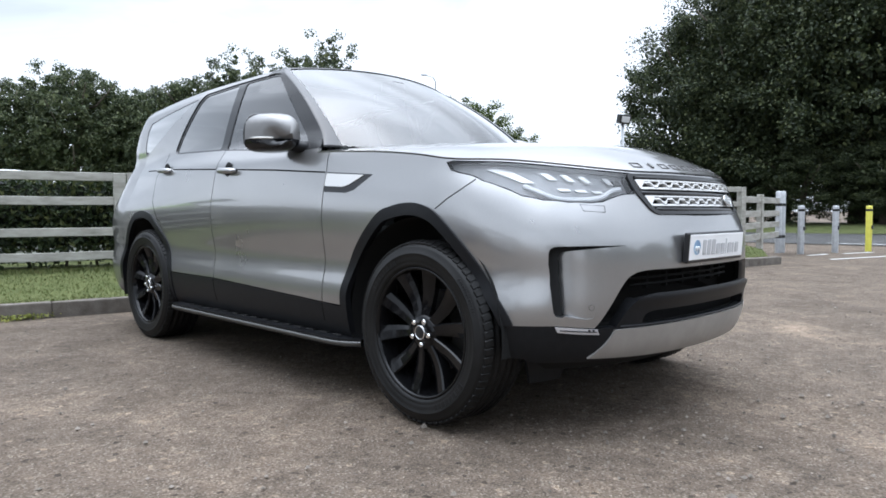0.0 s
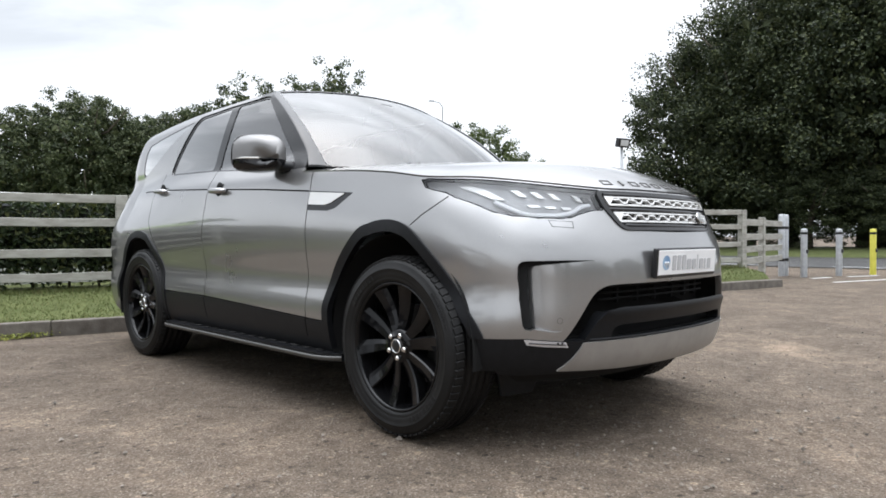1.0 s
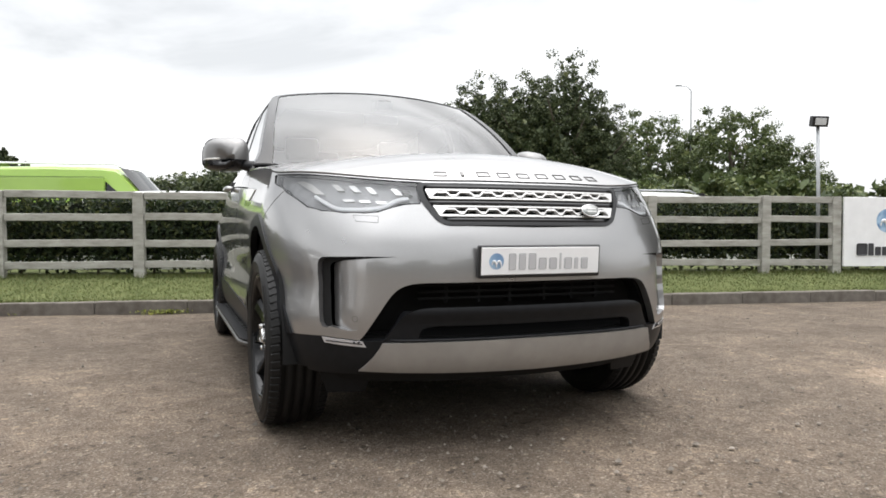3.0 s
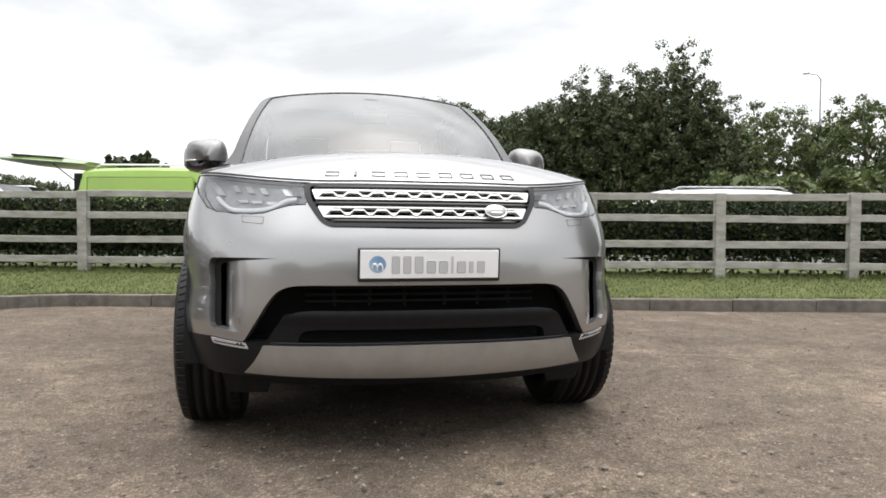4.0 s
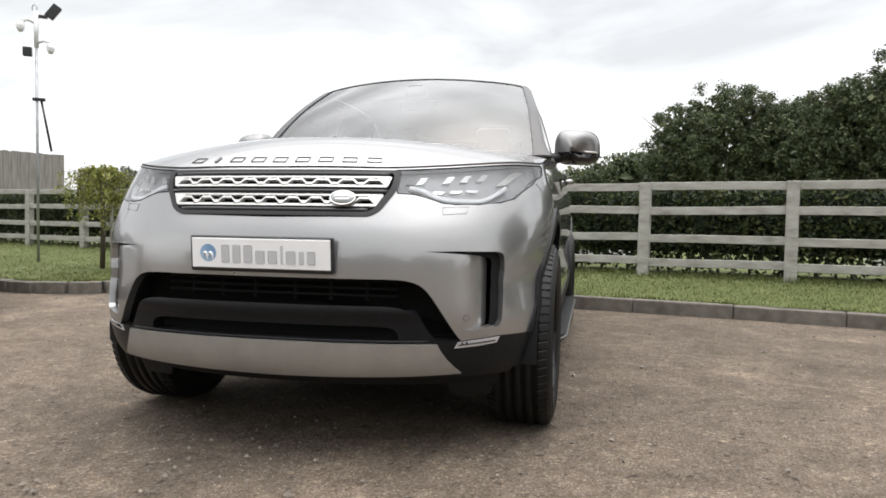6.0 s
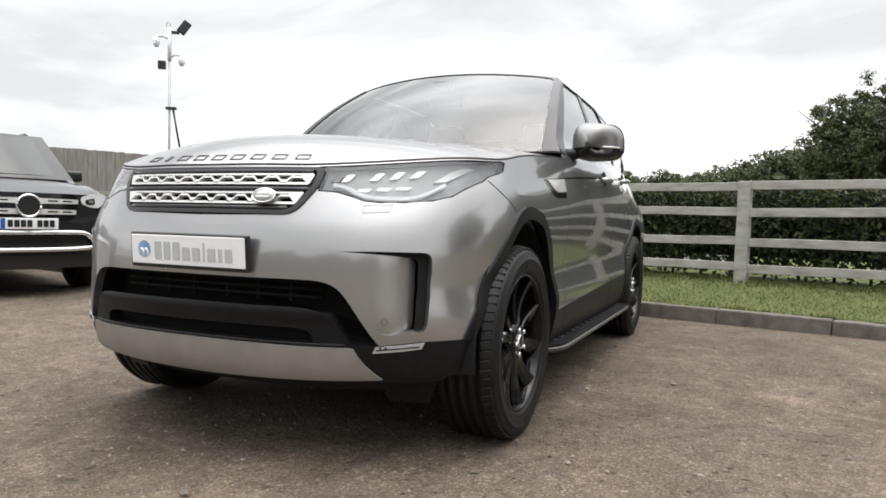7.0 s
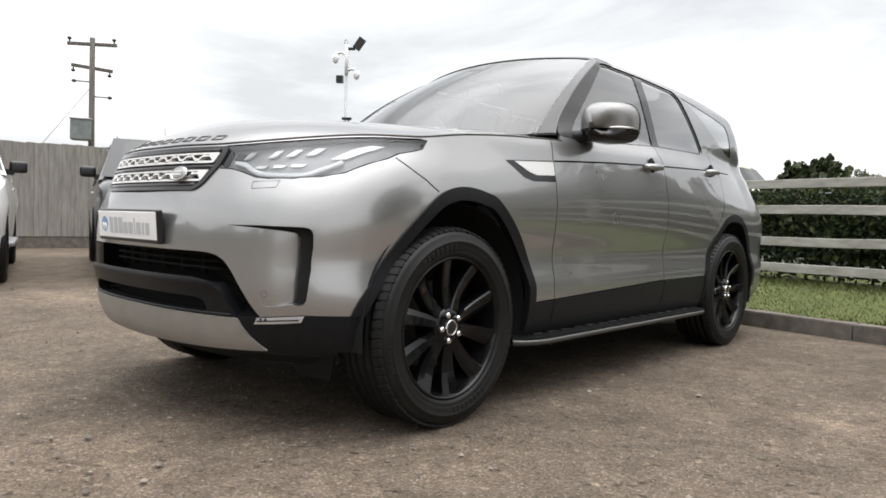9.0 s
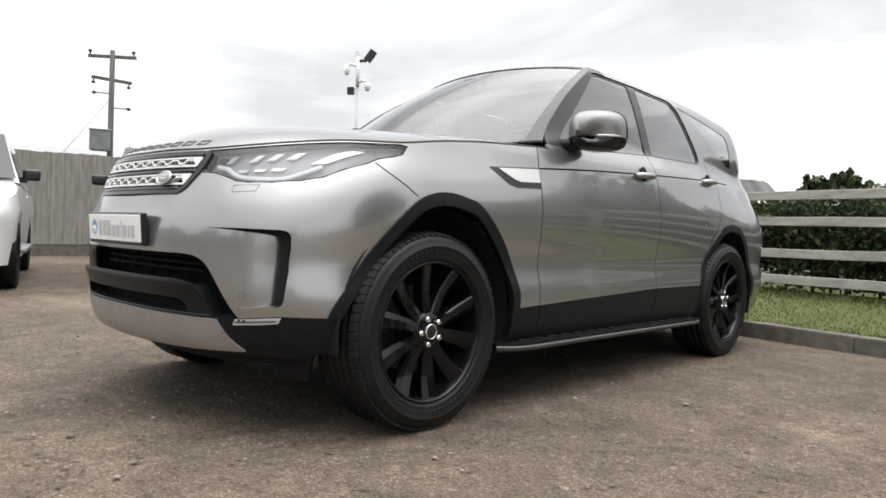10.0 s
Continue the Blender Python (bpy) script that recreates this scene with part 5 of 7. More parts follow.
def kerb_stones():
    """Stones laid end to end along the kerb line."""
    pts, acc = KERB, [0.0]
    for a, b in zip(pts, pts[1:]):
        acc.append(acc[-1] + (b - a).length)

    def at(s):
        i = min(max(int(np.searchsorted(acc, s)) - 1, 0), len(pts) - 2)
        return pts[i].lerp(pts[i + 1], (s - acc[i]) / (acc[i + 1] - acc[i]))

    s, rnd = 0.0, random.Random(4)
    while s < acc[-1] - 0.3:
        tight = 12.3 < s < 17.5
        ln = 0.34 if tight else 0.915
        a, b = at(s), at(min(s + ln, acc[-1]))
        d = (b - a).normalized()
        n = Vector((d.y, -d.x, 0))
        c = (a + b) / 2
        h = 0.125 + rnd.uniform(-0.006, 0.006)
        L = (b - a).length / 2 - 0.003
        bm = box(-L, L, -0.125, 0.0, -0.1, h, 0.014, 2)
        bmesh.ops.subdivide_edges(bm, edges=[e for e in bm.edges if e.calc_length() > 0.25], cuts=5)
        for v in bm.verts:
            v.co += 0.006 * noise.noise_vector(v.co * 9 + Vector((s * 3, 0, 0)))
        ang = math.atan2(d.y, d.x) + math.pi
        st = part("kerbstone", bm, M_kerb, kerb)
        st.matrix_basis = Matrix.Translation(c) @ Matrix.Rotation(ang + rnd.uniform(-0.006, 0.006), 4, "Z")
        s += ln


kerb_stones()


# ---- grass verge ----
def verge_height(p):
    """Height of the bank over the tarmac at a plan point: up from the kerb to the fence."""
    d = FENCE_N.dot(Vector((p[0], p[1], 0)) - FENCE_P)
    t = min(max((d + 1.15) / 1.15, 0), 1)
    return 0.105 + 0.185 * t * t * (3 - 2 * t) + 0.014 * noise.noise(Vector((p[0] * 1.7, p[1] * 1.7, 0)))


def build_verge():
    verts, faces, ncol = [], [], 16
    front = [p for p in KERB]
    for i, p in enumerate(front):
        d = (front[min(i + 1, len(front) - 1)] - front[max(i - 1, 0)]).normalized()
        n = Vector((d.y, -d.x, 0))
        a = p + n * 0.12
        # to a line well behind the fence
        b = FENCE_P + FENCE_D * FENCE_D.dot(a - FENCE_P) + FENCE_N * 3.2
        for j in range(ncol):
            q = a.lerp(b, (j / (ncol - 1)) ** 1.3)
            verts.append((q.x, q.y, verge_height(q) if j else 0.112))
    for i in range(len(front) - 1):
        for j in range(ncol - 1):
            k = i * ncol + j
            faces.append((k, k + 1, k + ncol + 1, k + ncol))
    tagged(new("grass_verge", soup("grass_verge", verts, faces, M_grass, True)), "mown green grass bank between kerb and fence", "grass", kind="structure")
    # blades
    rnd = np.random.default_rng(8)
    out_v, out_f, k = [], [], 0
    tri = []
    for i in range(len(front) - 1):
        for j in range(ncol - 1):
            a = i * ncol + j
            tri.append((a, a + 1, a + ncol + 1, a + ncol))
    V = np.array(verts)
    T = np.array(tri)
    area = np.linalg.norm(np.cross(V[T[:, 1]] - V[T[:, 0]], V[T[:, 3]] - V[T[:, 0]]), axis=1)
    mid = V[T].mean(1)
    side = (mid[:, :2] - np.array(FENCE_P[:2])) @ np.array(FENCE_N[:2])
    w = area * (side < 0.5) * np.where(mid[:, 0] < -5.5, 0.35, 1.0)
    n = 62000
    pick = rnd.choice(len(T), n, p=w / w.sum())
    u, v = rnd.random((2, n, 1))
    q = V[T[pick]]
    base = (1 - u) * (1 - v) * q[:, 0] + (1 - u) * v * q[:, 1] + u * v * q[:, 2] + u * (1 - v) * q[:, 3]
    back = ((base[:, :2] - np.array(FENCE_P[:2])) @ np.array(FENCE_N[:2]))[:, None]
    h = rnd.uniform(0.012, 0.032, (n, 1)) * np.where(np.abs(back + 0.05) < 0.14, 2.6, 1.0)
    lean = rnd.normal(scale=0.5, size=(n, 2))
    ang = rnd.uniform(0, math.tau, n)
    sd = np.stack([np.cos(ang), np.sin(ang), np.zeros(n)], 1) * 0.0045
    tip = base + np.concatenate([lean * h, h], 1)
    vv = np.stack([base - sd, base + sd, tip], 1).reshape(-1, 3)
    ff = np.arange(3 * n).reshape(-1, 3)
    tagged(new("grass_blades", soup("grass_blades", vv.tolist(), ff.tolist(), M_blade)), "short green mown grass on the bank", "grass", kind="stuff")


build_verge()


def kerb_tufts():
    """Longer grass leaning over the kerb's back edge, in uneven runs."""
    rnd, vv, ff = np.random.default_rng(19), [], []
    for a, b in zip(KERB[:44], KERB[1:45]):
        d = (b - a).normalized()
        n = Vector((d.y, -d.x, 0))
        for _ in range(int((b - a).length * 260)):
            p = a.lerp(b, rnd.random())
            run = noise.noise(Vector((p.x * 1.9, p.y * 1.9, 4.0)))
            if rnd.random() > 0.25 + 1.3 * max(run, 0):
                continue
            h = rnd.uniform(0.02, 0.05) * (1 + 1.2 * max(run, 0))
            base = p + n * rnd.uniform(0.112, 0.17) + Vector((0, 0, 0.112))
            tip = base - n * rnd.uniform(0.2, 1.3) * h + d * rnd.normal(0, 0.5) * h + Vector((0, 0, h * rnd.uniform(0.3, 0.9)))
            k = len(vv)
            vv += [tuple(base - d * 0.004), tuple(base + d * 0.004), tuple(tip)]
            ff.append((k, k + 1, k + 2))
    tagged(new("kerb_grass", soup("kerb_grass", vv, ff, M_blade)), "long green grass hanging over the kerb", "grass", kind="stuff")


kerb_tufts()


# ---- post and rail fence ----
POSTS = [-12.7, -11.1, -9.5, -7.93, -6.31, -4.89, -3.23, -1.66, -0.13, 1.70, 3.17, 4.71, 6.27, 7.29, 8.62, 9.80]
fence = thing("post_and_rail_fence", pose(0, 0, 0), "weathered grey wooden post and rail fence on the bank", "fence")


def fence_post(p, top, parent, ang, rnd, w=0.062, foot=0.12):
    bm = box(-w, w, -0.055, 0.055, foot, top, 0.006, 1)
    bmesh.ops.subdivide_edges(bm, edges=[e for e in bm.edges if e.calc_length() > 0.5], cuts=5)
    for v in bm.verts:
        v.co += 0.004 * noise.noise_vector(v.co * 6 + p)
    part("post", moved(bm, Matrix.Translation((p.x, p.y, 0)) @ Matrix.Rotation(ang + rnd.uniform(-0.03, 0.03), 4, "Z") @ Matrix.Rotation(rnd.uniform(-0.012, 0.012), 4, "Y")), M_fence, parent)


def fence_rails(a, b, parent, ang, rnd, heights=(0.445, 0.715, 1.03, 1.302), half=0.045):
    ln = (b - a).length
    for z in heights:
        bm = box(0.0, ln - 0.116, -0.019, 0.019, -half, half, 0.005, 1)
        bmesh.ops.subdivide_edges(bm, edges=[e for e in bm.edges if e.calc_length() > 0.5], cuts=7)
        off = Vector((a.x, a.y, z * 7))
        for v in bm.verts:
            v.co.z += 0.007 * noise.noise(Vector((v.co.x * 1.3, 0, 0)) + off)
            v.co.y += 0.006 * noise.noise(Vector((v.co.x * 1.1, 3, 0)) + off)
        z0, z1 = z + rnd.uniform(-0.012, 0.012), z + rnd.uniform(-0.012, 0.012)
        tilt = -math.atan2(z1 - z0, ln)
        m = Matrix.Translation((a.x, a.y, z0)) @ Matrix.Rotation(ang, 4, "Z") @ Matrix.Translation((0.058, -0.012, 0)) @ Matrix.Rotation(tilt, 4, "Y")
        part("rail", moved(bm, m), M_fence, parent)


_rnd = random.Random(11)
for x in POSTS:
    fence_post(on_fence(x), 1.345 + _rnd.uniform(-0.008, 0.012), fence, FENCE_A, _rnd)
for x0, x1 in zip(POSTS, POSTS[1:]):
    if (x0, x1) != (7.29, 8.62):
        fence_rails(on_fence(x0), on_fence(x1), fence, FENCE_A, _rnd)
# the return by the entrance
gate_fence = thing("entrance_fence", pose(0, 0, 0), "pale wooden fence return beside the entrance", "fence")
_c = on_fence(9.80)
_e = Vector((12.95, 3.45, 0))
_m = _c.lerp(_e, 0.45)
_ga = math.atan2(_e.y - _c.y, _e.x - _c.x)
for a, b in ((_c, _m), (_m, _e)):
    fence_rails(a, b, gate_fence, math.atan2(b.y - a.y, b.x - a.x), _rnd, (0.40, 0.62, 0.86, 1.12), 0.06)
fence_post(_m, 1.24, gate_fence, _ga, _rnd)
M_galv = noisy("galvanised_steel", [(0.3, (0.32, 0.33, 0.34)), (0.7, (0.45, 0.46, 0.47))], 12, 0.5, 6, 0.05, 0.001)
M_galv.node_tree.nodes["Principled BSDF"].inputs["Metallic"].default_value = 0.5
gp = thing("gate_post", pose(12.98, 3.42, 0), "pair of grey steel gate posts at the entrance", "gate post")
for dx in (-0.08, 0.14):
    part("steel_post", moved(lathe([(-0.05, 0.065), (1.32, 0.065), (1.345, 0.05), (1.345, 0.0)], 20, "z"), Matrix.Translation((dx, 0.02, 0))), M_galv, gp, "", True)
    for z in (0.35, 1.05):
        part("hinge_band", moved(lathe([(z - 0.03, 0.07), (z + 0.03, 0.07)], 20, "z"), Matrix.Translation((dx, 0.02, 0))), M_black, gp)
M_yellow = noisy("yellow_paint", [(0.3, (0.50, 0.47, 0.06)), (0.7, (0.60, 0.56, 0.09))], 8, 0.5)
for x, y, mat, col in ((12.75, 2.93, M_galv, "grey steel"), (13.85, 2.58, M_galv, "grey steel"), (14.85, 2.18, M_yellow, "yellow painted steel")):
    bo = thing("bollard", pose(x, y, 0), col + " bollard across the entrance", "bollard", "bollards at the entrance")
    part("tube_post", lathe([(-0.05, 0.065), (0.99, 0.065), (1.02, 0.058), (1.03, 0.0)], 20, "z"), mat, bo, "", True)
    part("reflector_band", lathe([(0.90, 0.0665), (0.95, 0.0665)], 20, "z"), M_black, bo)
    part("lock_box", box(-0.035, 0.035, -0.085, -0.05, 0.5, 0.58, 0.006), M_black, bo)

# ---- sign between two posts ----
_s0, _s1 = on_fence(7.36, -0.05), on_fence(8.58, -0.05)
sign = thing("sign_board", Matrix.Translation((_s0 + _s1) / 2) @ Matrix.Rotation(FENCE_A, 4, "Z"), "white dealer sign board with blue round mark fixed to fence", "sign")
_sw = (_s1 - _s0).length / 2
part("board", box(-_sw, _sw, -0.03, 0.0, 0.385, 1.345, 0.004, 1), M_white, sign, "white sign board")
disc_mark("round_mark", 0.165, Matrix.Translation((0.02, -0.0315, 1.02)), sign, (M_bluegrad, M_white))
letter_bars((0.155, 0.078, 0.085, 0.085, 0.022, 0.085, 0.05, 0.08), (1, 1, 0.72, 0.72, 1, 0.72, 0.72, 0.72), -0.44, 0.535, 0.17, 0.022, Matrix.Translation((0, -0.0315, 0)), material("sign_print", (0.04, 0.04, 0.045), 0.5), sign)

# ---- floodlight on a post by the sign ----
_f = Vector((7.22, 3.90, 0))
flood = thing("floodlight", Matrix.Translation(_f) @ Matrix.Rotation(FENCE_A, 4, "Z"), "small black floodlight on a thin galvanised pole", "floodlight")
part("pole", tube([(0, 0, 0.15), (0, 0, 1.4), (-0.025, 0, 2.36)], 0.024, 12), M_galv, flood, "thin steel pole", True)
_lb = part("lamp_body", moved(box(-0.12, 0.12, -0.05, 0.04, -0.075, 0.075, 0.012), pose(-0.025, -0.02, 2.42, 12, 0, 0)), M_black, flood, "black lamp body")
part("lamp_glass", moved(box(-0.085, 0.085, -0.056, -0.049, -0.048, 0.048, 0.004, 1), pose(-0.025, -0.02, 2.42, 12, 0, 0)), material("lamp_glass", (0.55, 0.56, 0.56), 0.2), _lb, "pale lamp glass")
part("bracket", box(-0.14, 0.14, -0.02, 0.02, 1.0, 1.035, 0.004, 1), M_black, flood)


# ---- leaves: hedge, trees ----
def hedge(name, x0, x1, out0, out1, z0, z1, n, size, mat, label, seed):
    global rng
    rng = np.random.default_rng(seed)
    a, ln = on_fence(x0), (on_fence(x1) - on_fence(x0)).length
    ob = thing(name, pose(0, 0, 0), label, "hedge")
    u, v, w = rng.random(n) * ln, rng.random(n), rng.random(n)
    # most leaves sit on the front and top faces
    depth = (out1 - out0) * np.where(rng.random(n) < 0.7, v * v * 0.35, v)
    bumpy = np.array([0.10 * noise.noise(Vector((q * 1.4, z * 2.2, seed))) for q, z in zip(u, w * (z1 - z0))])
    z = z0 + (z1 - z0) * w ** 0.9 + np.array([0.05 * noise.noise(Vector((q * 2.3, 7, seed))) for q in u])
    d, nn = np.array(FENCE_D), np.array(FENCE_N)
    p = np.array(a)[None] + u[:, None] * d + (out0 + depth + bumpy)[:, None] * nn
    p[:, 2] = z
    # thin out the foot
    keep = rng.random(n) < np.clip((z - z0 - 0.02) / 0.24, 0.10, 1.0)
    p = p[keep]
    nrm = np.tile(-nn + np.array([0, 0, 0.6]), (len(p), 1))
    vv, ff = leaves(p, nrm, size, 0.7, 0.55)
    part("foliage", soup("foliage", vv.tolist(), ff.tolist(), mat), mat, ob)
    stem = bmesh.new()
    L = ln / 2
    # added solid box blocks the view through; its dark colour is inner shade
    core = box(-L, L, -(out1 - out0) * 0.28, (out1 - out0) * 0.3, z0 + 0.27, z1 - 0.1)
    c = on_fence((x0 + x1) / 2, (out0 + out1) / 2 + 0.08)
    part("dark_core", moved(core, Matrix.Translation((c.x, c.y, 0)) @ Matrix.Rotation(FENCE_A, 4, "Z")), M_hedge_core, ob, "dark solid core coloured as the hedge's inner shade")
    for k in range(int(ln / 0.35)):
        q = on_fence(x0 + 0.34 * k, (out0 + out1) / 2 + rng.uniform(-0.1, 0.1))
        tube([(q.x, q.y, 0.15), (q.x + rng.uniform(-0.05, 0.05), q.y, z0 + 0.3)], 0.018, 5, stem)
    part("stems", stem, M_bark, ob)["kind"] = "stuff"


M_hedge_core = noisy("dark_hedge_core", [(0.35, (0.006, 0.008, 0.005)), (0.7, (0.018, 0.022, 0.012))], 30, 0.9, 8, 1.0, 0.03)
hedge("hedge", -12.9, 9.2, 0.30, 1.15, 0.27, 1.33, 60000, 0.075, M_hedge, "dense dark green clipped hedge behind the fence", 3)


def crown_mesh(name, n_clump, per, rx, rz, leaf, mat, seed, spread=1.0, low=0.0):
    """A crown of leaf clumps inside an uneven egg, its middle at the origin."""
    global rng
    rng = np.random.default_rng(seed)
    C = []
    while len(C) < n_clump:
        p = rng.normal(size=3)
        p /= np.linalg.norm(p)
        r = rng.uniform(0.45, 1.0) ** 0.6
        lump = 1 + 0.28 * noise.noise(Vector((p * 1.7).tolist()) + Vector((seed, 0, 0))) + 0.16 * noise.noise(Vector((p * 4.1).tolist()) + Vector((0, seed, 0)))
        q = p * r * lump
        if q[2] < -0.2 and low < 0.5 and abs(q[0]) + abs(q[1]) < 0.5:
            continue
        C.append((q[0] * rx, q[1] * rx, q[2] * rz))
    C = np.array(C)
    size = rng.uniform(0.11, 0.26, (len(C), 1, 1)) * rx * spread
    d = rng.normal(size=(len(C), per, 3))
    d /= np.linalg.norm(d, axis=2)[:, :, None]
    P = (C[:, None, :] + d * size * rng.uniform(0.35, 1.0, (len(C), per, 1)) * np.array([1, 1, 0.75])).reshape(-1, 3)
    nrm = (d + np.array([0, 0, 0.9])).reshape(-1, 3)
    v, f = leaves(P, nrm, leaf, 0.5, 0.7)
    inner = C[rng.integers(0, len(C), n_clump * 6)] * 0.72 + rng.normal(scale=0.12 * rx, size=(n_clump * 6, 3))
    v2, f2 = leaves(inner, np.tile([0.0, 0, 1], (len(inner), 1)), leaf * 2.6, 0.8, 0.8)
    return soup(name, np.concatenate([v, v2]).tolist(), np.concatenate([f, f2 + len(v)]).tolist(), mat)


def trunk_mesh(h, r, seed, limbs=7):
    rnd = random.Random(seed)
    bm = tube([(0, 0, -0.3), (0.02 * h, 0, h * 0.3), (0, 0.03 * h, h * 0.65), (0.02 * h, 0, h * 0.92)], [r * 1.25, r, r * 0.7, r * 0.2], 9)
    for k in range(limbs):
        a, z = rnd.uniform(0, math.tau), h * rnd.uniform(0.28, 0.75)
        ln = h * rnd.uniform(0.2, 0.34)
        e = Vector((math.cos(a) * ln, math.sin(a) * ln, z + ln * rnd.uniform(0.5, 0.9)))
        tube([(0.01 * h, 0, z), tuple(Vector((0, 0, z)).lerp(e, 0.5) + Vector((0, 0, -0.05 * h))), tuple(e)], [r * 0.45, r * 0.3, r * 0.08], 6, bm)
    return bm


def make_tree(name, crown, h, rx, rz, zc, label, seed, cat="tree"):
    t = thing(name, pose(0, 0, 0), label, cat)
    part("trunk", trunk_mesh(h, 0.022 * h, seed), M_bark, t, "brown bark", True)
    c = part("crown", crown, None, t, "many small leaves in uneven clumps")
    c.location = (0, 0, zc)
    return t


T_leafy = make_tree("hedgerow_tree", crown_mesh("crown", 380, 60, 2.5, 3.7, 0.125, M_leaf, 21, 0.78), 7.6, 2.5, 3.7, 4.3, "dark green leafy tree in the row behind the fence", 1)
T_tall = make_tree("tall_tree", crown_mesh("crown", 380, 60, 2.2, 4.4, 0.125, M_leaf, 22, 0.82), 8.6, 2.2, 4.4, 4.9, "tall dark green leafy tree with pointed top", 2)
T_light = make_tree("light_tree", crown_mesh("crown", 230, 70, 3.4, 3.3, 0.14, M_leaf_light, 23, 0.7), 7.4, 3.4, 3.2, 4.6, "open light green tree with gaps in its crown", 3)
T_big = make_tree("woodland_tree", crown_mesh("crown", 260, 178, 4.6, 6.9, 0.165, M_leaf_dark, 24, 1.0), 13.5, 4.6, 6.9, 7.3, "large dark green woodland tree beyond the road", 4)
T_far = make_tree("distant_tree", crown_mesh("crown", 120, 75, 3.0, 2.6, 0.20, M_leaf, 25), 4.8, 3.0, 2.6, 2.7, "distant rounded green tree on the skyline", 5)
T_fir = make_tree("distant_conifer", crown_mesh("crown", 45, 60, 1.5, 2.6, 0.34, M_leaf_dark, 26), 5.0, 1.5, 2.6, 2.6, "distant dark conifer clump on the skyline", 6)
first = set()


def plant(tree, x, y, scale=1.0, zs=1.0, turn=None, group=""):
    rt = turn if turn is not None else (x * 77 + y * 31) % 360
    m = Matrix.Translation((x, y, 0)) @ Matrix.Rotation(radians(rt), 4, "Z")
    if tree.name in first:
        ob = copy_thing(tree, m)
    else:
        first.add(tree.name)
        ob = tree
        ob.matrix_basis = m
    ob.scale = (scale, scale, scale * zs)
    if group:
        ob["group"] = group
    return ob


for x, y, s, zs, tr in ((5.9, 35.2, 0.98, 0.98, T_leafy), (7.9, 33.8, 1.0, 1.04, T_leafy), (9.9, 33.2, 0.86, 1.05, T_leafy), (11.2, 31.4, 0.88, 1.05, T_leafy), (12.6, 30.4, 0.92, 1.09, T_leafy), (14.0, 29.0, 0.95, 0.98, T_tall), (15.2, 27.4, 0.95, 0.96, T_tall), (16.6, 25.9, 1.0, 1.0, T_tall), (17.8, 25.0, 0.85, 0.9, T_tall), (10.8, 34.5, 1.0, 0.95, T_leafy), (13.4, 32.6, 1.0, 0.95, T_leafy), (16.0, 29.8, 1.0, 0.95, T_leafy)):
    plant(tr, x, y, s, zs, group="trees behind the fence")
for x, y, s, zs in ((23.6, 33.5, 0.95, 0.9), (26.7, 32.3, 1.0, 1.05), (28.4, 27.2, 1.0, 1.0), (30.2, 25.4, 0.8, 0.95), (20.6, 32.4, 0.8, 0.8)):
    plant(T_light, x, y, s, zs, group="light trees by the road")
for x, y, s, zs in ((32.4, 14.55, 0.88, 0.98), (33.3, 12.6, 0.88, 0.9), (31.3, 14.9, 0.42, 0.6), (33.2, 10.6, 0.98, 1.02), (34.0, 7.4, 1.05, 1.1), (34.6, 4.2, 1.05, 1.12), (38.0, 12.0, 1.15, 1.1), (39.0, 8.0, 1.2, 1.15), (39.5, 3.5, 1.2, 1.15), (32.0, 11.8, 0.45, 0.6), (31.6, 9.0, 0.5, 0.6), (32.2, 5.8, 0.5, 0.6), (32.6, 2.4, 0.5, 0.6)):
    plant(T_big, x, y, s, zs, group="woodland beyond the road")
for x, y, s in ((-3.4, 56.7, 1.05), (-8.8, 41.6, 0.75), (-9.4, 56.7, 1.1), (-5.2, 57.4, 1.05), (-7.1, 47, 0.85), (-0.5, 57.3, 1.08), (3.0, 52.0, 1.15), (5.6, 47.0, 1.25), (2.0, 40.0, 0.98), (4.5, 38.0, 1.05), (-12.6, 58.0, 1.0), (-16.0, 55.0, 0.8), (-25.2, 51.2, 0.95), (-21.8, 52.4, 0.95), (-18.8, 53.4, 0.9), (-24.1, 40.2, 0.85), (-29.2, 37.0, 0.8), (-32.0, 40.0, 0.8), (-27.0, 43.0, 0.75), (-36.0, 34.0, 0.7)):
    plant(T_far, x, y, s, 0.98, group="distant trees")
for x, y, s in ((-18.4, 80.4, 1.72), (-20.4, 80.8, 1.6), (-16.7, 80.0, 1.66)):
    plant(T_fir, x, y, s, 1.1, group="distant trees")
# the car park's other sides, which the paintwork mirrors
for k in range(15):
    x = -31 + 4.4 * k
    plant(T_far, x, -37 - 2.0 * math.sin(k * 2.1) + 0.006 * x * x, 1.25 + 0.22 * math.sin(k * 1.7), 1.05, group="trees round the car park")
rear_fence = thing("boundary_fence", pose(0, 0, 0), "weathered post and rail fence round the car park", "fence")
_loop = [Vector(p + (0,)) for p in ((-13.2, -3.2), (-13.0, -6.5), (-12.0, -10.0), (-9.5, -13.5), (-6.0, -15.8), (-2.0, -17.0), (2.5, -17.0), (6.8, -15.8), (10.4, -13.4), (12.8, -10.0), (14.0, -6.4), (14.6, -2.8))]
for a, b in zip(_loop, _loop[1:]):
    ang = math.atan2(b.y - a.y, b.x - a.x)
    n = 2
    for k in range(n):
        p, q = a.lerp(b, k / n), a.lerp(b, (k + 1) / n)
        fence_post(p, 1.34, rear_fence, ang, _rnd, foot=-0.08)
        fence_rails(p, q, rear_fence, ang, _rnd)

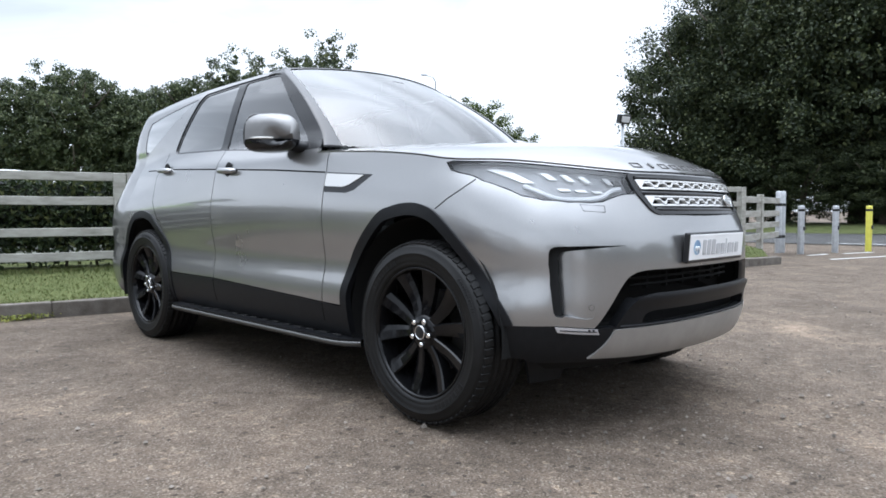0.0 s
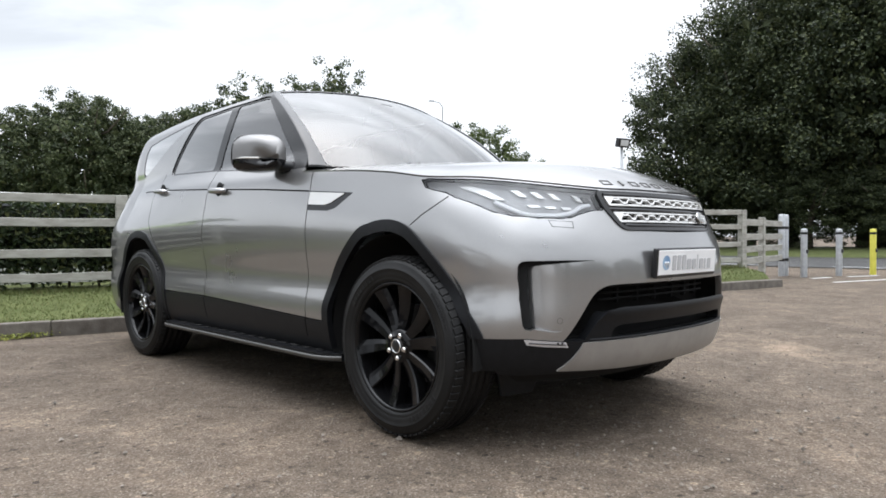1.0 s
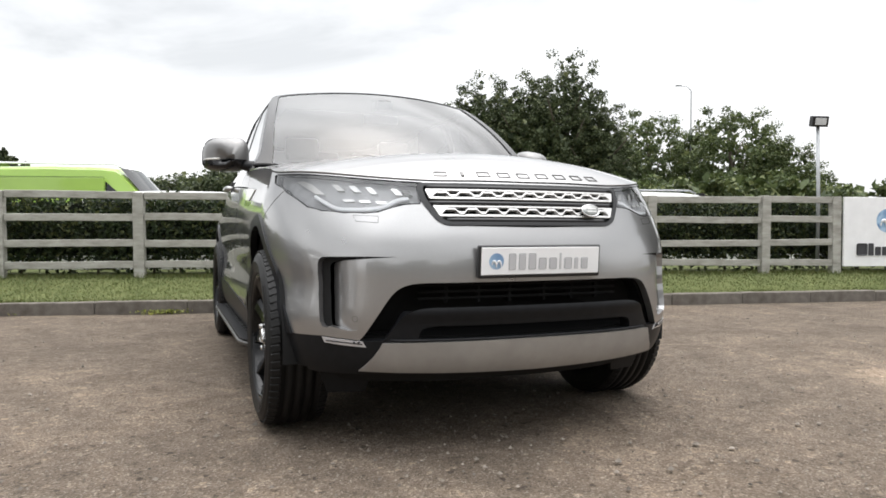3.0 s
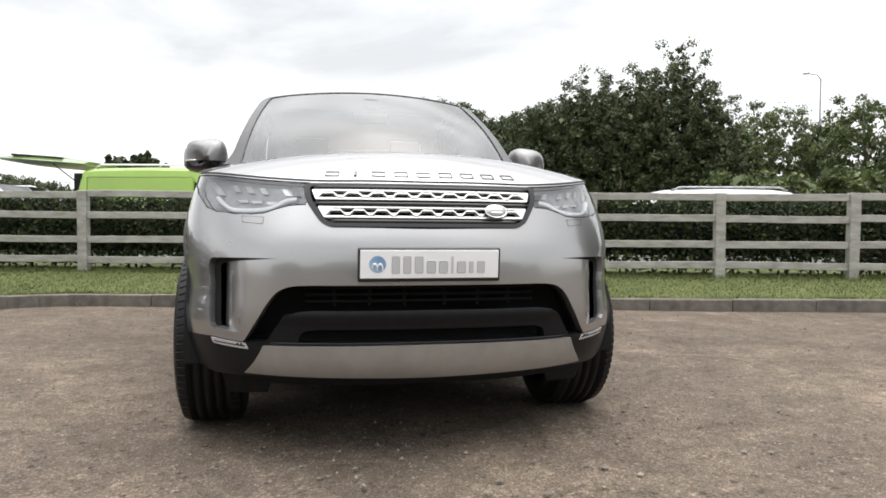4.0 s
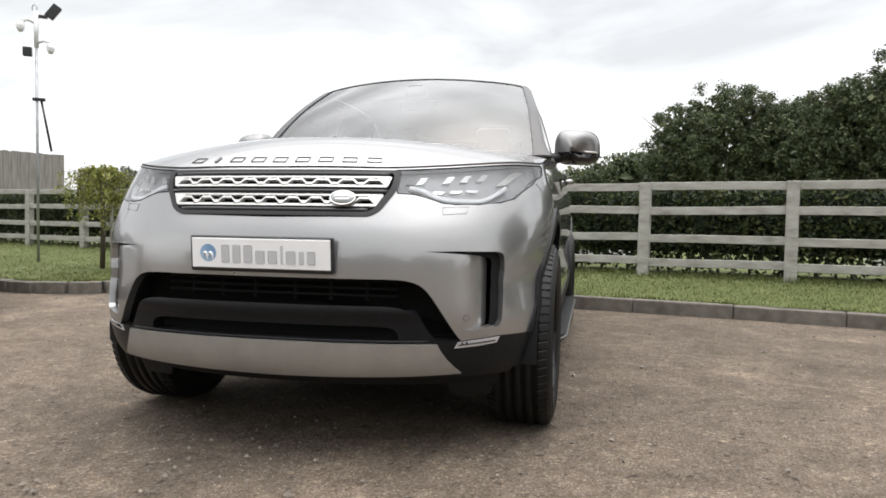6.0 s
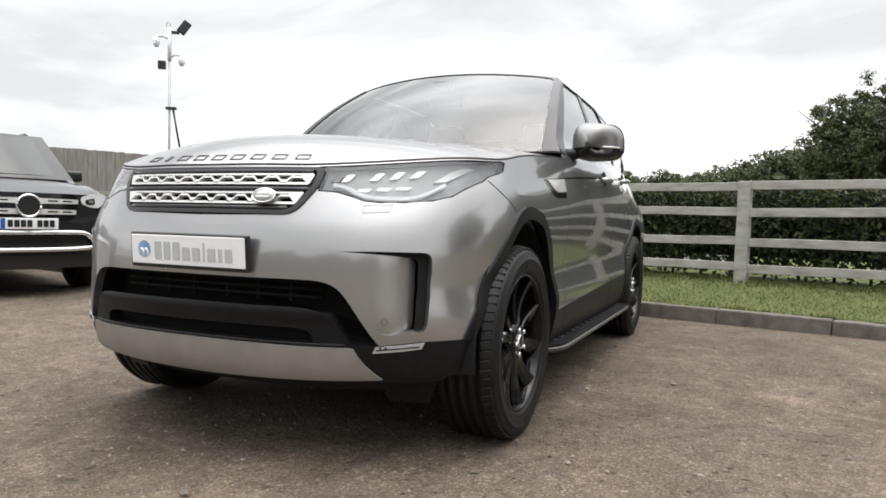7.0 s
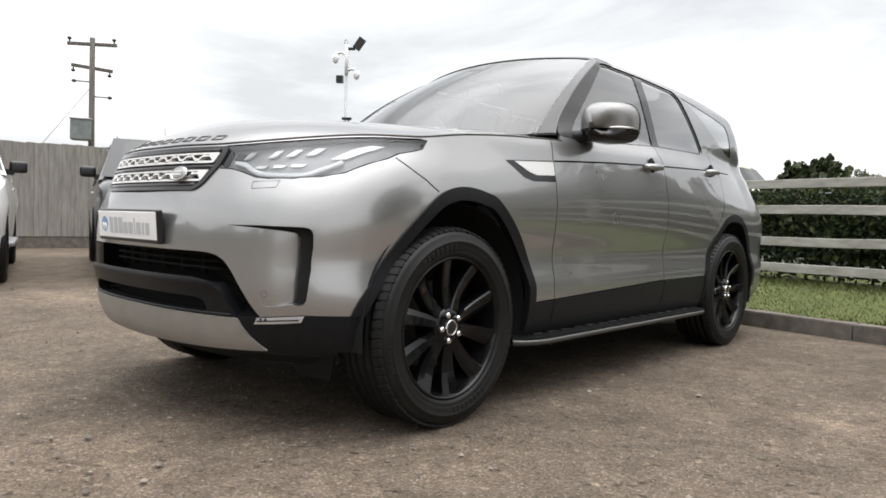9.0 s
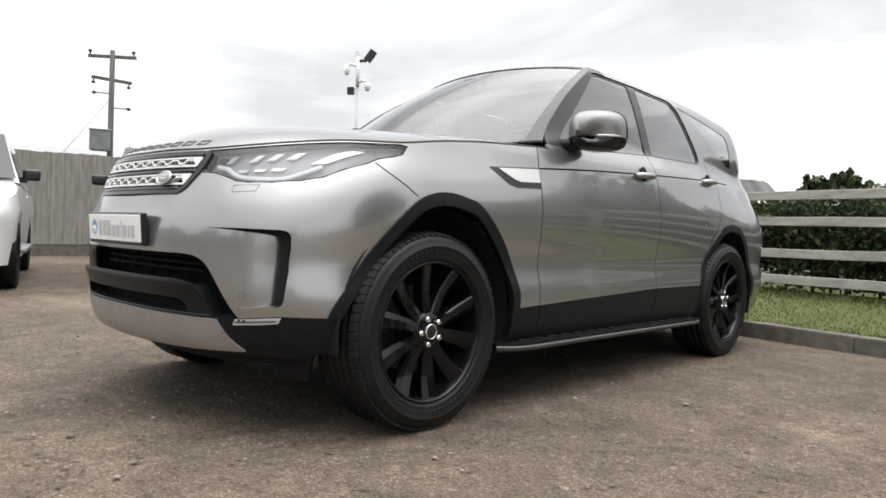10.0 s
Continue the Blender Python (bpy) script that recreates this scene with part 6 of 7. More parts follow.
# scrub: long light hedge beyond the parked cars
T_scrub = make_tree("scrub", crown_mesh("crown", 45, 60, 1.6, 1.0, 0.16, M_leaf_light, 31, low=1.0), 1.6, 1.6, 1.0, 1.5, "light green overgrown shrub", 9, "shrub")
for x, y, s in ((13.2, 16.2, 1.05), (15.0, 15.4, 1.1), (16.8, 14.6, 1.12), (18.6, 13.8, 1.05), (20.2, 13.0, 1.0)):
    plant(T_scrub, x, y, s, 1.0, group="scrub")

# ---- weeping sapling with stake ----
sap = thing("weeping_sapling", pose(-5.7, 5.5, 0.2), "small weeping willow sapling with yellow-green hanging leaves tied to a stake", "sapling")
sap.scale = (0.9, 0.9, 0.8)
part("trunk", tube([(0, 0, -0.1), (0.02, 0, 0.8), (-0.02, 0, 1.55)], [0.04, 0.034, 0.022], 8), M_bark, sap, "", True)
part("stake", tube([(0.16, 0.03, -0.1), (0.15, 0.02, 1.05)], 0.03, 8), M_fence, sap, "wooden stake")
part("tie", tube([(0.0, -0.045, 0.62), (0.17, -0.04, 0.62)], 0.012, 6), M_black, sap)
rng = np.random.default_rng(61)
_pts = []
_wig = bmesh.new()
for k in range(90):
    a, r = rng.uniform(0, math.tau), rng.uniform(0.12, 0.62)
    top = Vector((0.1 * math.cos(a), 0.1 * math.sin(a), 1.5 + rng.uniform(0, 0.15)))
    out = Vector((r * math.cos(a), r * math.sin(a), 1.72 - 0.35 * r + rng.uniform(-0.08, 0.08)))
    end = Vector((1.12 * r * math.cos(a), 1.12 * r * math.sin(a), rng.uniform(0.55, 1.15)))
    tube([tuple(top), tuple(out), tuple(out.lerp(end, 0.5) + Vector((0.03 * math.cos(a), 0.03 * math.sin(a), 0.05))), tuple(end)], [0.006, 0.004, 0.003, 0.002], 4, _wig)
    for t in rng.random(42):
        q = top.lerp(out, t * 2) if t < 0.3 else out.lerp(end, (t - 0.3) / 0.7)
        _pts.append(q + Vector(rng.normal(scale=0.03, size=3).tolist()))
part("twigs", _wig, M_bark, sap)["kind"] = "stuff"
_v, _f2 = leaves(np.array([tuple(q) for q in _pts]), np.tile([0.0, -0.6, 0.4], (len(_pts), 1)), 0.075, 0.8, 0.35)
part("hanging_leaves", soup("hanging_leaves", _v.tolist(), _f2.tolist(), M_willow), M_willow, sap)

# ---- board fence, telegraph pole, camera pole ----
board_fence = thing("board_fence", pose(0, 0, 0), "tall weathered grey close-board wooden fence", "fence")
_ys = np.arange(-4.0, 13.5, 0.135)
for k, y in enumerate(_ys):
    top = 2.17 + 0.031 * max(y - 2.0, 0) + _rnd.uniform(-0.012, 0.012)
    bd = box(-0.011, 0.011, -0.072, 0.072, 0.24, top, 0.003, 1)
    part("board", moved(bd, Matrix.Translation((-13.3 + (0.012 if k % 2 else 0.0), y, 0)) @ Matrix.Rotation(_rnd.uniform(-0.02, 0.02), 4, "Z")), M_board, board_fence)
for k, y in enumerate(np.arange(-4.0, 13.2, 2.9)):
    part("gravel_board", box(-13.335, -13.295, y, y + 2.88, -0.05, 0.24, 0.008, 1), M_kerb, board_fence, "concrete gravel board")

M_pole = noisy("old_pole_wood", [(0.3, (0.065, 0.058, 0.048)), (0.7, (0.15, 0.138, 0.12))], 6, 0.9, 8, 0.5, 0.01, stretch=(2, 2, 0.2))
tp = thing("telegraph_pole", pose(-25.3, 8.4, 0), "old wooden power pole with cross-arms and grey transformer", "power pole")
part("pole", tube([(0, 0, -0.5), (0, 0, 4), (0, 0, 7.42)], [0.13, 0.11, 0.095], 12), M_pole, tp, "", True)
_tang = radians(62)
for z, ln in ((7.18, 0.86), (6.28, 0.72)):
    m = Matrix.Translation((0, 0, z)) @ Matrix.Rotation(_tang, 4, "Z") @ Matrix.Rotation(radians(-3 if z > 7 else 5), 4, "Y")
    part("cross_arm", moved(box(-ln, ln, -0.05, 0.05, -0.06, 0.06, 0.01), m), M_pole, tp)
    for x in (-ln + 0.08, 0.0, ln - 0.1):
        up = 0.22 if z > 7 else -0.2
        part("insulator", moved(lathe([(0, 0.02), (up * 0.5, 0.03), (up * 0.6, 0.07), (up * 0.85, 0.075), (up, 0.03)], 12, "z"), m @ Matrix.Translation((x, 0.02, 0.04 if up > 0 else -0.04))), M_black, tp, "", True)
for z, s in ((5.75, -1), (5.2, 1)):
    part("cable_arm", moved(box(0, 0.62 * s if s > 0 else 0.0, -0.02, 0.02, -0.02, 0.02) if s > 0 else box(-0.62, 0, -0.02, 0.02, -0.02, 0.02), Matrix.Translation((0, 0, z)) @ Matrix.Rotation(_tang, 4, "Z")), M_pole, tp)
    part("insulator", moved(lathe([(-0.08, 0.03), (0, 0.075), (0.08, 0.03)], 12, "x"), Matrix.Translation((0, 0, z)) @ Matrix.Rotation(_tang, 4, "Z") @ Matrix.Translation((0.62 * s, 0, 0))), M_black, tp, "", True)
part("transformer", moved(box(-0.36, 0.36, -0.27, 0.27, 3.5, 4.28, 0.05, 2), Matrix.Translation((-0.12, -0.32, 0)) @ Matrix.Rotation(_tang, 4, "Z")), noisy("grey_tank", [(0.3, (0.13, 0.15, 0.145)), (0.7, (0.21, 0.235, 0.225))], 4, 0.6), tp, "grey transformer tank")
part("lid", moved(box(-0.39, 0.39, -0.3, 0.3, 4.28, 4.33, 0.01, 1), Matrix.Translation((-0.12, -0.32, 0)) @ Matrix.Rotation(_tang, 4, "Z")), M_galv, tp)
part("stay_wire", tube([(0, 0, 5.6), (-1.6, -2.2, 2.0)], 0.012, 5), M_galv, tp)

cp = thing("camera_pole", pose(-7.66, 6.46, 0), "thin steel pole with white dome cameras and a black floodlight", "camera pole")
part("pole", tube([(0, 0, 0.1), (0, 0, 3.95)], 0.022, 12), M_galv, cp, "", True)
_cr = radians(-35)
part("upper_tube", tube([(0, 0, 3.55), (0, 0, 4.12)], 0.036, 12), M_white, cp, "white bracket tube", True)
part("loop", tube([(-0.03 + 0.045 * math.cos(a), 0, 4.17 + 0.06 * math.sin(a)) for a in np.linspace(-0.5, 3.6, 12)], 0.008, 6), M_galv, cp, "", True)
for dx, z in ((-0.22, 3.93), (0.20, 3.62)):
    m = Matrix.Rotation(-_cr, 4, "Z")
    part("camera_arm", moved(tube([(0, 0, z), (dx * 0.5, 0, z + 0.05), (dx, 0, z + 0.02)], 0.026, 8), m), M_white, cp, "", True)
    part("dome_camera", moved(lathe([(0.03, 0.0), (0.025, 0.055), (-0.04, 0.062), (-0.09, 0.055), (-0.13, 0.03), (-0.14, 0.0)], 18, "z"), m @ Matrix.Translation((dx, 0, z - 0.02))), M_white, cp, "white dome camera", True)
_m1 = Matrix.Rotation(-_cr, 4, "Z")
part("lamp_arm", moved(box(0, 0.16, -0.02, 0.02, 4.02, 4.07, 0.005), _m1), M_black, cp)
part("floodlight_head", moved(box(-0.07, 0.07, -0.04, 0.04, -0.12, 0.12, 0.012), _m1 @ Matrix.Translation((0.24, 0, 4.14)) @ Matrix.Rotation(radians(35), 4, "Y")), M_black, cp, "black floodlight")
part("small_lamp", moved(box(-0.19, -0.06, -0.05, 0.05, 3.40, 3.54, 0.01), _m1), M_black, cp, "small black lamp")
part("collar", moved(box(-0.06, 0.12, -0.04, 0.04, 2.70, 2.745, 0.004), _m1), M_black, cp)
part("strut", moved(tube([(0.06, 0, 2.72), (0.20, 0, 1.9)], 0.018, 8), _m1), M_black, cp, "", True)

# street lamp far beyond
sl = thing("street_lamp", pose(26.95, 28.75, 0), "tall slim steel street lamp beyond the trees", "street lamp")
part("column", tube([(0, 0, 0), (0, 0, 5), (0, 0, 9.0), (-0.15, 0.1, 9.25), (-0.5, 0.35, 9.35)], [0.065, 0.05, 0.036, 0.03, 0.028], 10), M_galv, sl, "", True)
part("lantern", moved(box(-0.26, 0.08, -0.07, 0.07, -0.04, 0.04, 0.02), pose(-0.5, 0.36, 9.36, 0, 0, -35)), M_galv, sl, "grey lantern")

# ---- road and far verge ----
rd = new("road", soup("road", [(17.5, -60, 0.012), (27.5, -60, 0.012), (27.5, 60, 0.012), (17.5, 60, 0.012)], [(0, 1, 2, 3)], M_road))
tagged(rd, "grey tarmac public road past the entrance", "road", kind="structure")
M_line = noisy("white_line", [(0.3, (0.45, 0.45, 0.43)), (0.7, (0.62, 0.62, 0.60))], 9, 0.7)
for k in range(10):
    ln = new("road_marking", soup("road_marking", [(18.1, -24 + 5 * k, 0.018), (18.25, -24 + 5 * k, 0.018), (18.25, -21 + 5 * k, 0.018), (18.1, -21 + 5 * k, 0.018)], [(0, 1, 2, 3)], M_line))
    tagged(ln, "worn white painted road edge dash", "road marking", "road dashes", "structure")
fv = new("far_verge", soup("far_verge", [(27.5 + 1.2 * i, y, 0.02 + 0.1 * min(i, 3) + 0.05 * noise.noise(Vector((i, y * 0.4, 0)))) for y in np.linspace(-60, 60, 61) for i in range(9)], [(j * 9 + i, j * 9 + i + 1, (j + 1) * 9 + i + 1, (j + 1) * 9 + i) for j in range(60) for i in range(8)], M_grass, True))
tagged(fv, "rough green grass verge before the wood", "grass", kind="structure")
field = new("field", soup("field", [(-400, 14, 0.01), (17.3, 14.0, 0.01), (17.3, 400, 0.01), (-400, 400, 0.01)], [(0, 1, 2, 3)], M_grass))
tagged(field, "green field beyond the parked cars", "field", kind="structure")
for pts in (((11.2, 1.9), (17.0, 0.2)), ((12.2, 2.6), (12.9, 2.45)), ((13.3, 2.25), (14.3, 1.95))):
    a, b = (Vector(p + (0.006,)) for p in pts)
    n = Vector((a.y - b.y, b.x - a.x, 0)).normalized() * 0.05
    tagged(new("ground_marking", soup("ground_marking", [tuple(a - n), tuple(b - n), tuple(b + n), tuple(a + n)], [(0, 1, 2, 3)], M_line)), "worn white line on the tarmac at the entrance", "road marking", "entrance lines", "structure")

# ---- loose stones and weeds ----
def scatter_stones():
    rnd = np.random.default_rng(14)
    verts, faces = [], []
    for k in range(7000):
        x, y = rnd.uniform(-7, 8), rnd.uniform(-3.2, 4.2)
        if k % 3 == 0:
            x, y = rnd.normal(0, 2.4), rnd.normal(-1.2, 1.0)
        s = min(0.0026 + rnd.exponential(0.0027), 0.018)
        b = len(verts)
        q = rnd.uniform(0.6, 1.2, (6, 1)) * np.array([(1, 0, 0), (-1, 0, 0), (0, 1, 0), (0, -1, 0), (0, 0, 0.7), (0, 0, -0.5)]) * s
        a = rnd.uniform(0, math.tau)
        c, sn = math.cos(a), math.sin(a)
        verts += [(x + c * v[0] - sn * v[1], y + sn * v[0] + c * v[1], v[2] + s * 0.3) for v in q]
        faces += [(b + i, b + j, b + m) for m in (4, 5) for i, j in ((0, 2), (2, 1), (1, 3), (3, 0))]
    m = noisy("loose_stone", [(0.3, (0.06, 0.05, 0.04)), (0.7, (0.24, 0.212, 0.18))], 7, 0.9, 4, 0, 0.001, island=0.5)
    tagged(new("loose_stones", soup("loose_stones", verts, faces, m)), "loose grit and small stones on the tarmac", "gravel", kind="stuff")


scatter_stones()


def weeds(x, y, r, n, seed, label):
    global rng
    rng = np.random.default_rng(seed)
    p = np.stack([x + rng.normal(scale=r, size=n), y + rng.normal(scale=r * 0.3, size=n), rng.uniform(0.005, 0.04, n)], 1)
    v, f = leaves(p, np.tile([0.0, -0.3, 1.0], (n, 1)), 0.035, 0.8, 0.5)
    tagged(new("weeds", soup("weeds", v.tolist(), f.tolist(), M_willow)), label, "weeds", kind="stuff")


weeds(-1.35, 4.56, 0.16, 260, 71, "low yellow-green weeds at the foot of the kerb")
weeds(-2.65, 4.92, 0.10, 120, 72, "low yellow-green weeds at the foot of the kerb")
weeds(3.3, 3.63, 0.06, 60, 73, "low yellow-green weeds at the foot of the kerb")
weeds(1.9, 3.93, 0.05, 40, 74, "low yellow-green weeds at the foot of the kerb")

# ---- other parked vehicles ----
def paint(name, rgb, metal=0.3):
    m = noisy(name, [(0.3, tuple(c * 0.92 for c in rgb)), (0.7, rgb)], 3, 0.28, 6, 0.0, 0.001, coat=0.8)
    m.node_tree.nodes["Principled BSDF"].inputs["Metallic"].default_value = metal
    return m


M_dimglass = material("dark_car_glass", (0.012, 0.015, 0.015), 0.04, 0.0, 0.0, 0.55)
M_alloy = material("alloy_grey", (0.45, 0.45, 0.46), 0.35, 0.8)


def simple_wheel(parent, x, y, r=0.37, w=0.12, mat=None):
    s = 1 if x > 0 else -1
    m = Matrix.Translation((x, y, r - 0.004)) @ (Matrix.Identity(4) if s > 0 else Matrix.Rotation(math.pi, 4, "Z"))
    wh = part("wheel", moved(lathe([(-w, r * 0.68), (-w, r * 0.92), (-w * 0.8, r), (w * 0.8, r), (w, r * 0.92), (w, r * 0.70), (w * 0.85, r * 0.67)], 36), m), M_rubber, parent, "black road tyre on alloy rim", True)
    part("rim", moved(lathe([(w * 0.86, r * 0.68), (w * 0.9, r * 0.64), (w * 0.3, r * 0.6), (w * 0.1, 0.1), (w * 0.1, 0)], 36), m), M_dark, wh)
    for k in range(6):
        b = box(w * 0.45, w * 0.82, -0.022, 0.022, 0.02, r * 0.66, 0.006, 1)
        part("spoke", moved(b, m @ Matrix.Rotation(k * math.tau / 6 + 0.3, 4, "X")), mat or M_alloy, wh)


def loft(rows, mat, name, parent, label="", cap=True):
    """Skin over half-sections, mirrored to both sides."""
    bm = bmesh.new()
    full = []
    for row in rows:
        left = [bm.verts.new(p) for p in row]
        right = [bm.verts.new((-p[0], p[1], p[2])) if p[0] > 1e-5 else v for p, v in zip(row, left)]
        full.append((left, right))
    n = len(rows[0])
    for (l0, r0), (l1, r1) in zip(full, full[1:]):
        for k in range(n - 1):
            for q in ((l0[k], l0[k + 1], l1[k + 1], l1[k]), (r0[k + 1], r0[k], r1[k], r1[k + 1])):
                if len(set(q)) > 2:
                    bm.faces.new(tuple(dict.fromkeys(q)))
    if cap:
        for l, r in (full[0], full[-1]):
            ring = l + [v for v in r[::-1] if v not in l]
            bm.faces.new(ring)
    bmesh.ops.recalc_face_normals(bm, faces=bm.faces[:])
    me = mesh_of(name, bm, mat, True)
    ob = part(name, me, mat, parent, label)
    md = ob.modifiers.new("edges", "EDGE_SPLIT")
    md.split_angle = radians(38)
    return ob


def parked(name, m, label, category, pm, L, W, bonnet, belt, roof, ws0, ws1, rr1, rr0, wheels=(0.85, 3.6), r=0.35, bed=None, floor=0.28, group="", bow=0.12):
    """A parked vehicle facing -y with its nose at y = 0. ws0, ws1: windscreen foot and head; rr1, rr0: rear window head and foot."""
    ob = thing(name, m, label, category, group)
    tail = bed or belt
    rows = []
    for i in range(33):
        t = i / 32
        y = L * t
        e0, e1 = min(y / 0.55, 1), min((L - y) / 0.35, 1)
        w = W / 2 * (0.80 + 0.20 * math.sin(e0 * math.pi / 2)) * (0.90 + 0.10 * math.sin(e1 * math.pi / 2))
        if y < ws0:
            k = y / ws0
            h = bonnet * (0.86 + 0.14 * math.sin(min(k * 1.6, 1) * math.pi / 2)) + (belt - bonnet) * max(k - 0.3, 0) / 0.7
        else:
            h = belt if y < rr0 - 0.1 else tail
        z0 = floor
        for wy in wheels:
            d = abs(y - wy)
            if d < r * 1.22:
                z0 = max(z0, r + math.sqrt(max((r * 1.2) ** 2 - d * d, 0)) * 0.98)
        z0 = min(z0, h - 0.2)
        mid = max(0.72, z0 + 0.02)
        row = [(0, y, h + 0.025), (0.55 * w, y, h + 0.02), (0.86 * w, y, h - 0.005), (0.96 * w, y, h - 0.06), (w, y, max(h - 0.25, mid + 0.01)), (0.985 * w, y, mid), (0.97 * w, y, max(0.5, z0 + 0.01)), (0.94 * w, y, z0), (0.0, y, z0)]
        swing = bow * (1 - min(y / 0.9, 1)) ** 2
        rows.append([(px, py + swing * (px / w) ** 2, pz) for px, py, pz in row])
    loft(rows, pm, "body", ob, "painted body")
    gw0, gw1 = W / 2 * 0.93, W / 2 * 0.74
    gr = []
    for t, (y, z) in enumerate(((ws0, belt), (ws0 + (ws1 - ws0) * 0.5, belt + (roof - belt) * 0.53), (ws1, roof - 0.03), (ws1 + 0.25, roof), ((ws1 + rr1) / 2, roof + 0.01), (rr1 - 0.2, roof - 0.01), (rr1, roof - 0.05), (rr0, belt))):
        k = (z - belt) / (roof - belt)
        w = gw0 + (gw1 - gw0) * k
        gr.append([(0, y, z + 0.035 * k), (0.6 * w, y, z + 0.025 * k), (0.92 * w, y, z), (w + 0.02, y, max(z - 0.05, belt - 0.02)), (gw0, y + 0.0, belt - 0.02)])
    loft(gr, pm, "cabin", ob, "painted roof and pillars")

    def pane(name, pts, mat=M_dimglass):
        b = bmesh.new()
        b.faces.new([b.verts.new(p) for p in pts])
        part(name, b, mat, ob, "dark reflecting glass")

    def gp(y, z, side, out):
        k = (z - belt) / (roof - belt)
        return (side * (gw0 + (gw1 - gw0) * k + out), y, z)

    n = Vector((0, -(roof - belt), (ws1 - ws0))).normalized() * 0.012
    def screen(name, k0, k1, wide, lift, mat, label):
        """The bowed windscreen or its black edge, between two shares of the height."""
        g = bmesh.new()
        rows = []
        for k in np.linspace(k0, k1, 6):
            w = (gw0 + (gw1 - gw0) * k) * wide
            rows.append([g.verts.new((q * w, ws0 + (ws1 - ws0) * k + n.y * lift - 0.10 * (1 - q * q), belt + (roof - belt) * k + n.z * lift + 0.02 + 0.02 * k)) for q in np.linspace(-1, 1, 13)])
        for p, q in zip(rows, rows[1:]):
            for i in range(12):
                g.faces.new((p[i], p[i + 1], q[i + 1], q[i]))
        bmesh.ops.recalc_face_normals(g, faces=g.faces[:])
        if sum(f.normal.y for f in g.faces) > 0:
            bmesh.ops.reverse_faces(g, faces=g.faces[:])
        part(name, g, mat, ob, label, True)

    screen("windscreen_edge", 0.0, 0.93, 0.985, 1.0, M_gloss, "black windscreen edge")
    screen("windscreen", 0.07, 0.86, 0.915, 1.5, M_dimglass, "dark reflecting glass")
    for s in (-1, 1):
        zb, zt = belt + 0.04, roof - 0.09
        kb, kt = (zb - belt) / (roof - belt), (zt - belt) / (roof - belt)
        y0b, y0t = ws0 + (ws1 - ws0) * kb + 0.10, ws0 + (ws1 - ws0) * kt + 0.10
        y1b, y1t = rr0 + (rr1 - rr0) * kb - 0.12, rr0 + (rr1 - rr0) * kt - 0.12
        ym = (y0t + y1b) / 2
        if category == "van":
            zt, y0b, y0t = roof - 0.24, y0b + 0.16, y0t + 0.16
            ym = y0t + 0.46
        pane("side_window", [gp(y0b, zb, s, 0.026), gp(ym - 0.04, zb, s, 0.026), gp(ym - 0.04, zt, s, 0.028), gp(y0t, zt, s, 0.028)])
        if category != "van":
            pane("side_window", [gp(ym + 0.04, zb, s, 0.026), gp(y1b, zb, s, 0.026), gp(y1t, zt, s, 0.028), gp(ym + 0.04, zt, s, 0.028)])
        mir = part("door_mirror", moved(box(-0.095, 0.095, -0.08, 0.07, -0.07, 0.07, 0.042, 3), Matrix.Translation((s * (W / 2 + 0.06), ws0 + 0.42, belt + 0.1))), M_black if category != "van" else pm, ob, "dark door mirror", True)
        part("mirror_arm", box(s * (W / 2 - 0.06) - 0.05, s * (W / 2 - 0.06) + 0.08, ws0 + 0.38, ws0 + 0.44, belt + 0.0, belt + 0.07, 0.01), M_black, mir)
        part("door_handle", box(s * W / 2 * 0.985 - 0.012, s * W / 2 * 0.985 + 0.012, ym - 0.22, ym - 0.05, belt - 0.17, belt - 0.135, 0.008), M_chrome, ob, "bright door handle")
        for wy in wheels:
            simple_wheel(ob, s * (W / 2 - 0.14), wy, r)
    part("underside", box(-W / 2 + 0.28, W / 2 - 0.28, 0.3, L - 0.3, floor, 0.6), M_dark, ob, "dark underside")
    return ob


def facing(x, y, deg, z=0.0):
    """A pose for a vehicle whose nose stands at x, y and points deg degrees from +x."""
    return Matrix.Translation((x, y, z)) @ Matrix.Rotation(radians(deg + 90), 4, "Z")


M_pblack = paint("black_car_paint", (0.009, 0.010, 0.011), 0.0)
M_pwhite = paint("white_car_paint", (0.72, 0.72, 0.71), 0.0)
M_psilver = paint("silver_car_paint", (0.45, 0.46, 0.47), 0.6)
M_plime = paint("lime_green_paint", (0.29, 0.44, 0.085), 0.0)

# the van's lime paint again, darkened: the tailgate's shade is put into its colour
M_plime_shaded = paint("lime_green_shaded", (0.13, 0.20, 0.04), 0.0)
# black double-cab pickup
pk = parked("pickup_truck", facing(-4.84, 1.90, -19), "black double-cab pickup truck with chrome front parked beside the verge", "pickup", M_pblack, 5.34, 1.92, 1.16, 1.22, 1.79, 1.35, 2.0, 3.55, 3.85, (0.92, 4.07), 0.385, bed=1.2, bow=0.20)
M_pchrome = material('polished_steel', (0.75, 0.75, 0.75), 0.18, 0.8)


def pk_nose(x, z):
    return Vector((x, 0.20 * (x / 0.768) ** 2 - 0.02, z))


def pk_nose_n(x, z):
    return Vector((0.4 * x / 0.59, -1, 0)).normalized()


def on_pk(name, poly, mat, off, rim, parent, label="", holes=()):
    """A plate cut to an outline on the pickup's bowed nose, on both sides of its middle."""
    sh = Sheet(np.linspace(-0.86, 0.86, 44), np.linspace(0.40, 1.12, 19), pk_nose, pk_nose_n)
    for h in holes:
        sh.take(h)
    return part(name, sh.mesh(name, sh.take(poly), mat, off, rim), mat, parent, label)


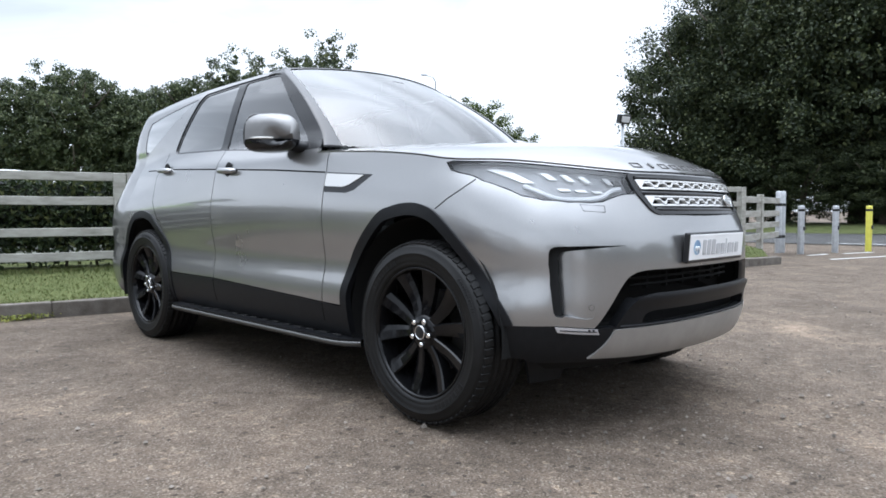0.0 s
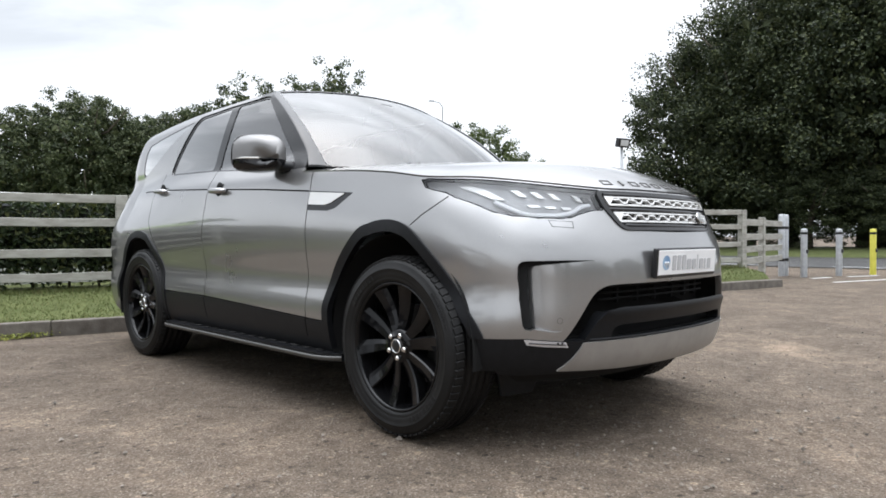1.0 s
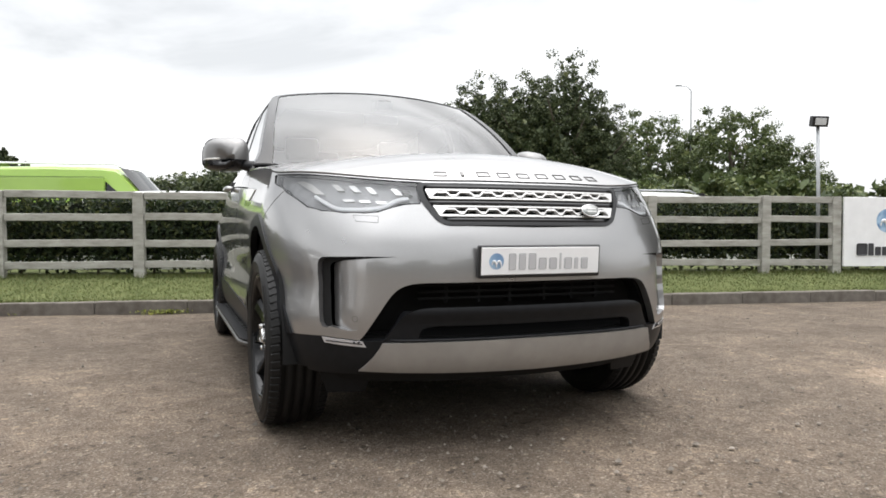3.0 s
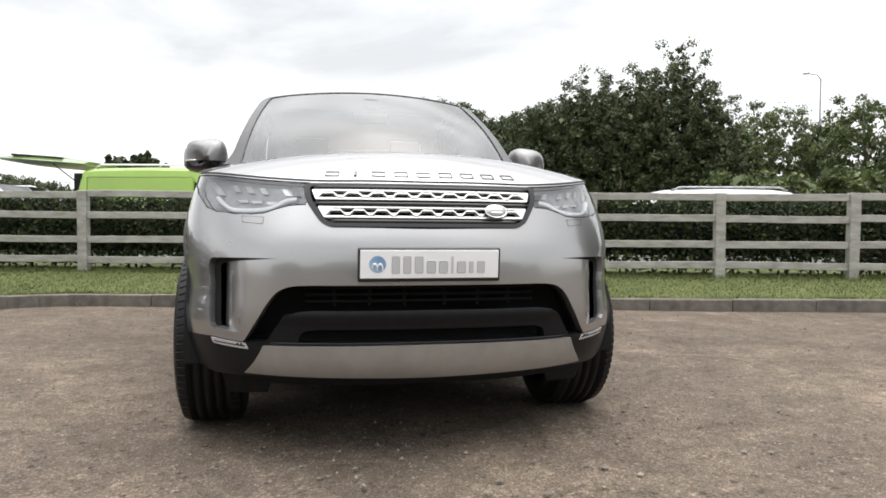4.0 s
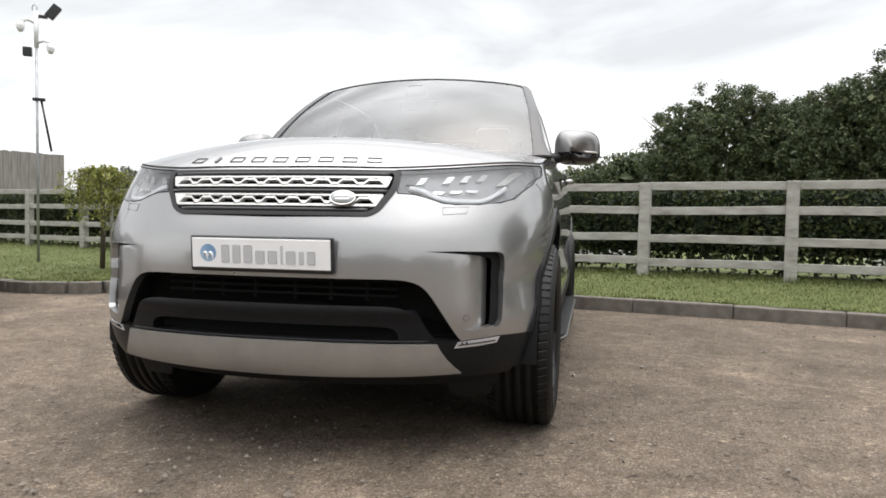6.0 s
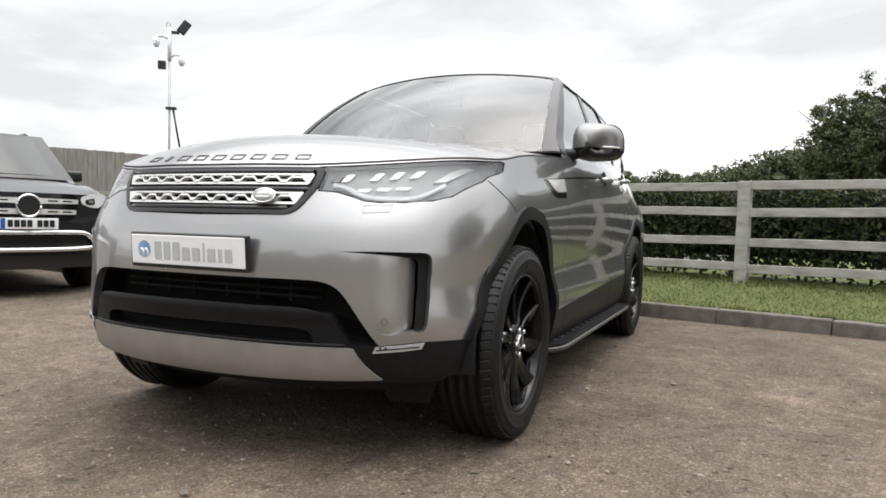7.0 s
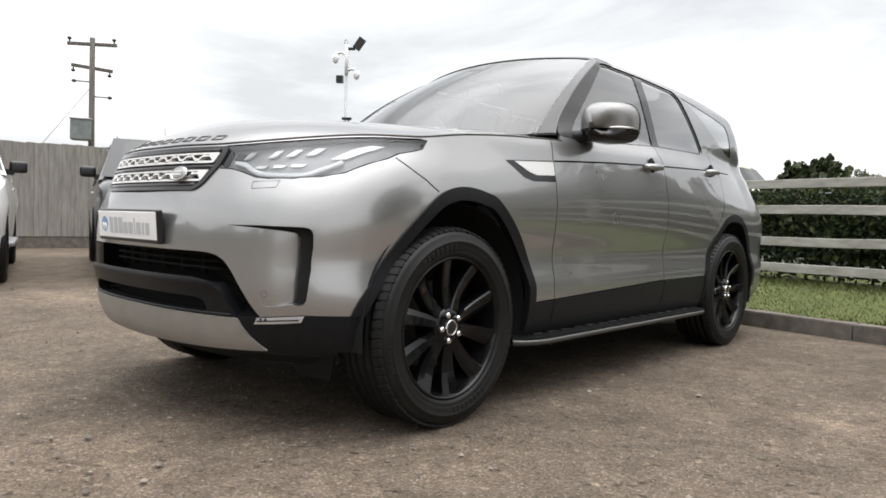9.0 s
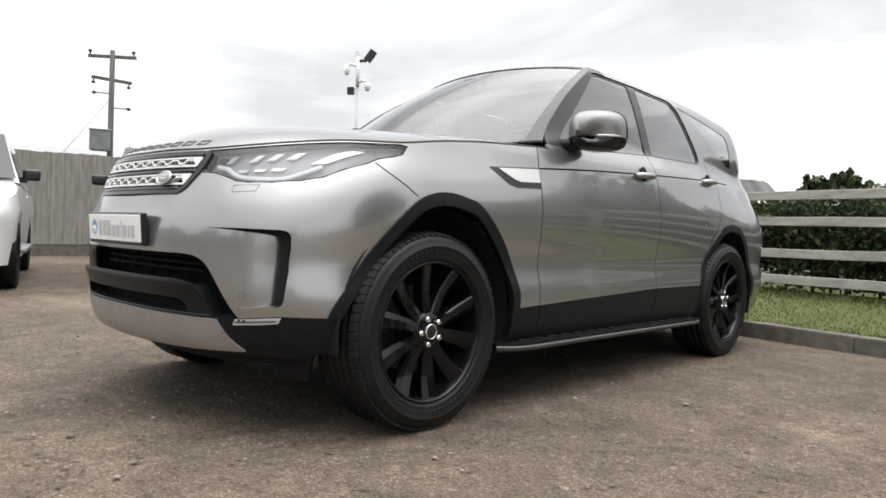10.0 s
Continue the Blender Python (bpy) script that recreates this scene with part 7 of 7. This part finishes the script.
def mirrored(poly):
    return poly + [(-x, z) for x, z in poly[::-1]]


on_pk("nose_panel", rounded(mirrored([(0.60, 1.055), (0.85, 1.045), (0.85, 0.50), (0.75, 0.44)]), 0.04, 3), M_pblack, 0.0, 0.10, pk, "black painted nose")
gb = on_pk("grille", rounded(mirrored([(0.44, 1.055), (0.505, 1.02), (0.51, 0.93), (0.45, 0.80), (0.40, 0.775)]), 0.03, 3), M_gloss, 0.012, 0.05, pk, "gloss black grille with silver bars")
for z in (0.975, 0.865):
    for s in (-1, 1):
        e0, e1 = (0.095, 0.475) if z > 0.9 else (0.09, 0.455)
        slots = [[(s * a, z - 0.007), (s * (a + 0.11), z - 0.007), (s * (a + 0.105), z + 0.008), (s * (a + 0.005), z + 0.008)] for a in (0.17, 0.315)]
        on_pk("grille_bar", [(s * e0, z - 0.028), (s * e1, z - 0.024), (s * (e1 + 0.004), z + 0.022), (s * e0, z + 0.028)], M_bright, 0.034, 0.02, gb, "bright silver bar", slots)
_rg = [(0.108 * math.cos(a), -0.066, 0.922 + 0.108 * math.sin(a)) for a in np.linspace(0, math.tau, 41)]
part("round_badge", tube(_rg, 0.012, 8), M_chrome, gb, "plain bright ring badge", True)
part("badge_disc", moved(lathe([(-0.055, 0.0), (-0.055, 0.1), (-0.02, 0.1)], 32, "y"), Matrix.Translation((0, 0, 0.922))), M_black, gb)
M_lampglow = material("lamp_silver_inside", (0.62, 0.63, 0.65), 0.2, 0.0, 1.0)
for s in (-1, 1):
    hp = [(s * x, z) for x, z in ((0.525, 0.995), (0.545, 1.035), (0.66, 1.062), (0.79, 1.07), (0.845, 1.045), (0.825, 0.975), (0.74, 0.915), (0.62, 0.925), (0.545, 0.955))]
    lp = on_pk("headlight", rounded(hp, 0.02, 3), M_lampglow, 0.004, 0.03, pk, "clear bright headlight")
    cp_ = [(s * x, z) for x, z in ((0.575, 0.965), (0.585, 1.0), (0.685, 1.02), (0.695, 0.955), (0.62, 0.945))]
    on_pk("lamp_core", rounded(cp_, 0.012, 3), M_gloss, 0.010, 0.004, lp, "dark projector surround")
    on_pk("lamp_projector", [(s * x, z) for x, z in ((0.61, 0.970), (0.615, 0.997), (0.665, 1.003), (0.668, 0.968))], M_chrome, 0.014, 0.004, lp)
    fp = [(s * x, z) for x, z in ((0.575, 0.56), (0.60, 0.74), (0.66, 0.79), (0.80, 0.79), (0.825, 0.70), (0.80, 0.56), (0.70, 0.52))]
    fr = on_pk("fog_surround", rounded(fp, 0.04, 3), M_blk, 0.006, 0.03, pk, "black fog lamp surround")
    fm = Matrix.Translation((s * 0.705, 0.135, 0.665)) @ Matrix.Rotation(s * radians(25), 4, "Z")
    part("fog_lamp", moved(lathe([(-0.025, 0.0), (-0.025, 0.034), (-0.012, 0.046), (0.02, 0.05)], 24, "y"), fm), M_lampglow, fr, "round clear fog lamp", True)
    part("fog_ring", moved(tube([(0.055 * math.cos(a), -0.02, 0.055 * math.sin(a)) for a in np.linspace(0, math.tau, 25)], 0.007, 6), fm), M_chrome, fr, "chrome ring", True)
    part("roof_rail", tube([(s * 0.63, 2.1, 1.80), (s * 0.63, 2.25, 1.855), (s * 0.63, 3.3, 1.86), (s * 0.63, 3.5, 1.80)], 0.018, 8), M_galv, pk, "grey roof rail", True)
    part("arch_moulding", tube([(s * 0.955, 0.92 + 0.47 * math.cos(a), 0.385 + 0.47 * math.sin(a)) for a in np.linspace(-0.1, math.pi + 0.1, 21)], 0.022, 6), M_blk, pk, "black wheel arch edge", True)
on_pk("bumper_mouth", rounded(mirrored([(0.52, 0.755), (0.56, 0.70), (0.57, 0.545)]), 0.02, 2), M_blk, 0.004, 0.03, pk, "black bumper mouth")
def pk_line(pts):
    return [tuple(pk_nose(x, z) + pk_nose_n(x, z) * 0.045) for x, z in pts]


_half = [(0.0, 0.655), (0.30, 0.655), (0.50, 0.650), (0.58, 0.625), (0.655, 0.555), (0.67, 0.520), (0.63, 0.495), (0.50, 0.485), (0.30, 0.48), (0.0, 0.48)]
_loop2 = smooth_loop(_half + [(-x, z) for x, z in _half[::-1][1:-1]], 3)
part("bumper_loop", tube(pk_line(_loop2 + _loop2[:1]), 0.026, 8), M_pchrome, pk, "chrome bumper loop", True)
on_pk("lower_panel", rounded(mirrored([(0.57, 0.475), (0.585, 0.44), (0.50, 0.42)]), 0.01, 2), M_blk, 0.02, 0.03, pk, "dark lower bumper panel")
pl = part("number_plate", box(-0.26, 0.26, -0.095, -0.08, 0.69, 0.80, 0.003, 1), M_white, pk, "white number plate with blue band")
part("plate_band", box(-0.255, -0.215, -0.0965, -0.094, 0.693, 0.797), material("plate_blue", (0.02, 0.07, 0.30), 0.4), pl)
letter_bars((0.045,) * 4, (1,) * 4, -0.195, 0.71, 0.07, 0.012, Matrix.Translation((0, -0.0962, 0)), M_black, pl, "plate_bar")
letter_bars((0.045,) * 3, (1,) * 3, 0.065, 0.71, 0.07, 0.012, Matrix.Translation((0, -0.0962, 0)), M_black, pl, "plate_bar")

_sh = bmesh.new()
_sh.faces.new([_sh.verts.new(p) for p in ((-0.12, 1.455, 1.335), (0.20, 1.455, 1.335), (0.19, 1.64, 1.52), (-0.11, 1.64, 1.52))])
part("price_sheet", moved(_sh, Matrix.Translation((0.12, -0.012, 0.022))), M_greyprint, pk, "pale paper sheet behind the windscreen")
part("aerial", tube([(0.1, 3.3, 1.80), (0.1, 3.42, 2.15)], 0.005, 5), M_black, pk, "thin black roof aerial")

# white double-cab beside it
wp = parked("white_pickup", facing(-5.25, -0.83, -17), "white pickup parked with its nose to the car park", "pickup", M_pwhite, 5.2, 1.90, 1.12, 1.2, 1.78, 1.3, 1.95, 3.5, 3.8, (0.92, 4.05), 0.38, bed=1.18)
part("side_step", box(0.84, 0.98, 1.5, 3.4, 0.36, 0.41, 0.015), M_alloy, wp, "bright side step")

# green panel van with raised tailgate, seen over the hedge
_vd = math.degrees(FENCE_A)
_vn = Vector((-4.35, 11.55, 0)) + FENCE_D * 4.6
vn = parked("panel_van", facing(_vn.x, _vn.y, _vd), "lime green panel van with its tailgate raised, behind the hedge", "van", M_plime, 4.6, 1.84, 1.15, 1.2, 1.98, 1.45, 2.15, 4.5, 4.58, (0.9, 3.75), 0.33)
for s in (-1, 1):
    part("roof_bar", tube([(s * 0.6, 2.1, 1.98), (s * 0.6, 2.2, 2.04), (s * 0.6, 4.2, 2.05), (s * 0.6, 4.3, 1.99)], 0.018, 8), M_white, vn, "white roof bar", True)
    part("blank_panel", box(s * 0.83 - 0.012, s * 0.83 + 0.012, 2.3, 4.35, 1.28, 1.80, 0.03, 2), M_plime, vn, "lime green blanked window")
# solid slab, no opening: the load space's shade is put into its dark colour
part("load_shade_slab", box(-0.74, 0.74, 4.50, 4.66, 0.6, 1.88, 0.02), M_dark, vn, "dark slab coloured as the shaded load space")
def tailgate_rows():
    rows = []
    for i in range(13):
        t = i / 12
        y = 1.75 * t
        k = math.sin(math.pi * (0.08 + 0.87 * t)) ** 0.5
        rows.append([(0, y, 0.12 * k), (0.5, y, 0.10 * k), (0.76 * (0.8 + 0.2 * k), y, 0.0), (0.5, y, -0.08 * k), (0, y, -0.09 * k)])
    return rows


gate = loft(tailgate_rows(), M_plime_shaded, "tailgate", vn, "raised lime green tailgate")
gate.matrix_basis = Matrix.Translation((0, 4.5, 2.06)) @ Matrix.Rotation(radians(4), 4, "X")
part("tailgate_glass", moved(box(-0.6, 0.6, 0.5, 1.5, 0.07, 0.115, 0.02), Matrix.Translation((0, 4.5, 2.05)) @ Matrix.Rotation(radians(4), 4, "X")), M_dimglass, vn, "dark tailgate glass")
for s in (-1, 1):
    part("gas_strut", tube([(s * 0.68, 4.55, 1.65), (s * 0.68, 5.1, 2.06)], 0.012, 6), M_black, vn)

# cars seen by their roofs over the hedge
def estate(x, y, mat, label, rails=None, H=1.55, tailgate=False, deg=None, L=4.6):
    c = parked("estate", facing(x, y, _vd if deg is None else deg), label, "car", mat, L, 1.82, 0.92, 0.98, H, 1.1, 1.95, L - 0.5, L - 0.12, (0.85, L - 1.0), 0.33)
    if rails:
        for s in (-1, 1):
            part("roof_rail", tube([(s * 0.62, 2.0, H), (s * 0.62, 2.12, H + 0.05), (s * 0.62, L - 0.9, H + 0.05), (s * 0.62, L - 0.75, H - 0.01)], 0.016, 8), rails, c, "pale roof rail", True)
    if tailgate:
        part("tailgate", moved(box(-0.62, 0.62, 0.0, 1.25, -0.035, 0.035, 0.03, 3), Matrix.Translation((0, L - 0.5, H)) @ Matrix.Rotation(radians(15), 4, "X")), mat, c, "raised black tailgate", True)
        part("tailgate_lip", moved(box(-0.58, 0.58, 1.15, 1.35, -0.12, 0.03, 0.03, 3), Matrix.Translation((0, L - 0.5, H)) @ Matrix.Rotation(radians(15), 4, "X")), mat, c, "", True)
    return c


def ahead(x, y, d):
    return (x + FENCE_D.x * d, y + FENCE_D.y * d)


estate(*ahead(-6.0, 10.3, 2.7), M_psilver, "silver estate with pale roof rails parked behind the hedge", M_white, 1.56)
estate(*ahead(-0.55, 8.55, 2.3), M_pwhite, "white estate parked close behind the hedge", None, 1.45)
estate(*ahead(6.85, 7.15, 2.6), M_pwhite, "white estate with roof bars parked behind the hedge", M_galv, 1.53)
estate(*ahead(-8.75, 13.25, 4.2), M_pblack, "black estate with its tailgate raised behind the hedge", None, 1.74, True)
